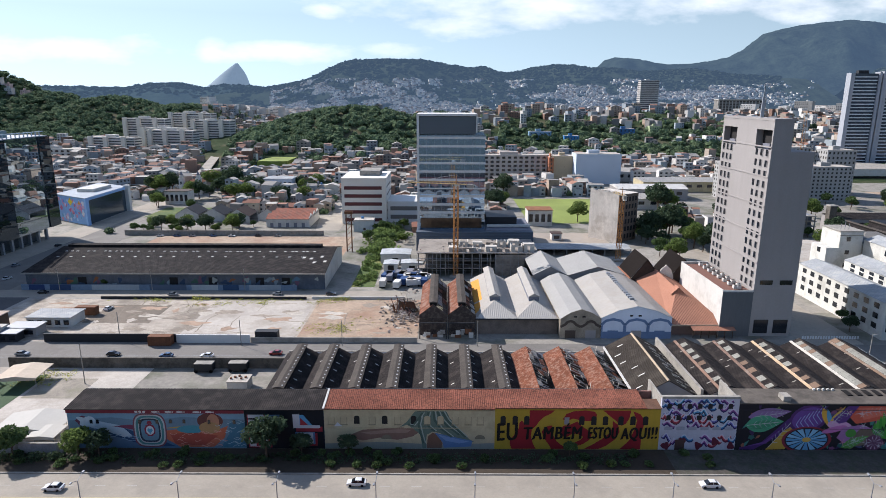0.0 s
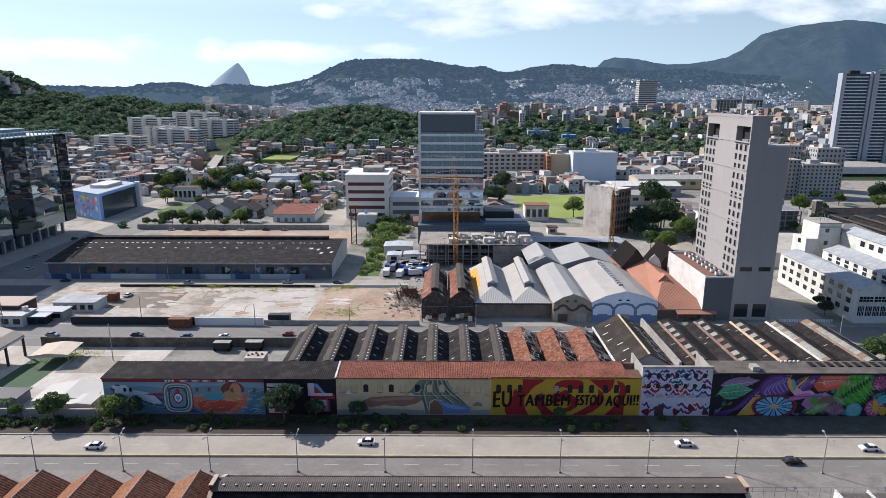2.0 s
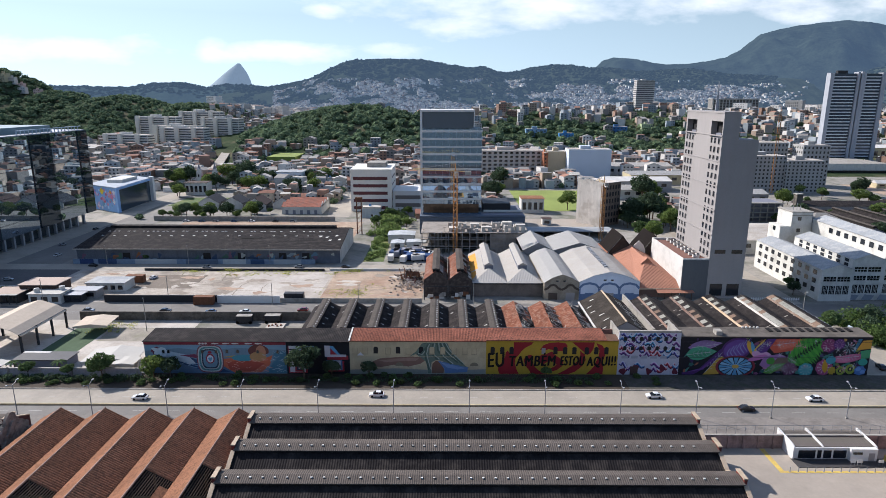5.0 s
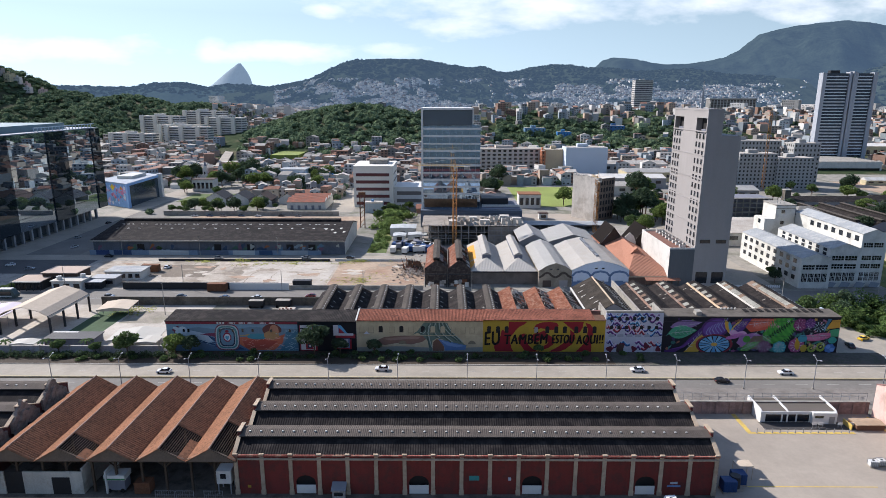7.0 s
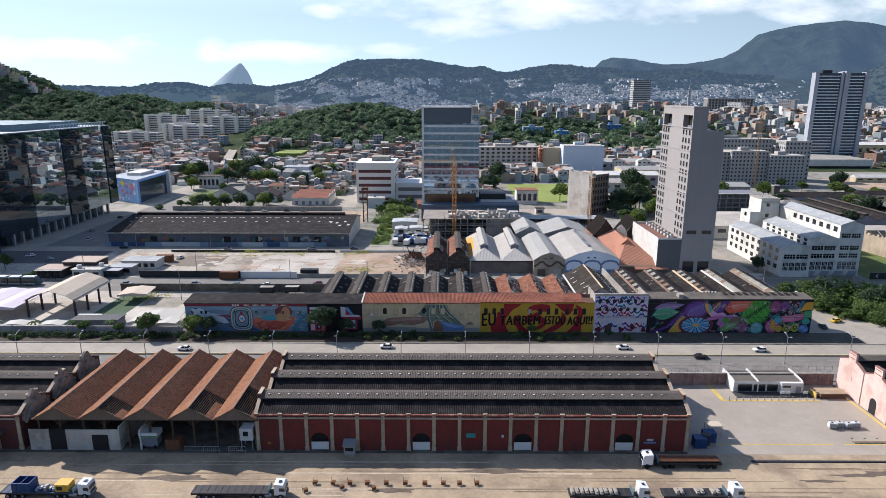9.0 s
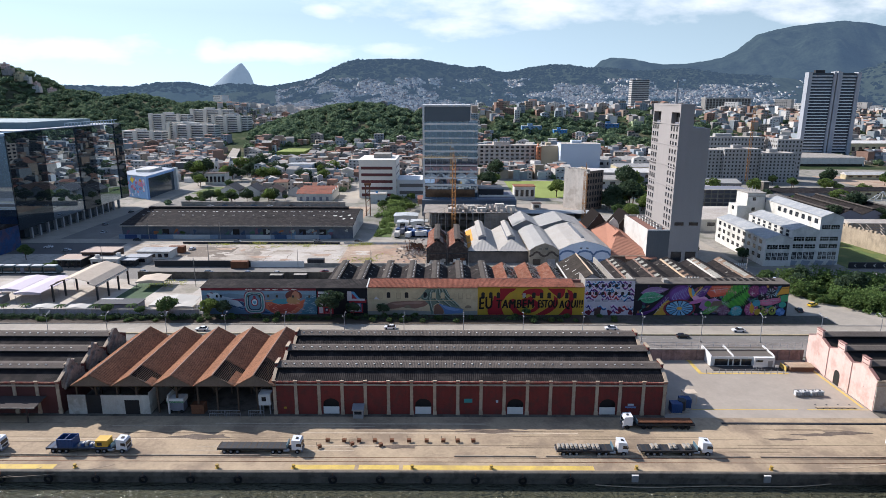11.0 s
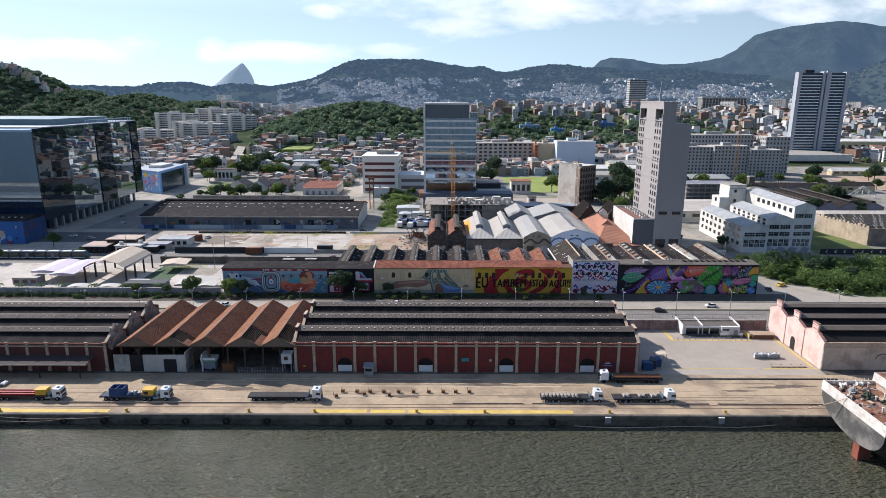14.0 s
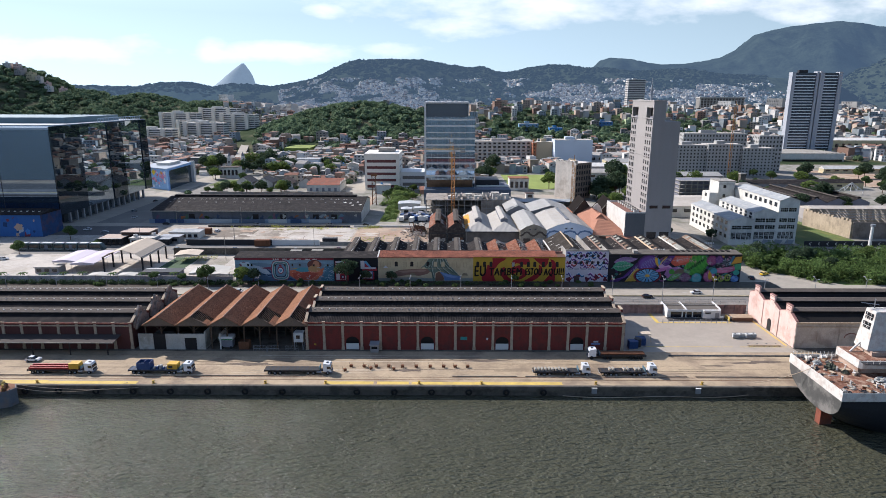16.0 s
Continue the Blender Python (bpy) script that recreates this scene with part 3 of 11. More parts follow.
# side street beside the mural hall and the dark cross street behind
slab("side_street", 110.8, 122, 213.35, 262, 0.025, ASPHALT_LIGHT, "pale side street")
slab("back_street", -420, 420, 262, 279.5, 0.03, ASPHALT, "asphalt back street")
slab("third_street", -420, -14, 322, 331, 0.03, ASPHALT_LIGHT, "narrow asphalt street before the long store")
slab("cross_street", 108.5, 126, 279.5, 420, 0.028, ASPHALT_LIGHT, "street between the tower and the white works")
slab("lot", -150, -8, 280.5, 320.5, 0.05, LOT, "broad cracked concrete lot")
slab("lot_dirt", -45, -8, 281.5, 320, 0.07, LOT_DIRT, "reddish bare earth at the end of the lot")
slab("lot_pale", -82, -46, 281.5, 319, 0.066, PALE, "pale bleached floor slab on the lot")
slab("lot_patch", -118, -96, 296, 314, 0.064, mat("dark_lot_patch", "6d6357", 0.95, var=0.3, big=0.08, fine=0.4), "dark damp patch of the lot")
cr = M()
for i in range(46):
    x, y, a = rnd.uniform(-146, -12), rnd.uniform(283, 318), rnd.choice((0.15, 1.5, 1.7, 0.0, rnd.uniform(0, 3)))
    w = rnd.uniform(0.06, 0.22)
    for j in range(rnd.randrange(4, 12)):
        b = a + rnd.uniform(-0.35, 0.35)
        x2, y2 = x + 1.9 * math.cos(b), y + 1.9 * math.sin(b)
        if not (-149 < x2 < -9 and 281.5 < y2 < 319):
            break
        nx, ny = -math.sin(b) * w, math.cos(b) * w
        cr.poly([(x + nx, y + ny, 0.076), (x - nx, y - ny, 0.076), (x2 - nx, y2 - ny, 0.076), (x2 + nx, y2 + ny, 0.076)])
        x, y = x2, y2
solid("lot_cracks", cr, mat("crack_dirt", "7d7264", 0.95, var=0.5, big=0.2, fine=1.0), "dark cracks and seams over the lot", kind="stuff")
ls = [M(), M(), M()]
for i in range(64):
    x, y, a, b = rnd.uniform(-142, -14), rnd.uniform(284.5, 316.5), rnd.uniform(0.8, 4.5), rnd.uniform(0.5, 2.2)
    z = 0.078 + i * 0.0006
    ls[i % 3].poly([(x + a * (1 + 0.3 * math.sin(3 * t + i)) * math.cos(t) + 0.25 * math.sin(7 * t), y + b * (1 + 0.35 * math.sin(4 * t + 2 * i)) * math.sin(t), z) for t in [math.tau * k / 24 for k in range(24)]])
for m_, nm, c, lab in zip(ls, ("lot_stains_dark", "lot_stains_pale", "lot_stains_earth"), ("8a7f71", "aaa194", "9a836f"), ("dark damp stains on the lot", "pale bleached patches on the lot", "reddish earth patches on the lot")):
    solid(nm, m_, mat(nm, c, 0.95, var=0.35, big=0.15, fine=0.8), lab, kind="stuff")
slab("left_yard", -190, -78.5, 222, 262, 0.04, PALE, "pale paved yard")
slab("yard_damp", -103.5, -90, 244, 255, 0.06, mat("damp_yard_patch", "8d8578", 0.95, var=0.35, big=0.15, fine=0.8, stain="5d5d42", stain_amount=0.5, stain_scale=0.2), "damp weedy patch of the yard")
slab("lawn_patch", -115, -104.5, 235.5, 257, 0.07, TURF, "worn green turf")
slab("bus_plaza", -420, -120, 280, 322, 0.045, CONCRETE, "paved bus stop plaza")
# asphalt darkened further to paint in the glass building's shadow
slab("plaza_lane", -420, -152, 300, 322.0, 0.052, mat("asphalt_with_shade", "4f4e4d", 0.92, var=0.25, big=0.05, fine=0.6), "asphalt lane across the plaza, darkened for the building's shade")
slab("garden_bed", -167, -160.2, 275.5, 296, 0.16, GRASS, "planted bed beside the plaza kiosks")
slab("plaza_road", -203, -166, 331.2, 452, 0.032, ASPHALT, "dark asphalt road beside the glass building")
solid("inland_street", M().poly([(-71, 440, 0.06), (-61, 440, 0.06), (-80, 600, 0.06), (-92, 600, 0.06)]).poly([(-71, 440, 0.02), (-92, 600, 0.02), (-80, 600, 0.02), (-61, 440, 0.02)]), ASPHALT_LIGHT, "pale street running inland", kind="structure")
slab("church_green", -184, -150, 478, 512, 0.05, GRASS, "rough grass verge before the church")
slab("field", -150, -47, 385, 425, 0.05, LOT_DIRT, "bare earth field behind the long store")
slab("verge", -36, -27, 336, 400, 0.06, GRASS, "overgrown verge")
slab("plot_lawn", 50, 108, 462, 552, 0.08, LAWN, "bright green lawn plot")
slab("avenue_left", -205, -190, 262, 560, 0.05, ASPHALT_LIGHT, "avenue running inland")
slab("school_yard", 47, 84, 405, 436, 0.05, YARD, "paved yard")
slab("rubble_ground", 35, 110, 330, 400, 0.04, CONCRETE, "building site ground")
slab("alley", -70, -58, 440, 620, 0.05, ASPHALT_LIGHT, "alley running inland")
# ---------------------------------------------------------------- things on the waterfront
def arch(x0, x1, z0, z1, n=8):
    """Outline of an opening with a round head."""
    r = (x1 - x0) / 2
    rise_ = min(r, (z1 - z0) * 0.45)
    return [(x0, z0), (x1, z0)] + [((x0 + x1) / 2 + r * math.cos(math.pi * i / n), z1 - rise_ + rise_ * math.sin(math.pi * i / n)) for i in range(n + 1)]


def wall_with_openings(x0, x1, z0, z1, y0, y1, holes):
    """A wall along x with arched openings through it; holes as x0, x1, z0, z1, all standing on the wall's foot or above."""
    m = M()
    xs = x0
    for a, b, c, d in sorted(holes):
        m.box(xs, a, y0, y1, z0, z1)
        if c > z0:
            m.box(a, b, y0, y1, z0, c)
        r, n = (b - a) / 2, 8
        rise_ = min(r, (d - c) * 0.4)
        top = [(a, d - rise_)] + [((a + b) / 2 - r * math.cos(math.pi * i / n), d - rise_ + rise_ * math.sin(math.pi * i / n)) for i in range(1, n)] + [(b, d - rise_)]
        for p, s in zip(top, top[1:]):
            m.ext_y([(p[0], p[1]), (s[0], s[1]), (s[0], z1), (p[0], z1)], y0, y1)
        xs = b
    m.box(xs, x1, y0, y1, z0, z1)
    return m


RIDGES = (4.8, 14.4, 23.9)
DEEP = 29.2


def end_wall(x, t, eave, block, matl, parent, name="end_wall", label=""):
    """The stepped end wall of a three-ridged shed, across y."""
    prof = [(0, 0), (0, eave)]
    for r in RIDGES:
        prof += [(r - 1.5, eave + 1.6), (r - 1.5, eave + block), (r + 1.5, eave + block), (r + 1.5, eave + 1.6), (r + 4.7, eave + 0.1)]
    prof = prof[:-1] + [(DEEP, eave), (DEEP, 0)]
    m = M()
    # built of upright slices so that every face stays convex
    for (a, za), (b, zb) in zip(prof[1:-1], prof[2:-1]):
        if b > a:
            m.ext_x([(a, 0), (b, 0), (b, zb), (a, za)], x - t / 2, x + t / 2)
    w = part(name, m, matl, parent, label)
    cap = M()
    for (a, za), (b, zb) in zip(prof[1:-1], prof[2:-1]):
        if b > a:
            cap.ext_x([(a, za + 0.004), (b, zb + 0.004), (b, zb + 0.2), (a, za + 0.2)], x - t / 2 - 0.12, x + t / 2 + 0.12)
    part("coping", cap, SAND, parent)
    return w


def shed_roof(w, parent, eave):
    """Three gables along x, each with a raised ridge vent carrying a row of small white caps."""
    for k, r in enumerate(RIDGES):
        g = M()
        a, b = r - 4.8, r + (4.8 if k < 2 else 5.3)
        g.ext_x([(a - (0.25 if k == 0 else 0), eave), (r - 1.7, eave + 1.35), (r - 1.7, eave + 1.2), (a, eave - 0.15)], 0.35, w - 0.35, 0)
        g.ext_x([(r + 1.7, eave + 1.35), (b, eave), (b, eave - 0.15), (r + 1.7, eave + 1.2)], 0.35, w - 0.35, 0)
        part("roof_slope", g, ROOF_DARK, parent)
        c = M()
        c.ext_x([(r - 1.7, eave + 1.2), (r - 1.7, eave + 1.85), (r + 1.7, eave + 1.85), (r + 1.7, eave + 1.2)], 0.35, w - 0.35, 0)
        vent = part("ridge_vent", c, ROOF_BLACK, parent)
        top = M().ext_x([(r - 1.95, eave + 1.854), (r - 1.95, eave + 2.0), (r, eave + 2.4), (r + 1.95, eave + 2.0), (r + 1.95, eave + 1.854), (r, eave + 2.25)], 0.35, w - 0.35)
        part("ridge_sheet", top, ROOF_RIDGE, vent, "grey corrugated ridge sheeting")
        step = 2.0
        dot = M().box(-0.17, 0.17, -0.13, 0.13, -0.04, 0.1).data("vent_cap", mat("grey_cap", "aeaca6", 0.7, var=0.2, obj_random=0.35))
        n = int((w - 4) / step)
        for i in range(n):
            o = part("vent_cap", dot, None, vent)
            o.location = (2 + i * step, r - 0.75, eave + 2.32)


def quay_shed(x0, bays, bay, eave, doors, wall, trim, label, canopy=False, front_label=""):
    w = bays * bay
    t = thing("port_warehouse", (x0, 157.6, 0), label, "warehouse", "brick sheds along the quay")
    holes = [(k * bay + 0.75, k * bay + bay - 0.75, 0, 3.8) for k in doors]
    part("front_wall", wall_with_openings(0, w, 0, eave - 0.2, 0, 0.4, holes), wall, t, front_label)
    part("rear_wall", M().box(0, w, DEEP - 0.4, DEEP, 0, eave - 0.2), wall, t)
    corn = M().ext_x([(-0.32, eave - 0.9), (-0.32, eave - 0.75), (-0.12, eave - 0.62), (-0.002, eave - 0.62), (-0.002, eave - 0.9)], 0, w)
    part("string_course", corn, trim, t)
    corn = M().ext_x([(-0.3, eave - 0.2), (-0.3, eave + 0.08), (0.4, eave + 0.08), (0.4, eave - 0.196)], -0.1, w + 0.1)
    part("cornice", corn, mat("faded_red_cornice", "8a4d42", 0.88, var=0.25, big=0.2, fine=1.5, stain="b09a80", stain_amount=0.5, stain_scale=0.8), t, "faded red cornice with pale chips")
    pil = M().box(-0.34, 0.34, -0.22, -0.003, 0.9, eave - 0.9).box(-0.42, 0.42, -0.3, -0.002, 0, 0.9).box(-0.34, 0.34, -0.2, -0.003, eave - 0.61, eave - 0.21).box(-0.42, 0.42, -0.36, -0.003, eave + 0.084, eave + 0.3).data("pilaster", trim)
    for k in range(bays + 1):
        part("pilaster", pil, None, t).location = (min(max(k * bay, 0.42), w - 0.42), 0, 0)
    # a dark sheet behind each doorway paints the unlit inside
    for k in doors:
        d = part("door_opening", M().box(k * bay + 0.3, k * bay + bay - 0.3, 0.9, 1.0, 0, 4), DARK, t, "dark panel for the shade within the doorway")
        part("white_gate", M().box(k * bay + 0.8, k * bay + bay - 0.8, 0.1, 0.2, 0.05, 1.75).box(k * bay + bay / 2 - 0.05, k * bay + bay / 2 + 0.05, 0.06, 0.1, 0.05, 1.75), WHITE_CLEAN, d, "white lower gate panel")
    end_wall(0.2, 0.5, eave, 2.6, wall, t)
    end_wall(w - 0.2, 0.5, eave, 2.6, wall, t)
    shed_roof(w, t, eave)
    if canopy:
        c = M().ext_x([(-4.6, 3.55), (-4.6, 3.75), (-0.3, 4.35), (-0.3, 4.15)], 0, w - 3)
        part("canopy", c, mat("dark_canopy_sheet", "3a3330", 0.9, var=0.25), t, "dark sheet canopy with a pale edge")
        part("canopy_edge", M().box(0, w - 3, -4.7, -4.604, 3.5, 3.74), CONCRETE, t)
        for k in range(0, bays, 2):
            part("canopy_post", M().box(k * bay - 0.12, k * bay + 0.12, -4.4, -4.15, 0, 3.5), mat("dark_canopy_sheet", "3a3330"), t)
    return t


BAY = 86.6 / 17
red_shed = quay_shed(-37.7, 17, BAY, 7.9, (2, 6, 10, 14), BRICK_RED, SAND, "long dark red brick warehouse with sand pilasters on the quay")
# signs on its front
for x, z, w, h, c, lab in ((8.45 * BAY, 2.9, 1.8, 0.9, "3f8a86", "small teal sign board"), (15.5 * BAY, 1.7, 2.4, 0.35, "6f86b0", "narrow blue and white sign"), (15.5 * BAY, 2.3, 1.3, 0.4, "b9bcc4", "small white sign"), (9.7 * BAY, 2.9, 0.5, 0.6, "b9bcc4", "small white notice"), (0.5 * BAY, 1.3, 0.6, 0.45, "a5842a", "small yellow notice")):
    part("sign_board", M().box(x - w / 2, x + w / 2, -0.08, -0.004, z, z + h), paint(c), red_shed, lab)
booth = thing("guard_booth", (-37.4 + 3.65 * BAY, 156.4, 0), "small grey guard booth by the red warehouse", "booth")
part("cabin", M().box(-1.1, 1.1, -0.8, 0.9, 0, 2.0), GREY_WALL, booth)
part("roof", M().ext_x([(-1.0, 2.0), (-1.0, 2.2), (1.0, 2.7), (1.0, 2.5)], -1.3, 1.3), STEEL, booth)
part("window", M().box(-0.8, 0.8, -0.83, -0.804, 1.0, 1.7), WIN, booth)

left_shed = quay_shed(-84.6 - 13 * 5.0, 13, 5.0, 7.5, (), mat("deep_red_wall", "53302c", 0.88, var=0.2, big=0.12, fine=1.2, streak=1), SAND, "long dark red warehouse with a low sheet canopy", canopy=True)
# the ruined ends of its gable toward the tiled hall
rr = random.Random(4)
for r in RIDGES:
  for x0, x1, dz, sd in ((64.9, 65.5, 0.2, 0), (65.504, 66.0, -1.5, 1)):
    top = []
    for i in range(19):
        u = -1 + 2 * i / 18
        zz = 6.9 + dz + 4.0 * max(0.0, 1 - abs(u + 0.1) * 1.05) + rr.uniform(-0.35, 0.35) + (0.5 if i % 5 == sd else 0)
        top.append((r + 4.1 * u, zz))
    part("ruined_gable", M().ext_x([(r - 4.1, 5.8), (r + 4.1, 5.8)] + top[::-1], x0, x1), mat("crumbling_masonry", "857a70", 0.95, var=0.35, big=0.3, fine=1.5, bump=0.15, stain="4a4540", stain_amount=0.6, stain_scale=0.8), left_shed, "crumbling grey gable masonry")

# pink warehouse on the far side of the yard
pink = thing("pink_warehouse", (96.2, 159.6, 0), "faded pink warehouse with stepped gables and sheet roofs", "warehouse", "brick sheds along the quay")
PE, PW = 7.6, 60.0
prof = [(0, PE)]
for r in (4.5, 13.4, 22.3):
    prof += [(r - 1.3, PE + 1.5), (r - 1.3, PE + 3.4), (r + 1.3, PE + 3.4), (r + 1.3, PE + 1.5), (r + 4.4, PE + 0.3)]
prof[-1] = (26.6, PE + 0.3)
pm = M()
for (a, za), (b, zb) in zip(prof, prof[1:]):
    if b > a:
        pm.ext_x([(a, 0), (b, 0), (b, zb), (a, za)], 0, 0.5)
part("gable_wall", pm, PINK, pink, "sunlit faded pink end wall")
cp = M()
for (a, za), (b, zb) in zip(prof, prof[1:]):
    if b > a:
        cp.ext_x([(a, za + 0.004), (b, zb + 0.004), (b, zb + 0.18), (a, za + 0.18)], -0.12, 0.62)
for y in (4.5, 13.4, 22.3):
    cp.box(-0.1, 0.0, y - 1.0, y + 1.0, PE + 1.9, PE + 2.05).box(-0.1, 0.0, y - 1.0, y + 1.0, PE + 2.9, PE + 3.05)
part("coping", cp, PINK_DARK, pink)
part("pier", M().box(-0.18, 0, 8.6, 9.1, 0, PE + 0.3), PINK, pink)
part("pier", M().box(-0.18, 0, 17.6, 18.1, 0, PE + 0.3), PINK, pink)
part("arched_doorway", M().ext_x([(12.3, 0.02), (14.5, 0.02)] + [(13.4 + 1.1 * math.cos(math.pi * i / 8), 2.6 + 1.1 * math.sin(math.pi * i / 8)) for i in range(9)], -0.04, -0.004), DARK, pink, "dark arched panel for the doorway's shade")
for y in (4.6, 22.3):
    part("blind_window", M().ext_x([(y + 0.9 * math.cos(math.tau * i / 12), 4.6 + 0.9 * math.sin(math.tau * i / 12)) for i in range(12)], -0.05, -0.004), PINK, pink)
part("front_wall", M().box(0.504, PW, 0, 0.5, 0, PE - 0.4), mat("dusty_sand_wall", "b3a89c", 0.88, var=0.2, big=0.15, fine=1.0, stain="75645a", stain_amount=0.5, streak=1), pink)
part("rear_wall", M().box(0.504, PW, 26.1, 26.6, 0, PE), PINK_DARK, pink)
part("cornice", M().box(0, PW, -0.35, -0.004, PE - 0.5, PE - 0.1).box(0, PW, -0.2, -0.004, PE - 1.5, PE - 1.3), SAND, pink)
for k in range(10):
    part("pilaster", M().box(k * 6.0 + 0.1, k * 6.0 + 0.45, -0.2, -0.003, 0, PE - 1.51), mat("dusty_sand_wall", "a3968a"), pink)
    if k % 3 != 2:
        continue
    aw = M()
    for i in range(8):
        a0, a1 = math.pi * i / 8, math.pi * (i + 1) / 8
        c = k * 6 + 3.5
        aw.ext_y([(c + 1.7 * math.cos(a0), 3 + 1.2 * math.sin(a0)), (c + 2.0 * math.cos(a0), 3 + 1.5 * math.sin(a0)), (c + 2.0 * math.cos(a1), 3 + 1.5 * math.sin(a1)), (c + 1.7 * math.cos(a1), 3 + 1.2 * math.sin(a1))], -0.1, -0.004)
    part("arch_moulding", aw, PINK_DARK, pink)
for r in (4.5, 13.4, 22.3):
    part("roof_slope", M().ext_x([(r - 4.4, PE), (r - 1.5, PE + 1.4), (r - 1.5, PE + 1.25), (r - 4.4, PE - 0.15)], 0.5, PW).ext_x([(r + 1.5, PE + 1.4), (r + 4.4, PE), (r + 4.4, PE - 0.15), (r + 1.5, PE + 1.25)], 0.5, PW), ROOF_BLACK, pink)
    v = part("ridge_vent", M().box(0.5, PW, r - 1.5, r + 1.5, PE + 1.2, PE + 2.0), ROOF_BLACK, pink)
    part("ridge_sheet", M().ext_x([(r - 1.75, PE + 2.004), (r - 1.75, PE + 2.15), (r, PE + 2.6), (r + 1.75, PE + 2.15), (r + 1.75, PE + 2.004)], 0.5, PW), ROOF_RIDGE, v)

# open tiled hall of five gables
hall = thing("tiled_market_hall", (-83.3, 157.0, 0), "open hall under five brown clay tile gables, partly untiled", "shed")
B5, HE_, HR = 8.9, 7.2, 9.75
rr = random.Random(8)
for k in range(5):
    c = 6.4 + k * B5
    a, b = c - B5 / 2, c + B5 / 2
    y1 = 28.3
    # left slope faces the sun; the front end of some right slopes has lost its tiles
    part("roof_slope", M().ext_y([(a, HE_), (c, HR), (c, HR + 0.11), (a, HE_ + 0.11)], -0.8, y1).tiles((a, HE_ + 0.112), (c, HR + 0.112), -0.8, y1, amp=0.07, seed=k), TILE, hall, "smooth sunlit clay tile slope")
    start = {1: 4.5, 3: 7.5, 4: 9.0}.get(k, -0.8)
    part("roof_slope", M().ext_y([(c, HR), (b, HE_), (b, HE_ + 0.11), (c, HR + 0.11)], start, y1).tiles((b, HE_ + 0.112), (c, HR + 0.112), start, y1, amp=0.24, pitch=0.5, seed=20 + k), TILE, hall, "clay tile slope with deep dark rows")
    if start > 0:
        for i in range(13):
            u0 = i / 13
            part("bare_batten", M().ext_y([(c + (b - c) * u0, HR - 2.5 * u0), (c + (b - c) * (u0 + 0.022), HR - 2.5 * (u0 + 0.022)), (c + (b - c) * (u0 + 0.022), HR + 0.1 - 2.5 * (u0 + 0.022)), (c + (b - c) * u0, HR + 0.1 - 2.5 * u0)], -0.8, start), TIMBER, hall)
        part("tile_remnant", M().ext_y([(b - (b - c) * 0.3, HE_ + 0.9), (b, HE_ + 0.15), (b, HE_ + 0.23), (b - (b - c) * 0.3, HE_ + 0.98)], -0.8, start - 2.2), TILE, hall)
    part("ridge_cap", M().tube((c, -0.85, HR + 0.2), (c, y1, HR + 0.2), 0.15, n=6), mat("ridge_tile", "94796a", 0.95, var=0.3, fine=2), hall)
    part("gable_board", M().ext_y([(a + 0.2, 7.2), (b - 0.2, 7.2), (b - 0.2, 7.62), (c, HR - 0.05), (a + 0.2, 7.62)], -0.55, -0.35), mat("weathered_boards", "6d5f52", 0.9, var=0.25, big=0.3, fine=3), hall, "weathered timber gable boards")
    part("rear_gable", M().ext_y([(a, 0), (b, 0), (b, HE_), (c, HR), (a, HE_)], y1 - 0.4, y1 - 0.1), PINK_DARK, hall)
    for x in (a + 0.2, c):
        for y in (1.0, 10, 20):
            part("post", M().box(x - 0.18, x + 0.18, y - 0.18, y + 0.18, 0, 7.1), TIMBER, hall)
    part("tie_beam", M().box(a, b, -0.3, 0.05, 6.9, 7.2), TIMBER, hall)
    for s in (-1, 1):
        part("brace", M().tube((c + s * 0.1, 1.0, 5.2), (c + s * 2.2, 1.0, 7.1), 0.12, n=5), TIMBER, hall)
part("wall_panel", M().box(0.2, 4.2, 0.3, 0.6, 0, 4.5).box(7.6, 18.3, 0.3, 0.6, 0, 4.5), mat("whitewashed_wall", "aaa69c", 0.9, var=0.2, big=0.2, fine=1, stain="6e6a60", stain_amount=0.6, streak=1), hall, "patchy whitewashed wall")
part("door", M().box(12.8, 16.0, 0.2, 0.296, 0, 3.4), DARK, hall)
part("door", M().box(4.2, 7.6, 0.5, 0.6, 0, 4.4), DARK, hall)
part("side_wall", M().box(18.0, 18.3, 0.6, 12, 0, 5.0), mat("whitewashed_wall", "aaa69c"), hall)
# dark back wall painted in for the hall's shaded depth
part("back_wall", M().box(0, 44.5, 14, 14.3, 0, 6.4), DARK, hall)
part("upper_panel", M().box(22.2, 22.5, 0.4, 5.0, 0, 4.5), WHITE, hall)
van = thing("sign_trailer", (-59.5, 157.8, 0), "white and green sign trailer under the tiled hall", "trailer")
part("body", M().box(-1.7, 1.7, 0, 2.0, 0.5, 2.6), GREY_DARK, van)
part("roof_board", M().box(-1.9, 1.9, -0.2, 2.2, 2.6, 3.6), WHITE_CLEAN, van)
part("stripe", M().box(-1.9, 1.9, -0.24, -0.204, 2.65, 2.95), paint("3f7d4f"), van)
for s in (-1.2, 1.2):
    part("wheel", M().tube((s, -0.05, 0.4), (s, 0.3, 0.4), 0.4, n=10), RUBBER, van)
box_ = thing("red_store_crate", (-54.6, 157.4, 0), "rusty red store crate under the tiled hall", "crate")
part("body", M().box(-1.4, 1.4, 0, 2, 0, 2.2).box(-1.5, 1.5, -0.06, -0.004, 2.0, 2.2).box(-1.5, 1.5, -0.06, -0.004, 1.0, 1.1), RUST, box_)
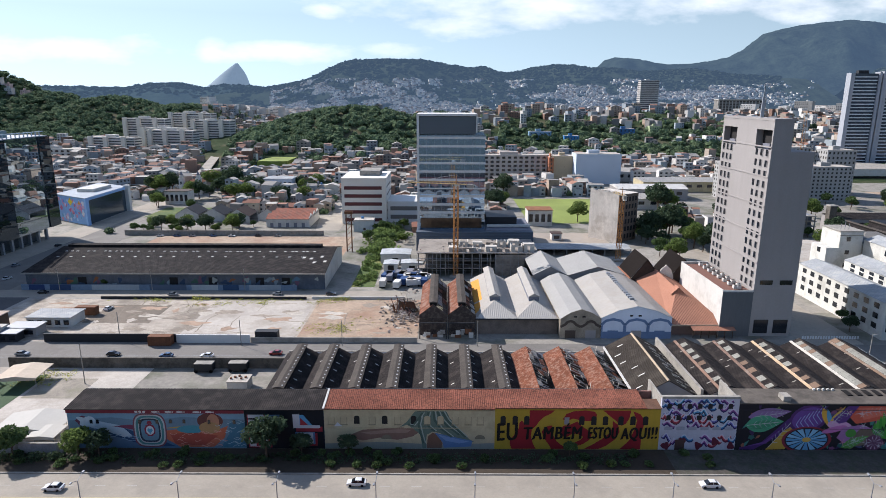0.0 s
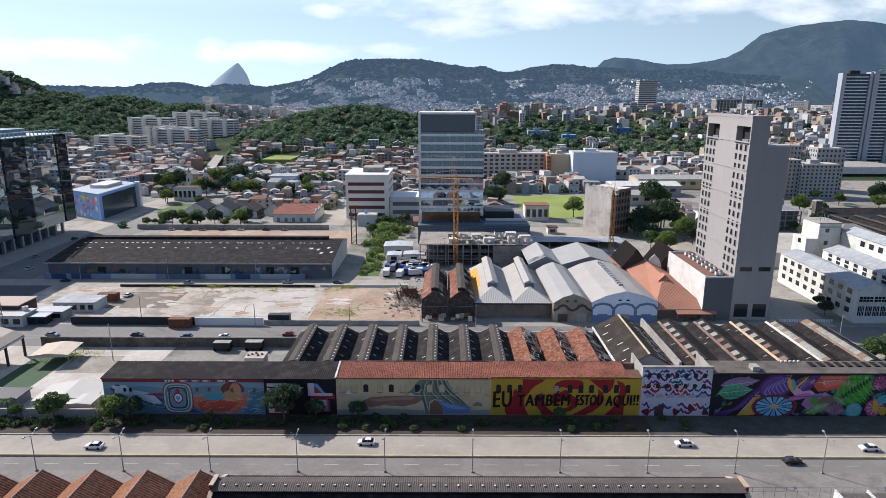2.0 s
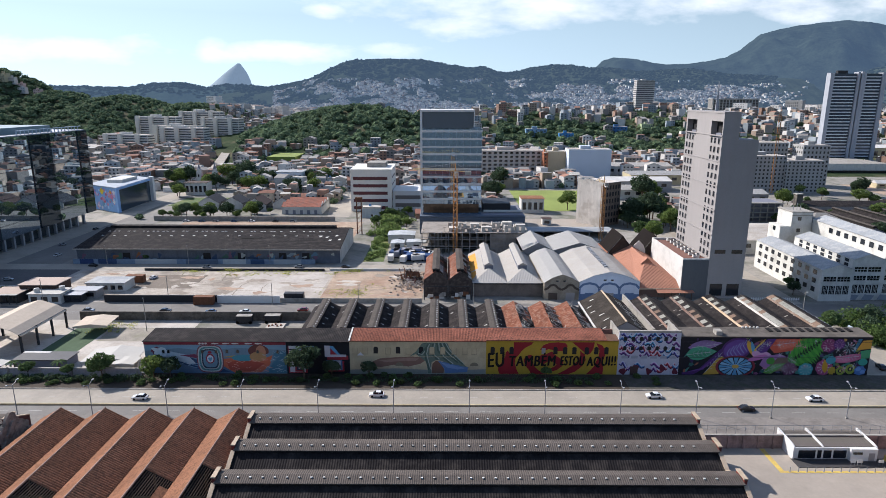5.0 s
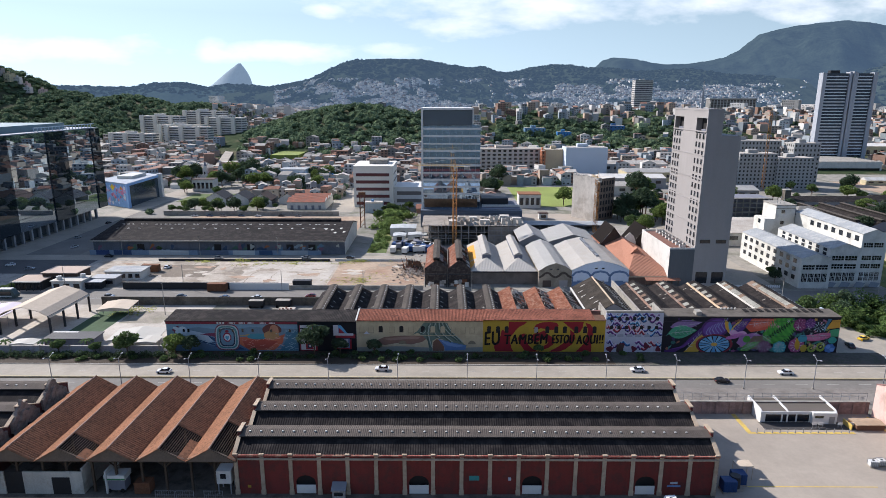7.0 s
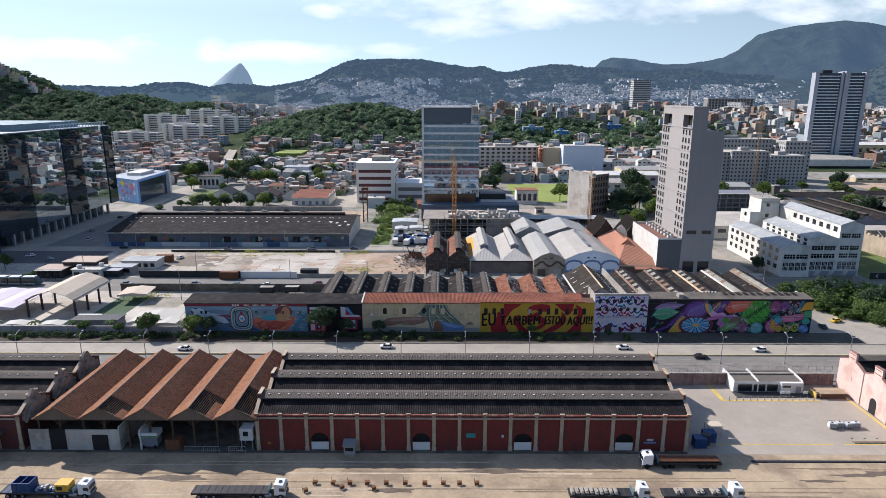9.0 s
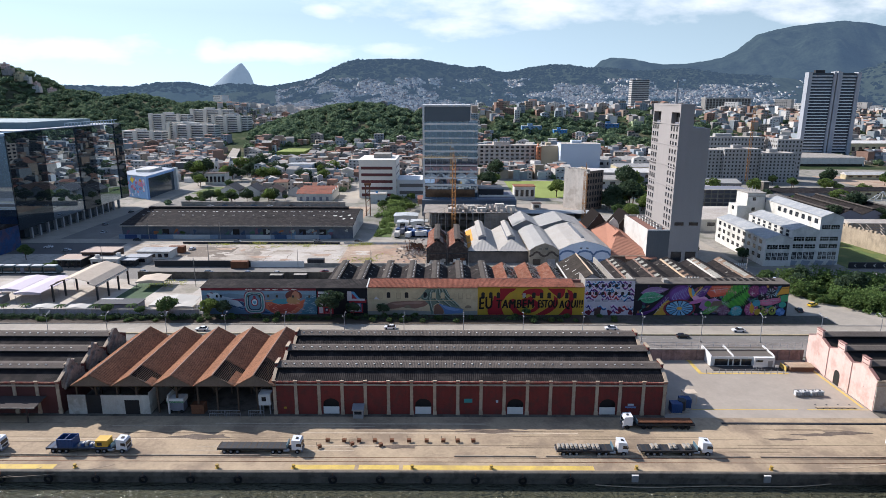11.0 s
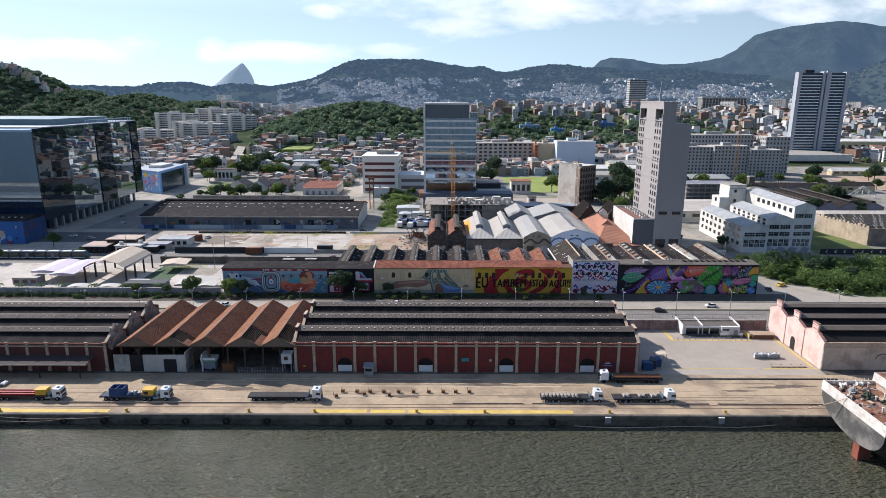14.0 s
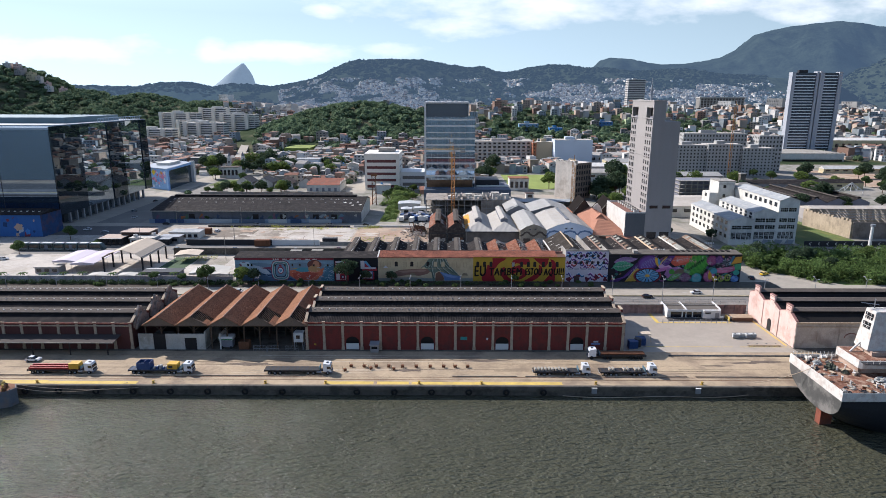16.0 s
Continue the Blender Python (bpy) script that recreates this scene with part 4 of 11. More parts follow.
for x0, x1 in ((-51.5, -48.0), (-47.8, -44.6), (-42.8, -39.4)):
    f = thing("wire_fence_panel", (x0, 155.8, 0), "grey wire fence panel before the tiled hall", "fence", "fence panels")
    w = x1 - x0
    part("frame", M().box(0, 0.08, 0, 0.06, 0, 1.8).box(w - 0.08, w, 0, 0.06, 0, 1.8).box(0.08, w - 0.08, 0, 0.06, 1.72, 1.8).box(0.08, w - 0.08, 0, 0.06, 0.9, 0.98), STEEL, f)
    for i in range(1, int(w / 0.4)):
        part("bar", M().box(i * 0.4, i * 0.4 + 0.03, 0.01, 0.04, 0.05, 1.72), STEEL, f)
kiosk = thing("white_cabin", (-39.6, 157.3, 0), "white steel cabin at the hall's corner", "cabin")
part("body", M().box(-1.3, 1.3, 0, 2.5, 2.2, 4.8), WHITE, kiosk)
part("window", M().box(-0.6, 0.4, -0.04, -0.004, 3.2, 4.2), WIN, kiosk)
part("frame", M().box(-1.2, -1.0, 0.1, 0.3, 0, 2.2).box(1.0, 1.2, 0.1, 0.3, 0, 2.2).box(-1.2, -1.0, 2.2, 2.4, 0, 2.2).box(1.0, 1.2, 2.2, 2.4, 0, 2.2), STEEL, kiosk)

# yard office
office = thing("yard_office", (69.9, 183.5, 0), "low white yard office with a grey sheet roof", "office")
part("body", M().box(0, 16.4, 0, 6.2, 0, 2.5), WHITE_CLEAN, office)
part("front_room", M().box(10.9, 16.2, -0.9, -0.01, 0, 2.75), WHITE_CLEAN, office)
part("high_window", M().box(11.3, 13.2, -0.95, -0.904, 1.6, 2.1), WIN, office)
part("roof", M().ext_x([(0.25, 2.55), (0.25, 2.7), (6.0, 2.95), (6.0, 2.8)], 0.3, 16.2), mat("grey_office_roof", "5e574f", 0.85, var=0.15, ribs="x", rib_step=0.5, rib_depth=0.04), office, "grey corrugated roof sheets")
for x in (-0.15, 5.6, 16.25):
    part("parapet", M().ext_x([(-0.15, 0), (-0.15, 2.75), (0.6, 3.05), (6.3, 3.4), (6.3, 0)], x, x + 0.3), WHITE_CLEAN, office)
part("fascia", M().box(0.15, 10.88, -0.2, -0.004, 2.1, 2.7), WHITE_CLEAN, office)
for a, b in ((1.0, 4.4), (4.8, 7.6), (8.0, 10.6)):
    part("window", M().box(a, b, -0.05, -0.004, 0.25, 2.0), WIN, office)
part("door", M().box(14.5, 15.7, -0.96, -0.904, 0.0, 1.9), GREY_WALL, office)
part("porch_floor", M().box(-0.4, 19.8, -3.0, -0.01, 0.0, 0.14), mat("dark_porch_floor", "3d3b3a", 0.9), office)
for i in range(13):
    f = thing("bollard_post", (67.0 + i * 1.65, 179.1, 0), "thin steel post along the office porch", "post", "office posts")
    part("post", M().tube((0, 0, 0), (0, 0, 1.1), 0.07, n=6), STEEL, f)
    part("base", M().box(-0.15, 0.15, -0.15, 0.15, 0, 0.1), STEEL, f)
for i, x in enumerate((80.5, 81.8, 86.0, 88.5)):
    s = thing("notice_board", (x, 181.2, 0), "small white notice board on two legs", "sign", "notice boards")
    part("panel", M().box(-0.5, 0.5, -0.04, 0.04, 0.7, 1.3), WHITE_CLEAN, s)
    part("leg", M().box(-0.4, -0.34, -0.03, 0.03, 0, 0.7), STEEL, s)
    part("leg", M().box(0.34, 0.4, -0.03, 0.03, 0, 0.7), STEEL, s)

# boundary wall behind the yard
bw = M().box(48.7, 96.2, 187.3, 187.65, 0, 3.0)
wall_ = solid("boundary_wall", bw, mat("stained_pink_wall", "8d746d", 0.92, var=0.35, big=0.3, fine=1.2, stain="55453f", stain_amount=0.6, stain_scale=0.35, streak=1), "old stained pink boundary wall", kind="structure")
part("coping", M().box(48.7, 96.2, 187.2, 187.75, 3.0, 3.15), CONCRETE, wall_)
for k in range(16):
    part("wall_pier", M().box(49 + k * 3.1, 49.35 + k * 3.1, 187.12, 187.296, 0, 3.0), mat("stained_pink_wall", "8d746d"), wall_)
fence = thing("roadside_fence", (48.7, 189.1, 0), "thin grey metal fence along the avenue", "fence")
for k in range(25):
    part("post", M().box(k * 2, k * 2 + 0.07, 0, 0.07, 0.15, 4.3), STEEL, fence)
part("rail", M().box(0, 48, 0.01, 0.05, 4.2, 4.28), STEEL, fence)
part("rail", M().box(0, 48, 0.01, 0.05, 3.4, 3.46), STEEL, fence)

# blue drums and crates at the red warehouse's end
for i, (x, y, c, k) in enumerate(((51.2, 158.4, BLUE, 0), (52.8, 159.2, STEEL_DARK, 1), (54.0, 160.6, BLUE, 0))):
    s = thing("storage_skip", (x + 0.6, y + 0.6, 0), "dark blue steel container on a pallet beside the warehouse" if k == 0 else "black ribbed tank beside the warehouse", "container", "yard containers")
    if k == 0:
        part("body", M().box(-1.2, 1.2, -1, 1, 0.3, 2.4), BLUE, s)
        for j in range(5):
            part("rib", M().box(-1.0 + j * 0.45, -0.9 + j * 0.45, -1.08, -1.004, 0.3, 2.4), BLUE, s)
    else:
        part("body", M().tube((0, 0, 0.3), (0, 0, 2.6), 0.95, n=14), STEEL_DARK, s)
    part("pallet", M().box(-1.3, 1.3, -1.1, 1.1, 0, 0.28), TIMBER_PALE, s)
rack = thing("canvas_rack", (56.3, 163.2, 0), "pale steel pipe frame with a canvas top", "frame")
for x, y in ((-1.4, -1), (1.4, -1), (-1.4, 1), (1.4, 1)):
    part("post", M().tube((x, y, 0), (x, y, 2.8), 0.06, n=6), SAND, rack)
part("top", M().box(-1.5, 1.5, -1.1, 1.1, 2.8, 2.95), CANVAS_TAN, rack)
for i in range(4):
    b = thing("caged_tank", (83.5 + i * 1.75, 166.8 + 0.25 * (i % 2), 0), "pale plastic tank in a steel cage on a pallet", "tank", "caged tanks", 8 * (i % 3) - 6)
    part("bottle", M().ext_x([(-0.52, 0.25), (0.52, 0.25), (0.58, 0.35), (0.58, 1.2), (0.45, 1.3), (-0.45, 1.3), (-0.58, 1.2), (-0.58, 0.35)], -0.66, 0.66), mat("tank_plastic", "b9bab8", 0.6, var=0.15), b)
    cg = M()
    for u in (-0.7, -0.35, 0.0, 0.35, 0.7):
        cg.box(u - 0.03, u + 0.03, -0.66, -0.6, 0.15, 1.4).box(u - 0.03, u + 0.03, 0.6, 0.66, 0.15, 1.4)
    for z in (0.5, 0.95, 1.36):
        cg.box(-0.74, 0.74, -0.7, -0.664, z, z + 0.05).box(-0.74, 0.74, 0.664, 0.7, z, z + 0.05)
    part("cage", cg, STEEL, b)
    part("lid", M().tube((0, 0, 1.3), (0, 0, 1.4), 0.22, n=10), STEEL_DARK, b)
    part("pallet", M().box(-0.75, 0.75, -0.7, 0.7, 0, 0.14), TIMBER_PALE, b)
for i in range(4):
    slab("floor_cover", 85 + i * 2.6, 85.4 + i * 2.6, 162.3, 162.7, 0.06, STEEL_DARK, "small dark drain cover in the yard", 0.02)
bar_ = thing("stacked_rail", (84.5, 160.6, 0), "long low rack of steel rails in the yard", "rack")
part("rails", M().box(0, 9, 0, 0.2, 0.15, 0.3).box(0, 9, 0.4, 0.6, 0.15, 0.3), SAND, bar_)
for i in range(7):
    part("block", M().box(i * 1.4, i * 1.4 + 0.2, -0.1, 0.7, 0, 0.15), TIMBER, bar_)
stack = thing("timber_stack", (89.0, 182.5, 0), "tarpaulined stack of timber with a yellow edge", "stack")
part("timber", M().box(0, 6.0, -2.4, 0.6, 0, 1.3), mat("stacked_boards", "5f4536", 0.9, var=0.3, fine=4), stack)
part("tarpaulin", M().ext_x([(-2.5, 1.2), (-2.5, 1.34), (-0.9, 1.6), (0.7, 1.34), (0.7, 1.2)], -0.1, 6.1), mat("faded_tarp", "97836d", 0.85, var=0.25, big=0.4, fine=2), stack)
part("barrier", M().box(-1.2, -1.0, -2.4, 0.6, 0.0, 1.3), YELLOW, stack)


# ---------------------------------------------------------------- trucks and cars
def wheel(parent, x, y, r, w):
    t = part("wheel", M().tube((x, y - w / 2, r), (x, y + w / 2, r), r, n=14), RUBBER, parent)
    part("rim", M().tube((x, y - w / 2 - 0.012, r), (x, y - w / 2 - 0.004, r), r * 0.55, n=10), STEEL, t)
    return t


def truck(x, y, bed_len, label, load=None, bed=STEEL_DARK, gap=0.0, turn=0.0):
    """A white cab-over tractor facing +x with a flat trailer behind it."""
    t = thing("flatbed_truck", (x, y, 0), label, "truck", "trucks on the quay", turn)
    L = bed_len
    cab = M().ext_y([(-2.0, 0.75), (0, 0.75), (0, 1.5), (-0.12, 2.3), (-0.35, 2.72), (-2.0, 2.85)], -1.08, 1.08)
    c = part("cab", cab, CAR_WHITE, t, "white tractor cab")
    part("windscreen", M().poly([(0.006, -0.95, 1.55), (0.006, 0.95, 1.55), (-0.112, 0.95, 2.25), (-0.112, -0.95, 2.25)]), WIN, c)
    part("side_window", M().poly([(-1.1, -1.086, 1.5), (-0.2, -1.086, 1.5), (-0.3, -1.086, 2.15), (-1.1, -1.086, 2.15)]), WIN, c)
    part("bumper", M().box(-0.25, 0.08, -1.08, 1.08, 0.35, 0.75), GREY_DARK, c)
    part("grille", M().box(0.004, 0.04, -0.8, 0.8, 0.85, 1.35), STEEL_DARK, c)
    part("roof_hatch", M().box(-1.3, -0.8, -0.3, 0.3, 2.83, 2.9), STEEL_DARK, c)
    part("mirror", M().box(-0.22, -0.1, -1.3, -1.12, 1.55, 2.1), STEEL_DARK, c)
    part("chassis", M().box(-6.2, -0.3, -0.5, 0.5, 0.65, 0.95), STEEL_DARK, t)
    part("fuel_tank", M().tube((-3.6, -1.0, 0.7), (-2.5, -1.0, 0.7), 0.33, n=10), STEEL, t)
    for wx in (-0.9, -4.4, -5.7):
        for s in (-1.05, 1.05):
            wheel(t, wx, s, 0.46, 0.33)
    back = -2.9 - gap
    b = part("trailer_bed", M().box(back - L, back, -1.2, 1.2, 1.08, 1.2).box(back - L, back, -0.5, 0.5, 0.8, 1.076), bed, t)
    for i in range(int(L / 1.2)):
        part("cross_bar", M().box(back - L + 0.2 + i * 1.2, back - L + 0.32 + i * 1.2, -1.22, 1.22, 1.204, 1.25), TIMBER, b)
    part("headboard", M().box(back - 0.12, back, -1.15, 1.15, 1.204, 2.0), mat("faded_teal_steel", "4c6570", 0.7, var=0.2), b)
    for wx in (back - L + 1.4, back - L + 2.7, back - L + 4.0):
        for s in (-1.05, 1.05):
            wheel(t, wx, s, 0.46, 0.33)
    part("side_rail", M().box(back - L, back, -1.18, -1.1, 0.82, 1.076).box(back - L, back, 1.1, 1.18, 0.82, 1.076), STEEL_DARK, b)
    part("rear_bar", M().box(back - L - 0.06, back - L - 0.004, -1.2, 1.2, 0.6, 0.75), STEEL, t)
    if load:
        load(back, L, x, y)
    return t


def load_boxes(back, L, x, y):
    k = thing("skip_container", (x + back - L + 3.9, y, 1.25), "dark blue open steel skip on a trailer", "container")
    part("skip", M().box(-1.6, 1.6, -1.2, 1.2, 0, 0.1).box(-1.6, 1.6, -1.2, -1.1, 0.1, 1.75).box(-1.6, 1.6, 1.1, 1.2, 0.1, 1.75).box(-1.6, -1.5, -1.1, 1.1, 0.1, 1.75).box(1.5, 1.6, -1.1, 1.1, 0.1, 1.75), BLUE, k)
    for i in range(5):
        part("rib", M().box(-1.5 + i * 0.7, -1.4 + i * 0.7, -1.28, -1.204, 0.0, 1.75), BLUE, k)
    part("frame", M().box(-0.05, 0.05, -1.1, 1.1, 1.65, 1.75), BLUE, k)
    k = thing("generator_box", (x + back - 2.0, y, 1.25), "yellow steel generator box on a trailer", "generator", "generators")
    part("housing", M().box(-1.2, 1.2, -1.0, 1.0, 0, 1.3), YEL, k)
    part("vent", M().box(-0.9, 0.1, -1.03, -1.004, 0.3, 1.0), STEEL_DARK, k)
    part("lid", M().box(-1.25, 1.25, -1.05, 1.05, 1.3, 1.38), YEL, k)
    for i in range(6):
        s = thing("pipe_bundle", (x + back - L + 6.4 + i * 0.75, y - 0.3, 1.25), "small grey machine part on the trailer", "part", "machine parts")
        part("block", M().box(-0.25, 0.25, -0.5, 0.6, 0, 0.35 + 0.2 * (i % 3)), BLUE if i % 2 else STEEL, s)
        part("cap", M().box(-0.15, 0.15, -0.3, 0.3, 0.35 + 0.2 * (i % 3), 0.5 + 0.2 * (i % 3)), WHITE, s)


def load_red(back, L, x, y):
    k = thing("beam_bundle", (x + back - L / 2 - 1.2, y, 1.25), "bundle of red steel beams on a trailer", "beams")
    for i in range(4):
        part("beam", M().box(-L / 2 + 1.6, L / 2 - 2.0, -1.0 + i * 0.55, -0.65 + i * 0.55, 0, 0.6 if i % 2 else 0.4), REDP, k)
    k = thing("generator_box", (x + back - 1.8, y, 1.25), "yellow steel generator box on a trailer", "generator", "generators")
    part("housing", M().box(-1.2, 1.2, -1.0, 1.0, 0, 1.3), YEL, k)
    part("lid", M().box(-1.25, 1.25, -1.05, 1.05, 1.3, 1.38), YEL, k)


def load_slabs(n, spans):
    def f(back, L, x, y):
        rnd = random.Random(n)
        for a, b in spans:
            i = a
            while i < b:
                k = thing("steel_coil_pad", (x + back - L + i, y + rnd.uniform(-0.2, 0.2), 1.25), "small pale bundle lashed on the flatbed", "bundle", "bundles")
                part("pad", M().box(-0.3, 0.3, -0.8, 0.8, 0, 0.3), TIMBER_PALE, k)
                part("wrap", M().box(-0.2, 0.2, -0.6, 0.6, 0.3, 0.5), CONCRETE, k)
                i += 0.85
    return f


def load_pipes(back, L, x, y):
    k = thing("pipe_stack", (x + back - L / 2, y, 1.25), "long brown steel pipes laid along the flatbed", "pipes")
    for i in range(5):
        part("pipe", M().tube((-L / 2 + 0.4, -0.8 + i * 0.4, 0.2), (L / 2 - 0.3, -0.8 + i * 0.4, 0.2), 0.18, n=7), RUST, k)


truck(-87.3, 142.9, 13.4, "white truck with red beams and a yellow box on its flatbed", load_red, bed=mat("worn_red_bed", "5a2f2a", 0.8, var=0.3))
truck(-62.6, 142.9, 13.0, "white truck with a blue skip and yellow generator on its flatbed", load_boxes, bed=mat("worn_blue_bed", "3d4a5c", 0.8, var=0.3))
truck(-28.0, 142.9, 13.8, "white truck with an empty dark flatbed trailer")
truck(36.2, 142.5, 11.2, "white truck with small bundles on a dark flatbed", load_slabs(3, ((0.6, 8.6),)))
truck(52.7, 142.5, 11.2, "white truck with scattered bundles on a dark flatbed", load_slabs(5, ((2.6, 4.0), (6.2, 7.8), (9.0, 10.6))))
TR = truck(0, 0, 12.3, "white truck with long brown steel pipes on its flatbed", load_pipes)
TR.matrix_basis = pose(38.0, 152.6, 0, 0, 0, 180)
for o in list(scene.objects):
    if o.name.startswith("pipe_stack"):
        o.matrix_basis = pose(38.0 + 9.05, 152.6, 1.25, 0, 0, 180)


def car(x, y, paint_, label, turn=0.0, z=0.03, tall=0.0):
    t = thing("parked_car" if abs(turn) > 200 else "car", (x, y, z), label, "car", "cars", turn)
    t2 = tall
    low = M().ext_y([(-2.1, 0.3), (2.1, 0.3), (2.15, 0.65), (1.95, 0.85), (1.1, 0.95), (-1.5, 0.98 + t2), (-2.05, 0.92 + t2), (-2.15, 0.6)], -0.86, 0.86)
    b = part("body", low, paint_, t)
    part("roof", M().ext_y([(-1.2, 1.44 + t2), (0.25, 1.46 + t2), (0.15, 1.52 + t2), (-1.1, 1.5 + t2)], -0.62, 0.62), paint_, b)
    cab = M()
    lo = [(-1.75, -0.8, 0.97), (1.05, -0.8, 0.95), (1.05, 0.8, 0.95), (-1.75, 0.8, 0.97)]
    hi = [(-1.25, -0.64, 1.44 + t2), (0.3, -0.64, 1.44 + t2), (0.3, 0.64, 1.44 + t2), (-1.25, 0.64, 1.44 + t2)]
    for i in range(4):
        cab.poly([lo[i], lo[(i + 1) % 4], hi[(i + 1) % 4], hi[i]])
    cab.poly(hi)
    part("window_glass", cab, WIN, b)
    for s in (-0.84, 0.84):
        part("door_pillar", M().ext_y([(-0.5, 0.96), (-0.4, 0.96), (-0.42, 1.46 + t2), (-0.52, 1.46 + t2)], s * 0.9 - 0.02, s * 0.9 + 0.02), paint_, b)
        part("headlight", M().box(2.02, 2.14, s * 0.75 - 0.15, s * 0.75 + 0.15, 0.62, 0.76), WHITE_CLEAN, b)
        part("tail_light", M().box(-2.14, -2.05, s * 0.8 - 0.12, s * 0.8 + 0.12, 0.65, 0.85), REDP, b)
    for wx in (-1.3, 1.3):
        for s in (-0.8, 0.8):
            wheel(t, wx, s, 0.31, 0.2)
    t.scale = (0.86, 0.86, 0.86)
    return t


car(-107.0, 149.5, CAR_WHITE, "white pickup car parked on the quay")
for x, y, p, lab, tn in ((-16.4, 209.8, CAR_WHITE, "white hatchback driving on the pale carriageway", 180), (50.6, 209.6, CAR_WHITE, "white sedan driving on the pale carriageway", 180), (88.6, 208.2, CAR_WHITE, "white sedan driving on the pale carriageway", 180),
                         (-73, 208.0, CAR_WHITE, "white hatchback driving on the pale carriageway", 180), (70, 203.3, CAR_BLACK, "black car driving on the grey carriageway", 0), (124.5, 232, CAR_YELLOW, "yellow taxi with a dark stripe on the side street", 25),
                         (117, 226.5, CAR_BLACK, "black car parked in the mural hall's shade", 80)):
    car(x, y, p, lab, tn)

# street lamps along the avenue
lamp0 = thing("street_lamp", (22.6, 199.6, 0.15), "tall grey street lamp with two short arms", "street lamp", "avenue lamps")
part("pole", M().tube((0, 0, 0), (0, 0, 7.6), 0.11, 0.07, n=8), STEEL, lamp0)
part("base", M().box(-0.2, 0.2, -0.2, 0.2, 0, 0.3), CONCRETE, lamp0)
for s in (-1, 1):
    arm = part("arm", M().tube((0, 0, 7.5), (0.1 * s, 1.5 * s, 8.2), 0.05, n=6), STEEL, lamp0)
    part("lantern", M().ext_y([(0.1 * s - 0.18, 8.12), (0.1 * s + 0.18, 8.12), (0.1 * s + 0.12, 8.3), (0.1 * s - 0.12, 8.3)], 1.4 * s - 0.1, 1.4 * s + 0.55 * s), STEEL, arm)
for k in range(-10, 10):
    if k:
        copy_thing(lamp0, pose(22.6 + 17.05 * k, 199.6, 0.15))

# folding boards with crates along the quay
stand0 = thing("work_stand", (-23.7, 146.3, 0), "small rusty work stand on the quay", "stand", "work stands")
stand0.scale = (0.8, 0.8, 0.85)
part("top", M().box(-0.55, 0.55, -0.4, 0.4, 0.7, 0.8), RUST, stand0)
for x, y in ((-0.5, -0.35), (0.45, -0.35), (-0.5, 0.3), (0.45, 0.3)):
    part("leg", M().box(x, x + 0.06, y, y + 0.06, 0, 0.7), STEEL_DARK, stand0)
part("panel", M().box(-0.5, 0.5, -0.42, -0.404, 0.1, 0.7), RUST, stand0)
part("post", M().box(-0.55, -0.48, 0.3, 0.37, 0.8, 1.5), STEEL_DARK, stand0)
for i, x in enumerate((-20.3, -17.3, -14.1, -10.6, -7.1, -3.5, -0.1, 2.8, 6.0)):
    copy_thing(stand0, pose(x, 146.2, 0, 0, 0, (i * 37) % 20 - 10))
for x, y in ((-25.0, 143.9), (-18.6, 144.9), (-12.8, 144.6)):
    copy_thing(stand0, pose(x, y, 0, 0, 0, 35))

# bollards and tyre fenders
bol0 = thing("mooring_bollard", (-70, 136.9, 0.03), "yellow cast mooring bollard on the quay edge", "bollard", "bollards")
part("stem", M().tube((0, 0, 0), (0, 0, 0.5), 0.24, 0.2, n=10), BOLLARD, bol0)
part("head", M().tube((0, 0, 0.5), (0, 0, 0.72), 0.36, 0.3, n=10), BOLLARD, bol0)
part("foot", M().tube((0, 0, -0.02), (0, 0, 0.08), 0.42, n=10), BOLLARD, bol0)
for x in (-98, -43, -28.5, -6, 9, 36.5, 62, 88):
    copy_thing(bol0, pose(x, 136.9, 0.03))
tyre0 = thing("tyre_fender", (-100, 135.1, -1.3), "black tyre fender hung on the quay wall", "fender", "fenders")
part("tyre", M().ring((0, 0, 0), "y", 0.62, 0.24, n=16, k=7), RUBBER, tyre0, smooth=True)
part("chain", M().tube((0, 0.1, 0.6), (0, 0.2, 1.35), 0.05, n=5), RUST, tyre0)
for k in range(14):
    if k != 7:
        copy_thing(tyre0, pose(-92 + k * 8.9, 135.1, -1.3))
for x in (35.8, 60.5):
    b = thing("power_box", (x, 135.2, -1.5), "pale grey service box on the quay wall", "box", "service boxes")
    part("box", M().box(-0.6, 0.6, -0.2, 0.19, 0, 1.3), STEEL, b)
    part("lid", M().box(-0.65, 0.65, -0.25, 0.19, 1.3, 1.4), WHITE, b)
hose = bpy.data.curves.new("mooring_hose", "CURVE")
hose.dimensions, hose.bevel_depth = "3D", 0.09
sp = hose.splines.new("NURBS")
hp = [(18, 135.2, -0.6), (28, 134.9, -2.2), (40, 134.8, -2.6), (52, 135.0, -2.0), (64, 135.1, -2.6), (73, 135.0, -1.8), (79, 135.2, -0.4)]
sp.points.add(len(hp) - 1)
for p_, c_ in zip(sp.points, hp):
    p_.co = (*c_, 1)
hose.materials.append(SAND)
tagged(new("mooring_hose", hose), "long pale hose sagging along the quay wall", "hose")
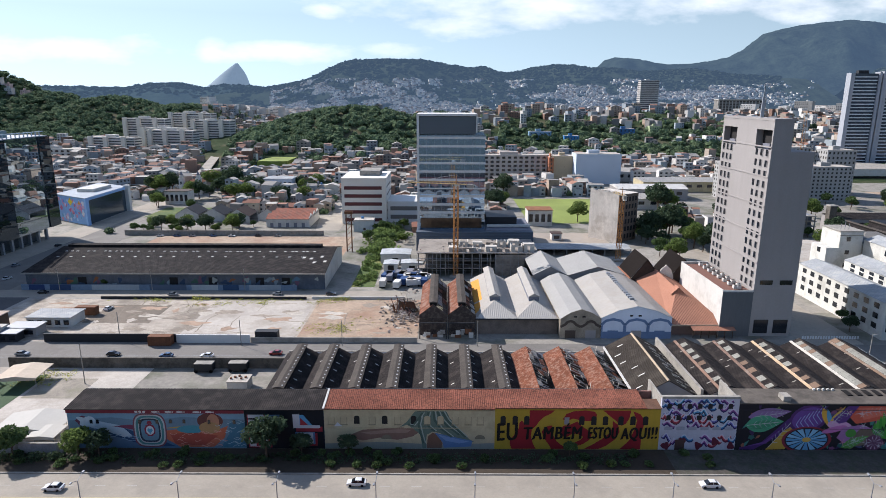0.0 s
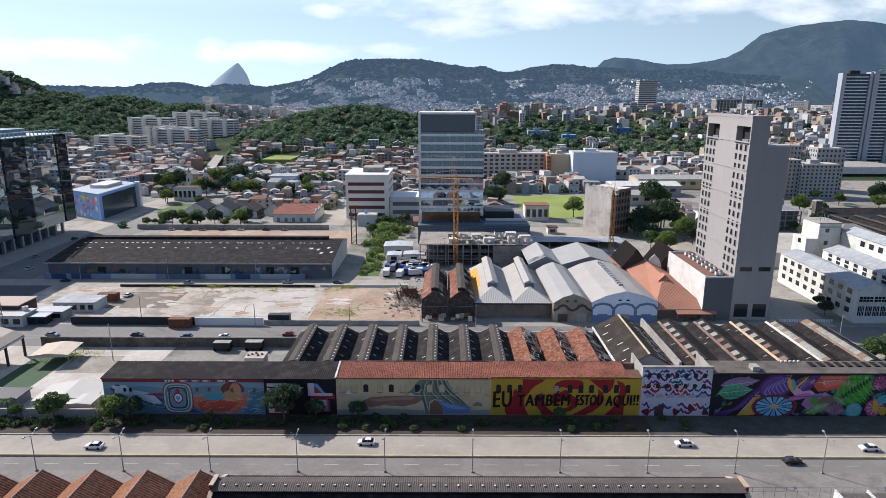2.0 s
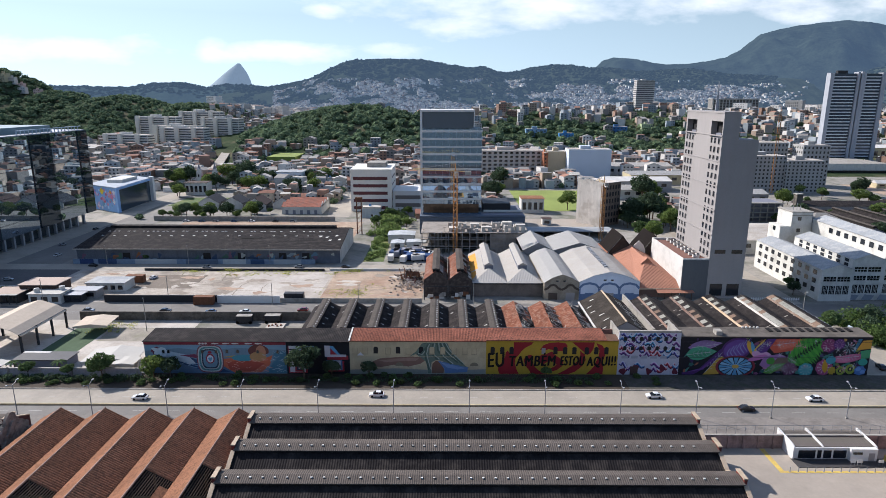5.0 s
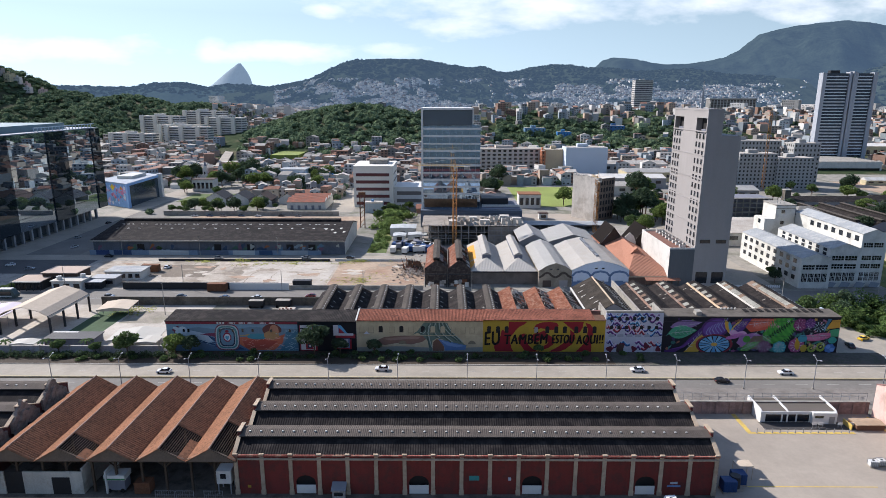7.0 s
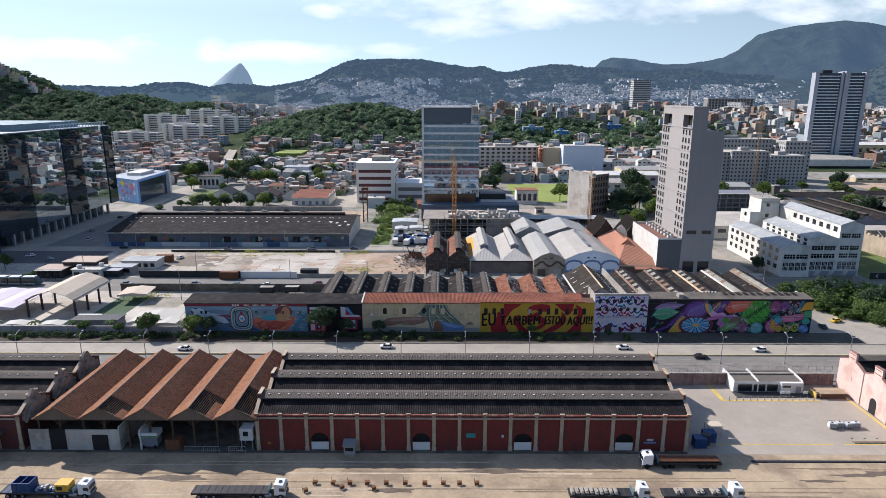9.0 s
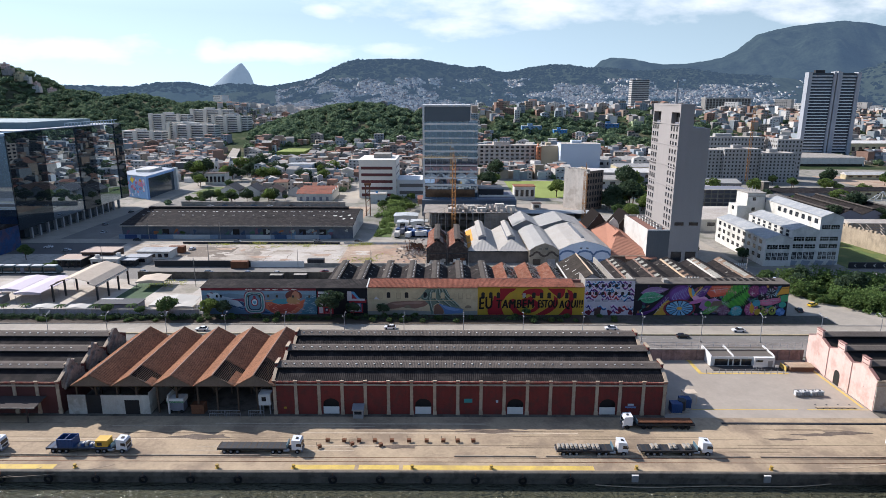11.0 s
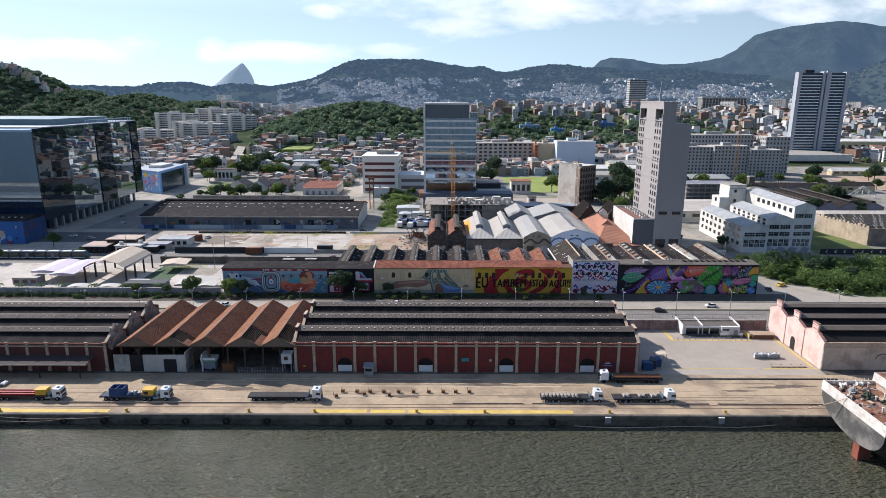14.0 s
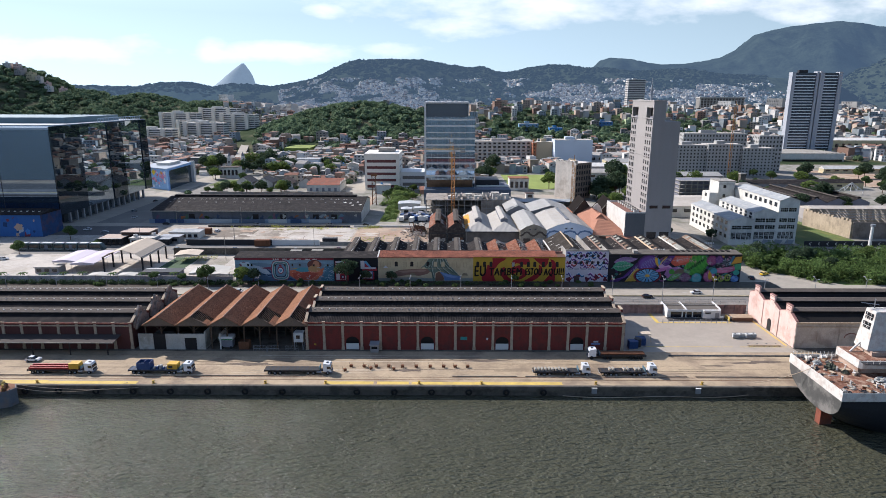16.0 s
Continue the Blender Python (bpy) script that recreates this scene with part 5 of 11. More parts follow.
# ---------------------------------------------------------------- ship at the quay
SX = 81.0
ship = thing("moored_ship", (SX, 0, 0), "moored ship with a rusty deck, white bulwark and black hull", "ship")
S0, S1, DECK, SL = 115.2, 134.7, 8.1, 95.0
HULL_W, HULL_B = mat("hull_white", "c4c0b8", 0.6, var=0.12, big=0.3, fine=1, stain="8d6a54", stain_amount=0.35, stain_scale=0.7, streak=1), mat("hull_black", "1c2026", 0.6, var=0.2)
TRANSOM = mat("hull_grey", "4b4a47", 0.6, var=0.25, big=0.3, fine=0.8, stain="85807a", stain_amount=0.6, stain_scale=0.3, streak=1)
ANTIFOUL = mat("hull_red_lead", "7d4534", 0.7, var=0.25, big=0.4, fine=1, stain="4a3a34", stain_amount=0.5, stain_scale=0.5)
DECKM = mat("rusty_deck", "6b4736", 0.9, var=0.5, big=0.3, fine=1.4, stain="a08a76", stain_amount=0.6, stain_scale=0.7)
yc, hw = (S0 + S1) / 2, (S1 - S0) / 2


def hull_ring(x, zlow, n=16):
    """Half-round hull section from the foot of one bulwark down and up to the other."""
    pts = []
    for i in range(n + 1):
        a = math.pi * i / n
        pts.append((x, yc - 1.6 * math.sin(a) ** 2 - hw * math.cos(a), zlow + (DECK - 1.1 - zlow) * (1 - math.sin(a) ** 0.85)))
    return pts


rings = [hull_ring(0, 1.7), hull_ring(1.6, 1.0), hull_ring(5, -1.0), hull_ring(14, -4.0), hull_ring(SL, -4.5)]
part("transom", M().poly(rings[0]), TRANSOM, ship, "dark grey streaked transom stern")
side = M()
for k, (a, b) in enumerate(zip(rings, rings[1:])):
    for i in range(16):
        side.poly([a[i], a[i + 1], b[i + 1], b[i]], 1 if k == 0 and i > 5 else 0)
part("hull", side, [HULL_B, ANTIFOUL], ship, "black hull with red lead under the stern")
bul = M().box(-0.12, 0, S0, S1, DECK - 1.1, DECK + 1.1).box(-0.12, SL, S0 - 0.12, S0, DECK - 1.1, DECK + 0.8).box(-0.12, SL, S1, S1 + 0.12, DECK - 1.1, DECK + 0.8)
part("bulwark", bul, HULL_W, ship, "white bulwark")
part("deck", M().box(0, SL, S0, S1, DECK - 0.2, DECK), DECKM, ship, "rusty brown deck")
part("rudder", M().ext_z([(1.2, yc - 2.2), (4.0, yc - 1.9), (4.4, yc - 1.0), (4.0, yc - 0.3), (1.2, yc - 0.4)], -4, 1.2), ANTIFOUL, ship, "red lead rudder")
part("deckhouse", M().box(10.2, 40, 126.4, 133.2, DECK + 0.003, DECK + 1.5), mat("streaked_house_paint", "a58f7e", 0.7, var=0.25, big=0.4, fine=1, stain="7a5644", stain_amount=0.6, stain_scale=0.5), ship, "rust streaked deckhouse")
tier = M().ext_z([(9.6, 125.6), (10.2, 125.1), (40, 125.1), (40, 133.6), (9.6, 133.6)], DECK + 1.504, DECK + 3.3)
part("upper_tier", tier, HULL_W, ship, "white rounded upper tier")
part("tier_deck", M().box(9.8, 40, 125.4, 133.4, DECK + 3.304, DECK + 3.36), DECKM, ship)
part("tier_house", M().box(13.6, 40, 127.6, 133.4, DECK + 3.364, DECK + 4.3), mat("streaked_house_paint", "a58f7e"), ship)
bt = M()
b4 = [(13.1, 128.6), (40, 128.6), (40, 133.2), (13.1, 133.2)]
t4 = [(14.25, 129.3), (40, 129.3), (40, 132.6), (14.25, 132.6)]
for i in range(4):
    (ax, ay), (bx, by), (cx, cy), (dx, dy) = b4[i], b4[(i + 1) % 4], t4[(i + 1) % 4], t4[i]
    bt.poly([(ax, ay, DECK + 4.304), (bx, by, DECK + 4.304), (cx, cy, 21.2), (dx, dy, 21.2)])
bt.poly([(x, y, 21.2) for x, y in t4])
bt = part("bridge_tower", bt, HULL_W, ship, "white raked bridge tower")
for z in (16.9, 19.0):
    for y in (129.8, 131.1):
        xx = 13.1 + (z - 12.4) * 0.131
        w = part("window", M().box(xx - 0.08, xx + 0.16, y, y + 0.95, z, z + 1.5), WIN, bt)
        part("glazing_bar", M().box(xx - 0.12, xx - 0.084, y + 0.43, y + 0.53, z, z + 1.5).box(xx - 0.12, xx - 0.084, y, y + 0.95, z + 0.7, z + 0.8), HULL_W, w)
part("tower_rail", M().tube((13.8, 129.2, 22.2), (30, 129.2, 22.2), 0.05, n=5).tube((13.8, 132.6, 22.2), (30, 132.6, 22.2), 0.05, n=5).tube((13.8, 129.2, 22.2), (13.8, 132.6, 22.2), 0.05, n=5), STEEL_DARK, ship)
part("davit", M().tube((10.6, 130.5, DECK + 3.3), (13.2, 131.4, DECK + 5.2), 0.22, n=7), HULL_W, ship)
part("mast", M().tube((15.5, 132, 21.2), (15.5, 132, 23.4), 0.1, n=6).tube((12.4, 132, 22.6), (16.5, 132, 22.0), 0.1, n=5), STEEL, ship)
part("platform", M().box(9.7, 40, 123.6, 125.09, DECK + 3.05, DECK + 3.25), STEEL_DARK, ship)
for i in range(14):
    part("platform_rail", M().tube((10 + i * 1.4, 123.7, DECK + 3.25), (10 + i * 1.4, 123.7, DECK + 4.2), 0.05, n=5), HULL_W, ship)
rr = random.Random(21)
for i in range(84):
    x, y = rr.uniform(0.8, 9.6), rr.uniform(S0 + 0.8, S1 - 0.6)
    if i > 60:
        x, y = rr.uniform(9.6, 16), rr.uniform(S0 + 0.8, 123)
    k = rr.choice(("coil", "crate", "pipe", "post", "scrap", "scrap", "scrap"))
    s = thing("deck_" + k, (SX + x, y, DECK), {"coil": "coil of rope lying on the rusty deck", "crate": "rusty crate on the ship's deck", "pipe": "length of pipe lying on the rusty deck", "post": "short white bitt on the ship's deck", "scrap": "heap of rusty scrap on the ship's deck"}[k], k, "deck clutter", rr.uniform(0, 180))
    if k == "coil":
        part("rope", M().ring((0, 0, 0.12), "z", rr.uniform(0.2, 0.5), 0.1, n=12, k=5).ring((0, 0, 0.28), "z", 0.25, 0.09, n=12, k=5), rr.choice((SAND, TIMBER_PALE, STEEL_DARK, WHITE)), s)
    elif k == "crate":
        a, b, c = rr.uniform(0.2, 0.6), rr.uniform(0.2, 0.5), rr.uniform(0.2, 0.6)
        part("box", M().box(-a, a, -b, b, 0, c), rr.choice((RUST, TIMBER, HULL_W, SAND)), s)
        part("lid", M().box(-a - 0.05, a + 0.05, -b - 0.05, b + 0.05, c, c + 0.06), rr.choice((RUST, HULL_W, SAND)), s)
    elif k == "pipe":
        part("pipe", M().tube((-rr.uniform(0.6, 1.8), 0, 0.09), (rr.uniform(0.6, 1.8), 0, 0.09), 0.09, n=7), rr.choice((RUST, SAND, STEEL, WHITE)), s)
    elif k == "scrap":
        sc = M().blob((0, 0, 0.1), (rr.uniform(0.3, 0.9), rr.uniform(0.25, 0.6), rr.uniform(0.15, 0.4)), seed=i, rough=0.6, n=9, m=5)
        part("scrap", sc, rr.choice((RUST, TIMBER_PALE, SAND, CONCRETE, STEEL_DARK)), s)
    else:
        part("post", M().tube((0, 0, 0), (0, 0, 0.9), 0.17, n=8), HULL_W, s)
        part("cap", M().tube((0, 0, 0.9), (0, 0, 1.0), 0.26, n=8), HULL_W, s)
for x, y, r, c, lab in ((5.6, 128.6, 1.4, mat("dark_net", "35382f", 0.95, var=0.5, fine=4), "heap of dark green netting on deck"), (12.6, 122.0, 1.3, mat("grey_tarpaulin", "8a8a86", 0.85, var=0.25, fine=2), "grey tarpaulin bundle on the deck"), (4.0, 131.0, 0.9, mat("grey_tarpaulin", "8a8a86"), "pale bundle of cloth on the deck"), (7.4, 126.2, 0.8, mat("dark_net", "35382f"), "small dark heap of netting")):
    nb = M().blob((0, 0, r * 0.25), (r, r * 0.8, r * 0.55), seed=int(x * 10), rough=0.35, n=16, m=9)
    solid("deck_heap", nb, c, lab, "heap", "deck clutter", at=(SX + x, y, DECK))
for x in (3.2, 6.9):
    wl = thing("deck_winch", (SX + x, S1 - 1.9 + 0.12 * x, DECK), "white mooring winch on the ship's deck", "winch", "deck winches")
    part("drum", M().tube((-0.5, 0, 0.6), (0.5, 0, 0.6), 0.34, n=10).tube((-0.56, 0, 0.6), (-0.5, 0, 0.6), 0.55, n=10).tube((0.5, 0, 0.6), (0.56, 0, 0.6), 0.55, n=10), HULL_W, wl)
    part("bed", M().box(-0.7, 0.7, -0.4, 0.4, 0, 0.25), RUST, wl)
for i in range(16):
    part("rail_post", M().tube((0.3 + i * 0.9, S1 - 0.3, DECK), (0.3 + i * 0.9, S1 - 0.3, DECK + 1.6), 0.06, n=5), HULL_W, ship)
line_ = bpy.data.curves.new("mooring_line", "CURVE")
line_.dimensions, line_.bevel_depth = "3D", 0.07
sp = line_.splines.new("NURBS")
hp = [(80.9, 126.5, 9.1), (78.5, 131.5, 4.4), (76, 135.2, 1.2), (72, 136.9, 0.5)]
sp.points.add(3)
sp.use_endpoint_u = True
for p_, c_ in zip(sp.points, hp):
    p_.co = (*c_, 1)
line_.materials.append(SAND)
tagged(new("mooring_line", line_), "pale mooring line sagging to the quay", "rope")

for hp in ([(-99.5, 132.5, 1.6), (-90, 134.2, -0.9), (-75, 134.6, -1.2), (-62.5, 137, 0.6)], [(-99.5, 131.5, 1.4), (-92, 133.6, -1.6), (-82, 134.9, -1.4), (-76, 136.6, 0.3)]):
    ln = bpy.data.curves.new("mooring_line", "CURVE")
    ln.dimensions, ln.bevel_depth = "3D", 0.05
    sp = ln.splines.new("NURBS")
    sp.points.add(3)
    sp.use_endpoint_u = True
    for p_, c_ in zip(sp.points, hp):
        p_.co = (*c_, 1)
    ln.materials.append(SAND)
    tagged(new("mooring_line", ln), "thin mooring line from the workboat to the quay", "rope")
tug = thing("moored_workboat", (-107.3, 130.8, -2.5), "grey workboat at the quay, only its end in view", "boat")
part("hull", M().ext_z([(-16, -2.6), (4.5, -2.6), (7.5, -1.2), (8.2, 0.6), (7.0, 2.2), (4.0, 3.0), (-16, 3.0)], -0.6, 4.0), mat("workboat_grey", "5d6166", 0.7, var=0.25, big=0.4, fine=1.5, stain="8a6a50", stain_amount=0.4, stain_scale=0.6), tug)
part("deck", M().ext_z([(-16, -2.4), (4.4, -2.4), (7.3, -1.1), (7.9, 0.6), (6.9, 2.0), (4.0, 2.8), (-16, 2.8)], 4.004, 4.1), RUST, tug)
part("rail", M().box(-16, 4.4, -2.5, -2.4, 4.1, 4.9), STEEL, tug)
for i in range(22):
    part("gear", M().blob((3.5 + 3.2 * math.sin(i * 2.3), 1.9 * math.cos(i * 1.7) + 0.3, 4.4), (0.5, 0.4, 0.5), seed=i, rough=0.4, n=6, m=4), (YELLOW, RUST, TIMBER, CANVAS_TAN)[i % 4], tug)
part("wheelhouse", M().box(-12, -2, -1.4, 1.8, 4.1, 7.0), WHITE, tug)

# ---------------------------------------------------------------- mural halls
Y0 = 222.3


def paintwork(name, x0, shapes, parent, label):
    """Flat painted shapes on the wall's face: a list of colour and outline (across, up); later ones lie over earlier ones."""
    cols = []
    m = M()
    for k, (c, pts) in enumerate(shapes):
        if c not in cols:
            cols.append(c)
        m.poly([(x, -0.006 - min(0.0011, 0.09 / len(shapes)) * k, z) for x, z in pts], cols.index(c))
    return part(name, m, [paint(c) for c in cols], parent, label)


def rect(a, b, c, d):
    return [(a, c), (b, c), (b, d), (a, d)]


def oval(cx, cz, rx, rz, turn=0.0, n=22, wob=0.0, seed=0, lobes=5):
    c, s = math.cos(radians(turn)), math.sin(radians(turn))
    o = []
    for i in range(n):
        a = math.tau * i / n
        w = 1 + wob * math.sin(lobes * a + seed)
        o.append((cx + rx * w * math.cos(a) * c - rz * w * math.sin(a) * s, cz + rx * w * math.cos(a) * s + rz * w * math.sin(a) * c))
    return o


def badge(cx, cz, rx, rz, n=28, e=0.5):
    """A rounded square."""
    o = []
    for i in range(n):
        a = math.tau * i / n
        c, s = math.cos(a), math.sin(a)
        o.append((cx + rx * math.copysign(abs(c) ** e, c), cz + rz * math.copysign(abs(s) ** (e * 1.3), s)))
    return o


def leaf(x, z, l, w, turn):
    """A pointed leaf from its stalk."""
    c, s = math.cos(radians(turn)), math.sin(radians(turn))
    up = [(l * t, w * math.sin(math.pi * t ** 0.8) * (1 - 0.15 * t)) for t in [i / 8 for i in range(9)]]
    pts = up + [(p, -q) for p, q in reversed(up[1:-1])]
    return [(x + p * c - q * s, z + p * s + q * c) for p, q in pts]


def strip(pts, w):
    """A painted stroke along a line of points."""
    L_, R_ = [], []
    for i, p in enumerate(pts):
        a, b = pts[max(i - 1, 0)], pts[min(i + 1, len(pts) - 1)]
        d = math.hypot(b[0] - a[0], b[1] - a[1]) or 1
        nx, nz = -(b[1] - a[1]) / d * w / 2, (b[0] - a[0]) / d * w / 2
        L_.append((p[0] + nx, p[1] + nz))
        R_.append((p[0] - nx, p[1] - nz))
    return [L_[i:i + 2] + R_[i:i + 2][::-1] for i in range(len(pts) - 1)]


def keep(shapes, a, b, c, d):
    """Cut every outline to the wall."""
    return [(k, [(min(max(x, a), b), min(max(z, c), d)) for x, z in pts]) for k, pts in shapes]


def taller(shapes, k):
    return [(c, [(x, z * k) for x, z in pts]) for c, pts in shapes]


def window_set(parent, spots, w, h, matl=WIN, y=-0.12, name="window", frame_=None):
    me = M().box(-w / 2, w / 2, 0, 0.05, 0, h * 0.8).ext_y([(w / 2 * math.cos(math.pi * i / 8), h * 0.8 + h * 0.2 * math.sin(math.pi * i / 8)) for i in range(9)], 0, 0.05).data(name, matl)
    fr = None
    if frame_:
        fr = M().box(-w / 2 - 0.12, -w / 2, -0.06, 0.1, -0.1, h * 0.85).box(w / 2, w / 2 + 0.12, -0.06, 0.1, -0.1, h * 0.85).box(-w / 2 - 0.2, w / 2 + 0.2, -0.1, 0.1, -0.2, -0.1).data("window_frame", frame_)
    for x, z in spots:
        o = part(name, me, None, parent)
        o.location = (x, y, z)
        if fr:
            part("window_frame", fr, None, o)


# hall A: blue mural under a dark sheet roof
HA, WA, KA = 8.9, 53.3, 1.127
A_ = thing("mural_hall", (-78.0, Y0, 0), "long hall with a blue painted mural under a dark sheet roof", "warehouse", "mural halls")
part("front_wall", M().box(0, WA, 0, 0.5, 0, HA), paint("4f6f86"), A_)
part("end_wall", M().ext_x([(0.5, 0), (8, 0), (8, HA + 0.4), (0.5, HA)], 0, 0.4), WHITE, A_)
part("rear_wall", M().box(0.4, WA, 7.5, 8, 0, HA + 0.4), GREY_WALL, A_)
part("roof", M().ext_x([(-0.35, HA), (-0.35, HA + 0.15), (7.6, HA + 0.75), (8.3, HA + 0.6), (8.3, HA + 0.45)], -0.3, WA), ROOF_DARK, A_, "dark brown corrugated roof")
part("fascia", M().box(0, 36.8, -0.3, -0.012, HA - 0.75, HA - 0.02), paint("7c2f38"), A_, "dark red painted fascia with white fish")
sh = [("6f8896", rect(0, 36.8, 0, 7.2)), ("55718a", [(0, 0), (24, 0), (20, 2.2), (12, 3.0), (4, 2.0), (0, 2.6)]), ("7d9fb0", [(0, 7.1), (0, 5.6), (9, 6.3), (16, 5.6), (24, 6.4), (36.8, 5.9), (36.8, 7.1)]),
      ("2f4a6b", [(5, 4.6), (9, 5.0), (13, 3.6), (18, 2.0), (22, 0.4), (16, 0.3), (11, 2.0), (6, 3.2)]), ("6d3a4a", oval(3.2, 5.6, 1.5, 0.9, 10, wob=0.15)), ("c9d3d6", oval(4.6, 5.2, 2.6, 1.1, -14, wob=0.2)), ("b5c4ca", [(6, 5.6), (11, 4.6), (13.2, 2.4), (11.4, 2.2), (8, 3.4), (5.4, 4.4)]),
      ("7c3d52", [(9, 4.5), (14, 3.7), (16.5, 2.9), (17, 3.8), (13, 4.8)]),
      ("c26b4c", [(20, 3.6), (26, 4.2), (31, 3.8), (33.2, 4.6), (32.4, 2.2), (30, 0.3), (23, 0.2), (20, 2.0)]), ("a8503f", [(21, 2.9), (26, 3.3), (31, 2.6), (28, 0.6), (22, 0.8)]),
      ("4b7a8e", [(31.5, 0.2), (36.8, 0.2), (36.8, 5.5), (33.5, 5.6), (33.4, 3.0)]), ("b89a4c", [(19, 4.0), (24, 4.6), (30, 4.4), (30, 4.0), (24, 4.2)]), ("4c8f9a", oval(25.5, 3.9, 3.0, 0.8)),
      ("6b4038", oval(29.6, 5.6, 2.7, 1.6)), ("b98466", oval(30.2, 5.4, 1.3, 1.6)), ("b08a5c", oval(29.4, 4.2, 2.2, 1.2)),
      ("7d4a52", badge(16.9, 3.65, 3.5, 3.45)), ("b9bdba", badge(16.9, 3.65, 3.2, 3.2)), ("4f8583", badge(16.9, 3.65, 2.9, 2.95)), ("b9bdba", badge(16.9, 3.65, 2.4, 2.6)), ("2f3d4a", badge(16.9, 3.65, 2.2, 2.42)), ("6a8c9c", badge(16.9, 3.65, 1.85, 2.1)),
      ("8f3140", oval(16.9, 3.7, 1.15, 1.25, wob=0.06, lobes=9)), ("cfd9da", oval(16.9, 3.65, 0.85, 0.9)), ("5fa0b8", [(16.9, 2.9), (17.5, 3.7), (17.2, 4.1), (16.9, 3.9), (16.6, 4.1), (16.3, 3.7)]), ("8f3140", [(16.3, 5.0), (17.5, 5.0), (17.2, 5.6), (16.6, 5.6)])]
rr = random.Random(3)
for k in range(46):  # foam strokes on the water
    x, z = (rr.uniform(30.5, 36.4), rr.uniform(0.4, 5.6)) if k % 2 else (rr.uniform(20, 32), rr.uniform(0.3, 3.6))
    pts = [(x + i * 0.45, z + 0.22 * math.sin(i * 1.5 + k)) for i in range(4)]
    sh += [("a9c3c8" if k % 2 else "d99b86", s) for s in strip(pts, 0.10)]
for k in range(10):
    x, z = rr.uniform(1, 12), rr.uniform(0.5, 4)
    sh += [("7fa3b8", s) for s in strip([(x + i * 0.7, z + 0.3 * math.sin(i * 0.9 + k)) for i in range(5)], 0.12)]
paintwork("mural", 0, keep(taller(sh, KA), 0.02, 36.78, 0.02, 8.1), A_, "blue mural of waves, a round emblem and bright figures")
fish = []
for i, x in enumerate((14.6, 15.4, 16.2)):
    fish += [("d4cfc6", oval(x, HA - 0.4, 0.32, 0.26))]
for i, x in enumerate((18.4, 21.2, 23.6, 27, 29.6)):
    fish += [("cfcac2", oval(x, HA - 0.4, 0.75, 0.2)), ("cfcac2", [(x + 0.65, HA - 0.4), (x + 1.05, HA - 0.2), (x + 1.05, HA - 0.6)])]
fm = paintwork("painted_fish", 0, fish, A_, "row of white painted fish")
fm.location = (0, -0.3, 0)
window_set(A_, [(4.9, 5.7), (6.2, 5.7), (15.0, 5.7), (18.6, 5.7), (21.4, 5.8), (24.2, 5.8), (29.4, 5.7), (34.6, 5.7)], 0.6, 0.9)
# black letter mural: coloured blocks
EL = [("15171d", rect(36.82, WA - 0.02, 0, HA - 0.05))]
EL += [("9c3038", rect(37.3, 41.2, 4.0, 6.9)), ("c9c6c4", rect(37.5, 40.8, 4.2, 6.9)), ("15171d", rect(37.5, 39.4, 5.9, 6.2)), ("15171d", rect(37.5, 39.4, 4.9, 5.2)), ("5f7d9c", rect(41.2, 44.2, 4.8, 6.9)), ("c2bfc0", rect(41.6, 43.8, 5.0, 6.6)),
       ("9c3038", rect(37.3, 42.2, 0.2, 3.4)), ("cbc8c8", rect(37.6, 41.6, 0.4, 3.4)), ("9c3038", rect(38.9, 41.0, 0.5, 2.6)), ("26364d", rect(39.4, 40.6, 0.9, 2.0)), ("c8c8cc", rect(39.8, 40.3, 1.2, 1.7)),
       ("9c3038", rect(47.4, 52.9, 3.5, 4.5)), ("c9c6c6", rect(46.8, 52.4, 4.2, 4.8)), ("c9c6c6", rect(46.8, 48.2, 4.2, 7.0)), ("5d9cc0", [(48.2, 4.8), (50.8, 4.8), (49.0, 6.9), (48.2, 6.9)]), ("9c3038", [(48.3, 4.8), (50.0, 4.8), (48.3, 6.4)]),
       ("9c3038", rect(47.4, 51.8, 0.6, 3.2)), ("5d7fa6", rect(47.2, 51.3, 0.9, 3.4)), ("d0cdcd", rect(47.6, 50.9, 1.0, 3.3)), ("8b8d96", rect(48.3, 50.2, 1.5, 2.9)), ("5d7fa6", rect(48.8, 49.8, 1.8, 2.5))]
paintwork("letter_mural", 0, keep(taller(EL, KA), 36.8, WA - 0.02, 0.0, HA - 0.05), A_, "black mural with white and red block shapes")

# hall B and C: cream and yellow walls under one tiled roof
HB, XB, XC, XD = 9.2, -24.7, 10.75, 45.0


def wall_windows(n, w):
    return [(w * (k + 0.55) / n, 5.0) for k in range(n)]


B_ = thing("cream_mural_hall", (XB, Y0, 0), "cream two-storey hall with a faded figure mural under a tiled roof", "warehouse", "mural halls")
WB = XC - XB
part("front_wall", M().box(0, WB, 0, 0.5, 0, HB), CREAM, B_)
part("string_course", M().box(0, WB, -0.12, -0.003, HB - 0.45, HB - 0.25).box(0, WB, -0.08, -0.003, 4.8, 4.92), CREAM, B_)
part("roof", M().ext_x([(-0.4, HB), (-0.4, HB + 0.15), (6.9, HB + 0.95), (6.9, HB + 0.75)], 0, WB).tiles((-0.4, HB + 0.154), (6.9, HB + 0.954), 0.2, WB, 0.4, 0.07, "x", 12, 5), TILE_X, B_, "weathered red clay tile roof")
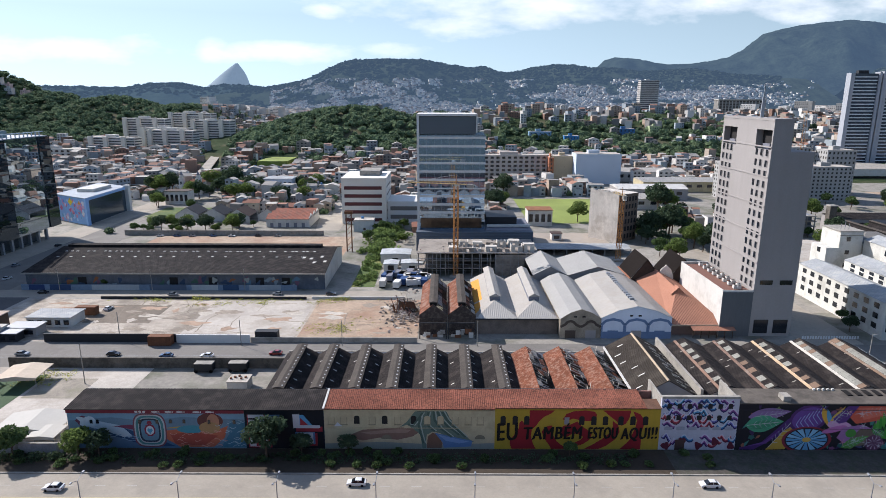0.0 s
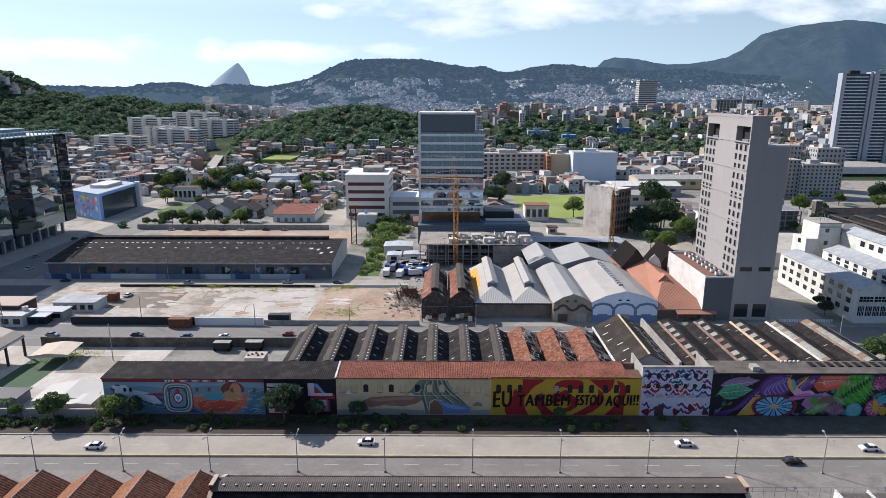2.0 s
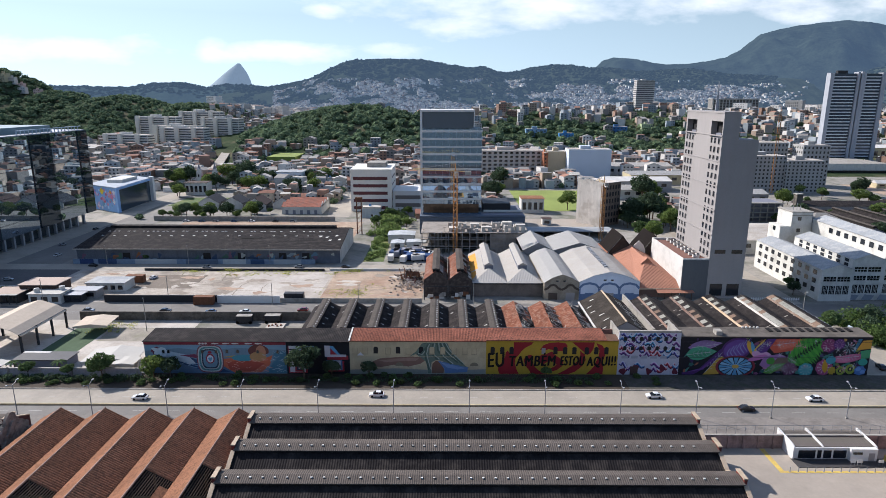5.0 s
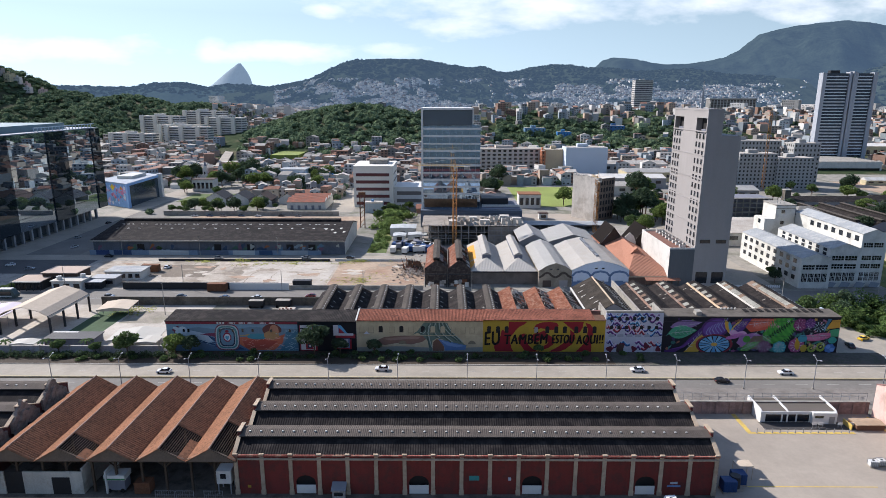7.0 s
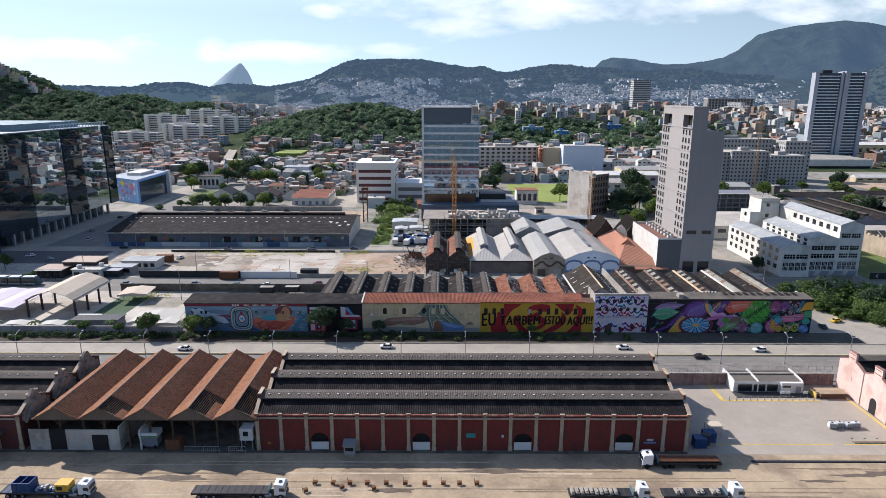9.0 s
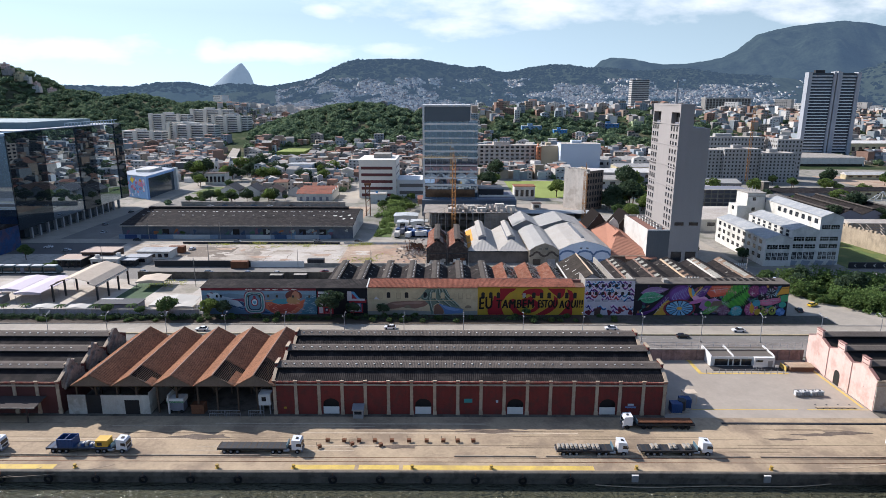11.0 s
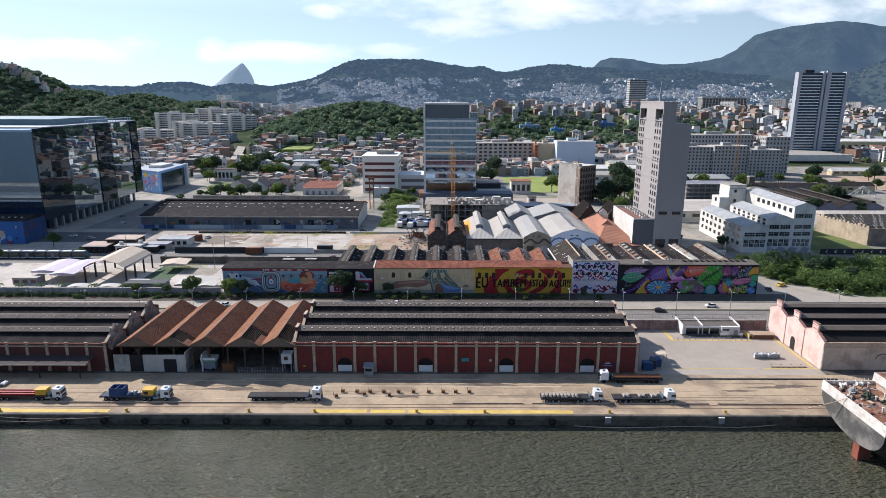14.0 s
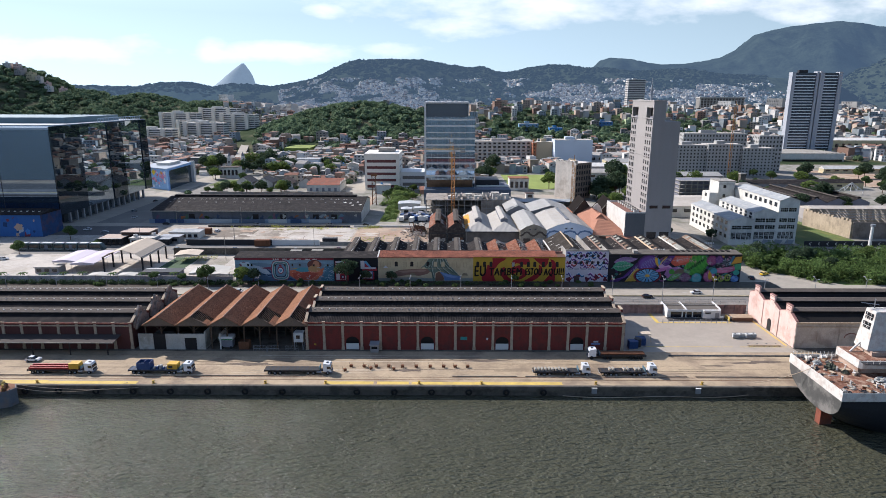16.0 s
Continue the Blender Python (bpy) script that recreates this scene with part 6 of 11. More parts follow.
part("roof_edge", M().ext_x([(-0.45, HB + 0.16), (6.9, HB + 0.97), (6.9, HB + 1.15), (-0.45, HB + 0.34)], -0.2, 0.2), WHITE, B_)
part("rear_wall", M().box(0, WB, 6.5, 6.9, 0, HB + 0.72), PINK_DARK, B_)
xs = [1.5, 4.1, 6.8, 10.0, 12.6, 15.3, 18.6, 21.4, 24.2, 27.2, 29.9, 32.4]
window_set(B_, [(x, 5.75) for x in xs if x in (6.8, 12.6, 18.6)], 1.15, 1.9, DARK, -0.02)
window_set(B_, [(x, 5.75) for x in xs if x not in (6.8, 12.6, 18.6)], 1.15, 1.9, CREAM, -0.05, "blind_window", frame_=mat("cream_trim", "8f866c", 0.9))
for x in (4.1, 12.9, 32.4):
    part("arch_head", M().ext_y([(x + 1.1 * math.cos(math.pi * i / 8), 2.3 + 1.0 * math.sin(math.pi * i / 8)) for i in range(9)], -0.03, -0.004), mat("grey_cream", "77705c", 0.9), B_)
bs = [("8a8f86", [(0, 0), (WB, 0), (WB, 1.4), (24, 1.0), (12, 1.6), (0, 1.2)]), ("86695a", [(5.5, 3.3), (7.9, 4.4), (11.9, 4.7), (16.0, 5.0), (18.4, 4.8), (19.6, 3.8), (18.4, 2.9), (15.2, 2.1), (11.5, 2.6), (7.9, 1.9), (6.3, 2.3)]), ("9d8272", [(7.5, 3.8), (11.9, 4.3), (16.0, 4.6), (18.0, 4.4), (17.2, 3.7), (13.6, 3.7), (9.5, 3.3)]), ("67796c", [(15.6, 5.0), (17.2, 6.3), (18.6, 8.3), (19.4, 9.0), (22.5, 9.2), (24.5, 9.1), (25.5, 8.5), (26.1, 7.1), (27.3, 5.6), (28.7, 3.8), (30.2, 2.3), (31.2, 1.7), (29.8, 1.7), (26.5, 2.1), (24.1, 3.7), (22.5, 4.0), (21.3, 3.3), (21.1, 0.2), (20.4, 0.2), (20.0, 3.3), (18.6, 4.6), (17.2, 5.6)]), ("7a5c4a", [(21.3, 0.2), (21.5, 2.9), (22.5, 3.8), (23.7, 3.3), (24.6, 1.3), (24.4, 0.2)]), ("5f7fa8", [(22.9, 3.8), (24.1, 3.5), (27.3, 2.7), (30.8, 1.9), (30.6, 0.6), (27.3, 0.4), (24.9, 0.3), (24.5, 1.7)]), ("7d9cc4", [(23.7, 3.3), (26.9, 2.5), (30.2, 1.7), (28.1, 1.3), (25.3, 1.9)]), ("c9cdd0", [(2.0, 5.2), (2.8, 6.1), (3.8, 5.2)]), ("4a3a36", [(19.0, 9.1), (22.6, 9.1), (22.4, 8.7), (19.4, 8.6)])]
for k, fold in enumerate(([(23.5, 8.7), (24.1, 7.1), (25.7, 5.2), (28.1, 3.3)], [(22.7, 8.7), (22.9, 6.7), (24.1, 4.8), (26.5, 2.8)], [(21.7, 8.5), (21.3, 6.7), (21.7, 5.2), (22.9, 4.1)], [(20.4, 8.3), (19.4, 6.7), (18.4, 5.4), (17.4, 5.7)], [(24.5, 8.6), (25.5, 6.7), (27.1, 5.0), (29.4, 2.8)], [(20.0, 7.5), (19.6, 5.6), (20.0, 3.7), (20.6, 1.3)])):
    bs += [("4f6357", q) for q in strip(fold, 0.42)] + [("a3b0a3", q) for q in strip([(x + 0.45, z + 0.1) for x, z in fold], 0.22)]
paintwork("mural", 0, keep(bs, 0.02, WB - 0.02, 0.02, HB - 0.05), B_, "faded mural of plain green, blue and brown shapes")

C_ = thing("yellow_mural_hall", (XC, Y0, 0), "yellow and red painted hall with black lettering under a tiled roof", "warehouse", "mural halls")
WC = XD - XC
HC = 9.5
part("front_wall", M().box(0, WC, 0, 0.5, 0, HC), paint("b0932f"), C_)
part("string_course", M().box(0, WC, -0.12, -0.003, HC - 0.45, HC - 0.25), paint("b0932f"), C_)
part("roof", M().ext_x([(-0.4, HC), (-0.4, HC + 0.15), (6.9, HC + 0.75), (6.9, HC + 0.6)], 0, WC - 3.0).tiles((-0.4, HC + 0.154), (6.9, HC + 0.754), 0, WC - 3.0, 0.4, 0.07, "x", 12, 6), TILE_X, C_, "weathered red clay tile roof")
part("roof_stub", M().ext_x([(-0.4, HC), (-0.4, HC + 0.12), (3.2, HC + 0.5), (3.2, HC + 0.35)], WC - 3.0, WC), mat("broken_tiles", "5e4436", 0.95, var=0.4, big=0.5, fine=3), C_, "broken edge of the tile roof")
part("rear_wall", M().box(0, WC, 6.5, 6.9, 0, HC + 0.57), PINK_DARK, C_)
part("gutter", M().box(-WB, WC - 2.5, 6.92, 7.2, HC + 0.4, HC + 0.8), STEEL_DARK, C_)
RED_ = "8f1f28"
cs = [(RED_, [(7.1, 9.1), (12.4, 9.1), (11.7, 8.3), (10.2, 7.5), (9.2, 6.5), (8.6, 5.5), (7.7, 4.5), (7.6, 2.9), (8.1, 1.2), (8.7, 0.1), (3.6, 0.1), (3.2, 1.2), (3.3, 2.4), (4.0, 3.1), (4.4, 4.1), (5.0, 4.9), (5.1, 6.1), (5.6, 6.7), (6.3, 5.7), (7.2, 7.1)]),
      (RED_, [(11.9, 5.5), (11.3, 5.5), (10.4, 5.1), (9.8, 4.1), (10.2, 2.7), (11.3, 1.2), (11.9, 0.1), (15.6, 0.1), (14.0, 1.0), (12.9, 2.0), (12.3, 3.1), (12.1, 4.3)]),
      (RED_, [(14.0, 6.9), (14.8, 8.2), (16.3, 8.8), (18.7, 9.0), (20.6, 8.7), (21.1, 8.0), (20.9, 7.1), (19.6, 6.5), (17.9, 6.7), (16.2, 7.1), (15.2, 6.7)]),
      (RED_, [(15.6, 5.7), (17.1, 6.5), (17.9, 5.5), (19.4, 4.5), (20.2, 3.5), (19.8, 2.2), (18.5, 1.2), (16.7, 0.6), (14.6, 1.3), (16.7, 1.6), (17.9, 2.2), (18.5, 2.9), (17.1, 3.7), (16.0, 3.5), (14.8, 2.7), (13.8, 3.5), (13.7, 4.9), (14.4, 5.5)]),
      (RED_, [(22.1, 9.1), (28.1, 9.1), (27.8, 7.1), (27.1, 5.9), (26.2, 5.5), (25.2, 6.5), (24.0, 7.5), (23.0, 8.4)]),
      (RED_, [(24.4, 6.7), (25.6, 5.7), (26.0, 4.1), (25.2, 2.4), (23.3, 0.8), (21.7, 0.1), (18.7, 0.1), (20.6, 1.2), (22.5, 2.5), (24.0, 3.9), (24.5, 5.3)]),
      (RED_, [(28.5, 8.8), (30.0, 8.2), (30.8, 7.1), (31.0, 5.7), (30.4, 3.5), (30.6, 2.0), (30.6, 0.1), (26.2, 0.1), (27.3, 1.2), (28.3, 2.4), (28.7, 3.7), (29.2, 5.1), (29.4, 6.7)])]
paintwork("mural", 0, keep(cs, 0.02, WC - 0.02, 0.02, HC - 0.02), C_, "broad red swirls painted on yellow")
cw = [1.7, 4.2, 6.6, 18.0, 20.5, 22.9, 26.1, 28.6, 31.2]
window_set(C_, [(x, 5.7) for x in cw], 1.1, 2.0, DARK, -0.07)
part("blind_window", M().box(11.4, 12.7, -0.06, -0.02, 5.7, 7.4), paint("a98f33"), C_)
part("shutter", M().box(14.4, 15.4, -0.08, -0.03, 5.8, 7.4), STEEL, C_, "grey closed shutter")
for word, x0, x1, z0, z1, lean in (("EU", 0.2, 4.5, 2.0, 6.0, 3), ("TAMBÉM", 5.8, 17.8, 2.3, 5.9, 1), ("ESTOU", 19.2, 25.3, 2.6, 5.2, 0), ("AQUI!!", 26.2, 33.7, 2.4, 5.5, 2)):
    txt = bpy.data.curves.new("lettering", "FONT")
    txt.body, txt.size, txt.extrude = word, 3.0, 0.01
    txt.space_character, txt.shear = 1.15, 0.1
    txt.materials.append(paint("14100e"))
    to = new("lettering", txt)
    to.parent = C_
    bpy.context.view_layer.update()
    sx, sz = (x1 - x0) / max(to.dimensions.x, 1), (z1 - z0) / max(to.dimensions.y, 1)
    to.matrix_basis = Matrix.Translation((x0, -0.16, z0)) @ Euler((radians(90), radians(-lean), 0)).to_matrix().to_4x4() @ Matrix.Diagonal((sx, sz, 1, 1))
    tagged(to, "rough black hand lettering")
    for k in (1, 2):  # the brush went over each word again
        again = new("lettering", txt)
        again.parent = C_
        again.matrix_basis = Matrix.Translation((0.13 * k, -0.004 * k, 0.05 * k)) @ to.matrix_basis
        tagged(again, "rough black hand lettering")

# hall D and E: taller flat fronted halls
HD, KD = 11.7, 1.17
D_ = thing("white_mural_hall", (XD, Y0, 0), "white hall front with red and blue ribbon mural", "warehouse", "mural halls")
WD = 16.0
part("front_wall", M().box(0, WD, 0, 0.6, 0, HD), paint("b5b6c2"), D_)
part("parapet", M().box(0, WD, -0.05, 0.65, HD, HD + 0.5), CONCRETE, D_)
part("side_wall", M().box(WD - 0.4, WD, 0.6, 9, 0, HD), CONCRETE, D_)
part("side_wall", M().box(0, 0.4, 0.6, 9, 0, HD), CONCRETE, D_)
rr = random.Random(17)
ds = [("b5b6c2", rect(0.1, WD - 0.1, 0.1, HD - 0.1))]
RIB = (("203a66", "3f78ab", "b9cbda"), ("5a2033", "a33f4c", "d6aab0"), ("33265c", "7d4a86", "c9b4cf"), ("1d2c48", "4f93bd", "c6d6df"), ("241c4a", "5a5aa0", "c3c6dc"))
for row, z in enumerate((10.9, 9.7, 8.3, 7.0, 5.7, 2.6, 1.3)):
    for k in range(8):
        if rr.random() < (0.1 if row < 5 else 0.3):
            continue
        x, bend, tone = 0.3 + k * 2.0 + rr.uniform(-0.5, 0.5), rr.choice((-1, 1)) * rr.uniform(0.35, 0.9), RIB[rr.randrange(5)]
        turns = rr.choice((0.6, 0.75, 0.9))
        path = [(x + 0.3 * i, z + bend * math.sin(i * turns)) for i in range(9)]
        for c, w, dz in ((tone[0], 0.8, 0.0), (tone[1], 0.55, 0.2), (tone[2], 0.3, 0.38), ("c3c5d0", 0.16, 0.5)):
            ds += [(c, q) for q in strip([(px, pz + dz) for px, pz in path], w)]
for k in range(5):
    ds.append(("5e2130", oval(1.5 + k * 3.4, 1.0 + (k % 2), 0.7, 0.9, 20, wob=0.2, seed=k, lobes=3)))
paintwork("mural", 0, keep(ds, 0.05, WD - 0.05, 0.05, HD - 0.05), D_, "mural of red and blue ribbons on white")
window_set(D_, [(1.6 + k * 2.1, 9.5) for k in range(7)] + [(1.6 + k * 2.1, 6.9) for k in range(7)], 0.9, 1.1, DARK, -0.12)
window_set(D_, [(1.8 + k * 2.5, 4.6) for k in range(6)], 1.7, 0.8, mat("pale_blind", "8f929c", 0.8), -0.12, "blind")
part("door", M().box(3.4, 5.4, -0.15, -0.1, 0, 2.4), paint("4c3a36"), D_)

E_ = thing("leaf_mural_hall", (XD + WD, Y0, 0), "hall with a mural of big tropical leaves and flowers", "warehouse", "mural halls")
WE = 49.4
HE = 10.6
part("front_wall", M().box(0, WE, 0, 0.6, 0, HE), paint("1c1a22"), E_)
part("end_wall", M().box(WE - 0.5, WE, 0.6, 9.5, 0, HE - 0.3).box(WE - 0.5, WE, 9.5, 38, 0, 7.2), paint("a9b3b8"), E_, "pale painted end wall")
part("roof", M().ext_x([(-0.2, HE), (-0.2, HE + 0.2), (6.0, HE + 0.45), (6.0, HE + 0.25)], 0, WE), mat("stained_slab_roof", "5c554d", 0.95, var=0.3, big=0.2, fine=1.2, stain="3a3631", stain_amount=0.6, stain_scale=0.25), E_, "stained grey slab roof")
# openings are flat black boxes, the shade in them painted
for k in range(11):
    part("roof_opening", M().box(24 + k * 2.1, 25.1 + k * 2.1, 3.0, 5.4, HE + 0.3, HE + 0.52), ROOF_BLACK, E_, "dark flat box for the shade in a roof opening")
for k in range(5):
    part("roof_cowl", M().box(18 + k * 1.0, 18.4 + k * 1.0, 5.2, 5.6, HE + 0.35, HE + 0.8), WHITE, E_, "small pale roof cowl")
part("roof_hatch", M().box(9.2, 10.8, 0.6, 2.6, HE + 0.2, HE + 1.3), CONCRETE, E_)
part("rear_wall", M().box(0, WE, 5.7, 6.0, 0, HE + 0.24), CONCRETE_DARK, E_)
part("gutter_roof", M().box(0, WE - 0.6, 6.01, 9.6, 7.2, 7.5), ROOF_DARK, E_)
es = []
rr = random.Random(33)
for k in range(120):  # small leaves, dots and stems fill the black ground
    x, z = rr.uniform(0.5, WE - 1), rr.uniform(0.3, 9.0)
    c = rr.choice(("3d2a52", "5a3a6c", "7a4a70", "2f5f5c", "3f7a70", "8a5a46", "6a7f4a", "9c6a86", "4a4a6c", "b08a4a"))
    if k % 3 == 0:
        es.append((c, oval(x, z, rr.uniform(0.25, 0.7), rr.uniform(0.2, 0.6), wob=0.2, lobes=5, seed=k)))
    else:
        es.append((c, leaf(x, z, rr.uniform(1.2, 3.2), rr.uniform(0.2, 0.6), rr.uniform(0, 360))))
es += [("8a6f9c", leaf(2, 6.9, 9, 1.4, 8)), ("4c9c78", leaf(1.6, 5.2, 8, 1.9, 6)), ("3f8a66", leaf(2.5, 5.0, 6.5, 0.9, 8)), ("4a2a66", [(1, 0.6), (5, 1.2), (10.5, 6.6), (12.2, 6.8), (13.0, 5.6), (8, 2.4), (4, 0.1), (1, 0.1)]), ("5f3a80", [(2, 0.7), (6, 1.8), (11, 6.0), (6.5, 1.4)]),
      ("b8963a", [(6.5, 0.1), (10.5, 0.2), (12.0, 2.2), (13.6, 5.6), (12.0, 5.6), (9.5, 3.8)]), ("4d2c63", oval(14.6, 6.6, 4.0, 2.9, 15)), ("66438a", oval(14.6, 6.6, 3.4, 2.3, 15))]
for k in range(-3, 4):
    es += [("9fb0d8", s) for s in strip([(14.6 + k * 0.8, 6.6 + k * 0.4), (14.6 + k * 0.8 + 0.8, 6.6 + k * 0.4 + 1.5)], 0.12)] + [("9fb0d8", s) for s in strip([(14.6 + k * 0.8, 6.6 + k * 0.4), (14.6 + k * 0.8 + 1.2, 6.6 + k * 0.4 - 1.4)], 0.12)]
es += [("7e2c38", oval(14.8, 2.2, 5.2, 2.8)), ("23202a", oval(14.8, 2.2, 4.6, 2.5))]
for k in range(16):
    a = math.tau * k / 16
    es.append(("7fb0cc" if k % 2 else "5a94bb", [(14.8, 2.2), (14.8 + 4.3 * math.cos(a - 0.15), 2.2 + 2.3 * math.sin(a - 0.15)), (14.8 + 4.3 * math.cos(a + 0.15), 2.2 + 2.3 * math.sin(a + 0.15))]))
es += [("c8a04c", oval(14.8, 2.2, 0.9, 0.5)), ("d0a23c", leaf(17.2, 8.8, 5.0, 0.8, -62)), ("5b98b8", leaf(18.2, 8.6, 4.6, 0.5, -70)), ("d2b04a", leaf(19.0, 5.8, 4.4, 0.4, 50)), ("c99ac0", oval(21.2, 5.2, 2.6, 1.0, -8)), ("b76fa8", oval(20.3, 4.4, 2.6, 0.6, 14)),
       ("c25a44", [(22.4, 9.2), (33, 9.2), (31.8, 6.8), (27.5, 6.0), (24.5, 5.6), (23.2, 6.8)]), ("d0705a", [(24.4, 8.8), (31.2, 9.0), (30.0, 7.4), (26.0, 6.4)]), ("57367a", [(19.6, 6.6), (22.4, 9.2), (24.6, 9.2), (22.4, 5.9), (21.0, 5.6)]),
       ("9a6fa0", [(22, 4.8), (26, 5.4), (28.8, 4.2), (28, 1.4), (23.5, 1.0), (21, 2.6)]), ("6d5f52", [(25.5, 4.4), (28.5, 4.6), (29.6, 1.4), (24.6, 0.8), (23.6, 2.2)]), ("4c8a3a", oval(23.8, 3.6, 1.1, 0.9)), ("5a9444", leaf(22.2, 0.6, 6.0, 1.0, 24))]
for k in range(13):  # big split leaf
    for s in (-1, 1):
        bx, bz = 28.6 + k * 0.62, 3.4 + k * 0.42
        es.append(("3f8a34" if (k + s) % 2 else "4f9c3c", leaf(bx, bz, (4.6 - abs(k - 6) * 0.35), 0.42, 32 + s * (62 + k * 2))))
es += [("2f6a2a", s) for s in strip([(28.6, 3.4), (37, 9.0)], 0.22)]
for cx, cz, r, c1, c2 in ((28.9, 1.6, 1.9, "5f3a55", "c7b2c4"), (33.2, 1.4, 1.9, "3f98a0", "cfe0dd"), (37.9, 2.0, 2.2, "9c4f78", "d8c2cf"), (38.2, 7.6, 1.9, "7a3560", "c78aa8"), (43.6, 7.0, 2.0, "20242e", "b7d0d8"), (41.0, 7.9, 1.5, "57306a", "c08ac0")):
    es.append((c1, oval(cx, cz, r, r * 0.9, wob=0.06, lobes=8)))
    for k in range(10):
        a = math.tau * k / 10
        es.append((c2, [(cx + 0.2 * math.cos(a), cz + 0.2 * math.sin(a)), (cx + r * 0.8 * math.cos(a - 0.07), cz + r * 0.72 * math.sin(a - 0.07)), (cx + r * 0.8 * math.cos(a + 0.07), cz + r * 0.72 * math.sin(a + 0.07))]))
es += [("b8688a", oval(44.0, 4.3, 3.6, 1.0, 10)), ("c77a96", oval(42.2, 4.2, 2.2, 0.7, -6)), ("c79a2e", leaf(38.4, 0.6, 3.6, 0.8, 100)), ("4c97a6", oval(39.4, 3.9, 1.3, 1.0)), ("8a9c3f", oval(42.3, 1.2, 1.2, 1.1)), ("8a9c3f", oval(44.8, 1.6, 1.3, 1.3)), ("20242e", oval(42.3, 1.2, 0.6, 0.55)), ("20242e", oval(44.8, 1.6, 0.65, 0.6)), ("c7c05a", oval(42.3, 1.2, 0.3, 0.3)), ("c7c05a", oval(44.8, 1.6, 0.3, 0.3)),
       ("b59a34", oval(40.0, 1.2, 1.0, 1.0, wob=0.15, lobes=9)), ("4f78b0", oval(47.4, 1.2, 1.5, 1.2, wob=0.1, lobes=7)), ("6f9ad0", oval(46.9, 1.6, 0.7, 0.5)), ("6f9ad0", oval(48.1, 0.9, 0.7, 0.5)), ("c8963a", [(45.6, 6.4), (49.3, 6.8), (49.3, 9.0), (47, 8.8)]), ("4c9c6c", [(47.2, 4.2), (49.3, 4.4), (49.3, 6.6), (46.8, 6.2)]), ("3f6f86", [(45.2, 5.6), (46.8, 9.2), (45.8, 9.2), (44.8, 6.4)]), ("3f9c8c", oval(47.8, 3.4, 1.2, 0.9))]
for x, z, l, an in ((2, 5.2, 7, 6), (3, 6.9, 7, 8), (7, 0.6, 6.5, 52), (24, 7.6, 6, 8), (22.6, 0.8, 5, 24), (41, 4.3, 5.5, 6), (28, 4.6, 3, -30), (19.4, 5.4, 4, 50)):
    ca, sa = math.cos(radians(an)), math.sin(radians(an))  # pale veins and outlines
    es += [("b9bcc0", q) for q in strip([(x, z), (x + l * ca, z + l * sa)], 0.09)]
    for j in range(5):
        t_ = 0.2 + 0.15 * j
        for sg in (-1, 1):
            es += [("a9b0b8", q) for q in strip([(x + l * t_ * ca, z + l * t_ * sa), (x + l * (t_ + 0.09) * ca - sg * 0.75 * sa, z + l * (t_ + 0.09) * sa + sg * 0.75 * ca)], 0.07)]
for k in range(26):
    x, z = rr.uniform(22, WE - 1.5), rr.uniform(0.5, 8.6)
    r = rr.uniform(0.4, 0.9)
    for j in range(5):
        a_ = math.tau * j / 5 + k
        es += [("c3c8c8" if k % 2 else "c98a9c", q) for q in strip([(x, z), (x + r * math.cos(a_), z + r * math.sin(a_))], 0.08)]
paintwork("mural", 0, keep(taller(es, 1.1), 0.05, WE - 0.05, 0.05, HE - 0.35), E_, "mural of purple, green and orange tropical plants on black")
part("pipe_line", M().box(0, WE, -0.3, -0.28, 5.0, 5.08).box(0, WE, -0.3, -0.28, HE - 1.3, HE - 1.22), STEEL_DARK, E_)


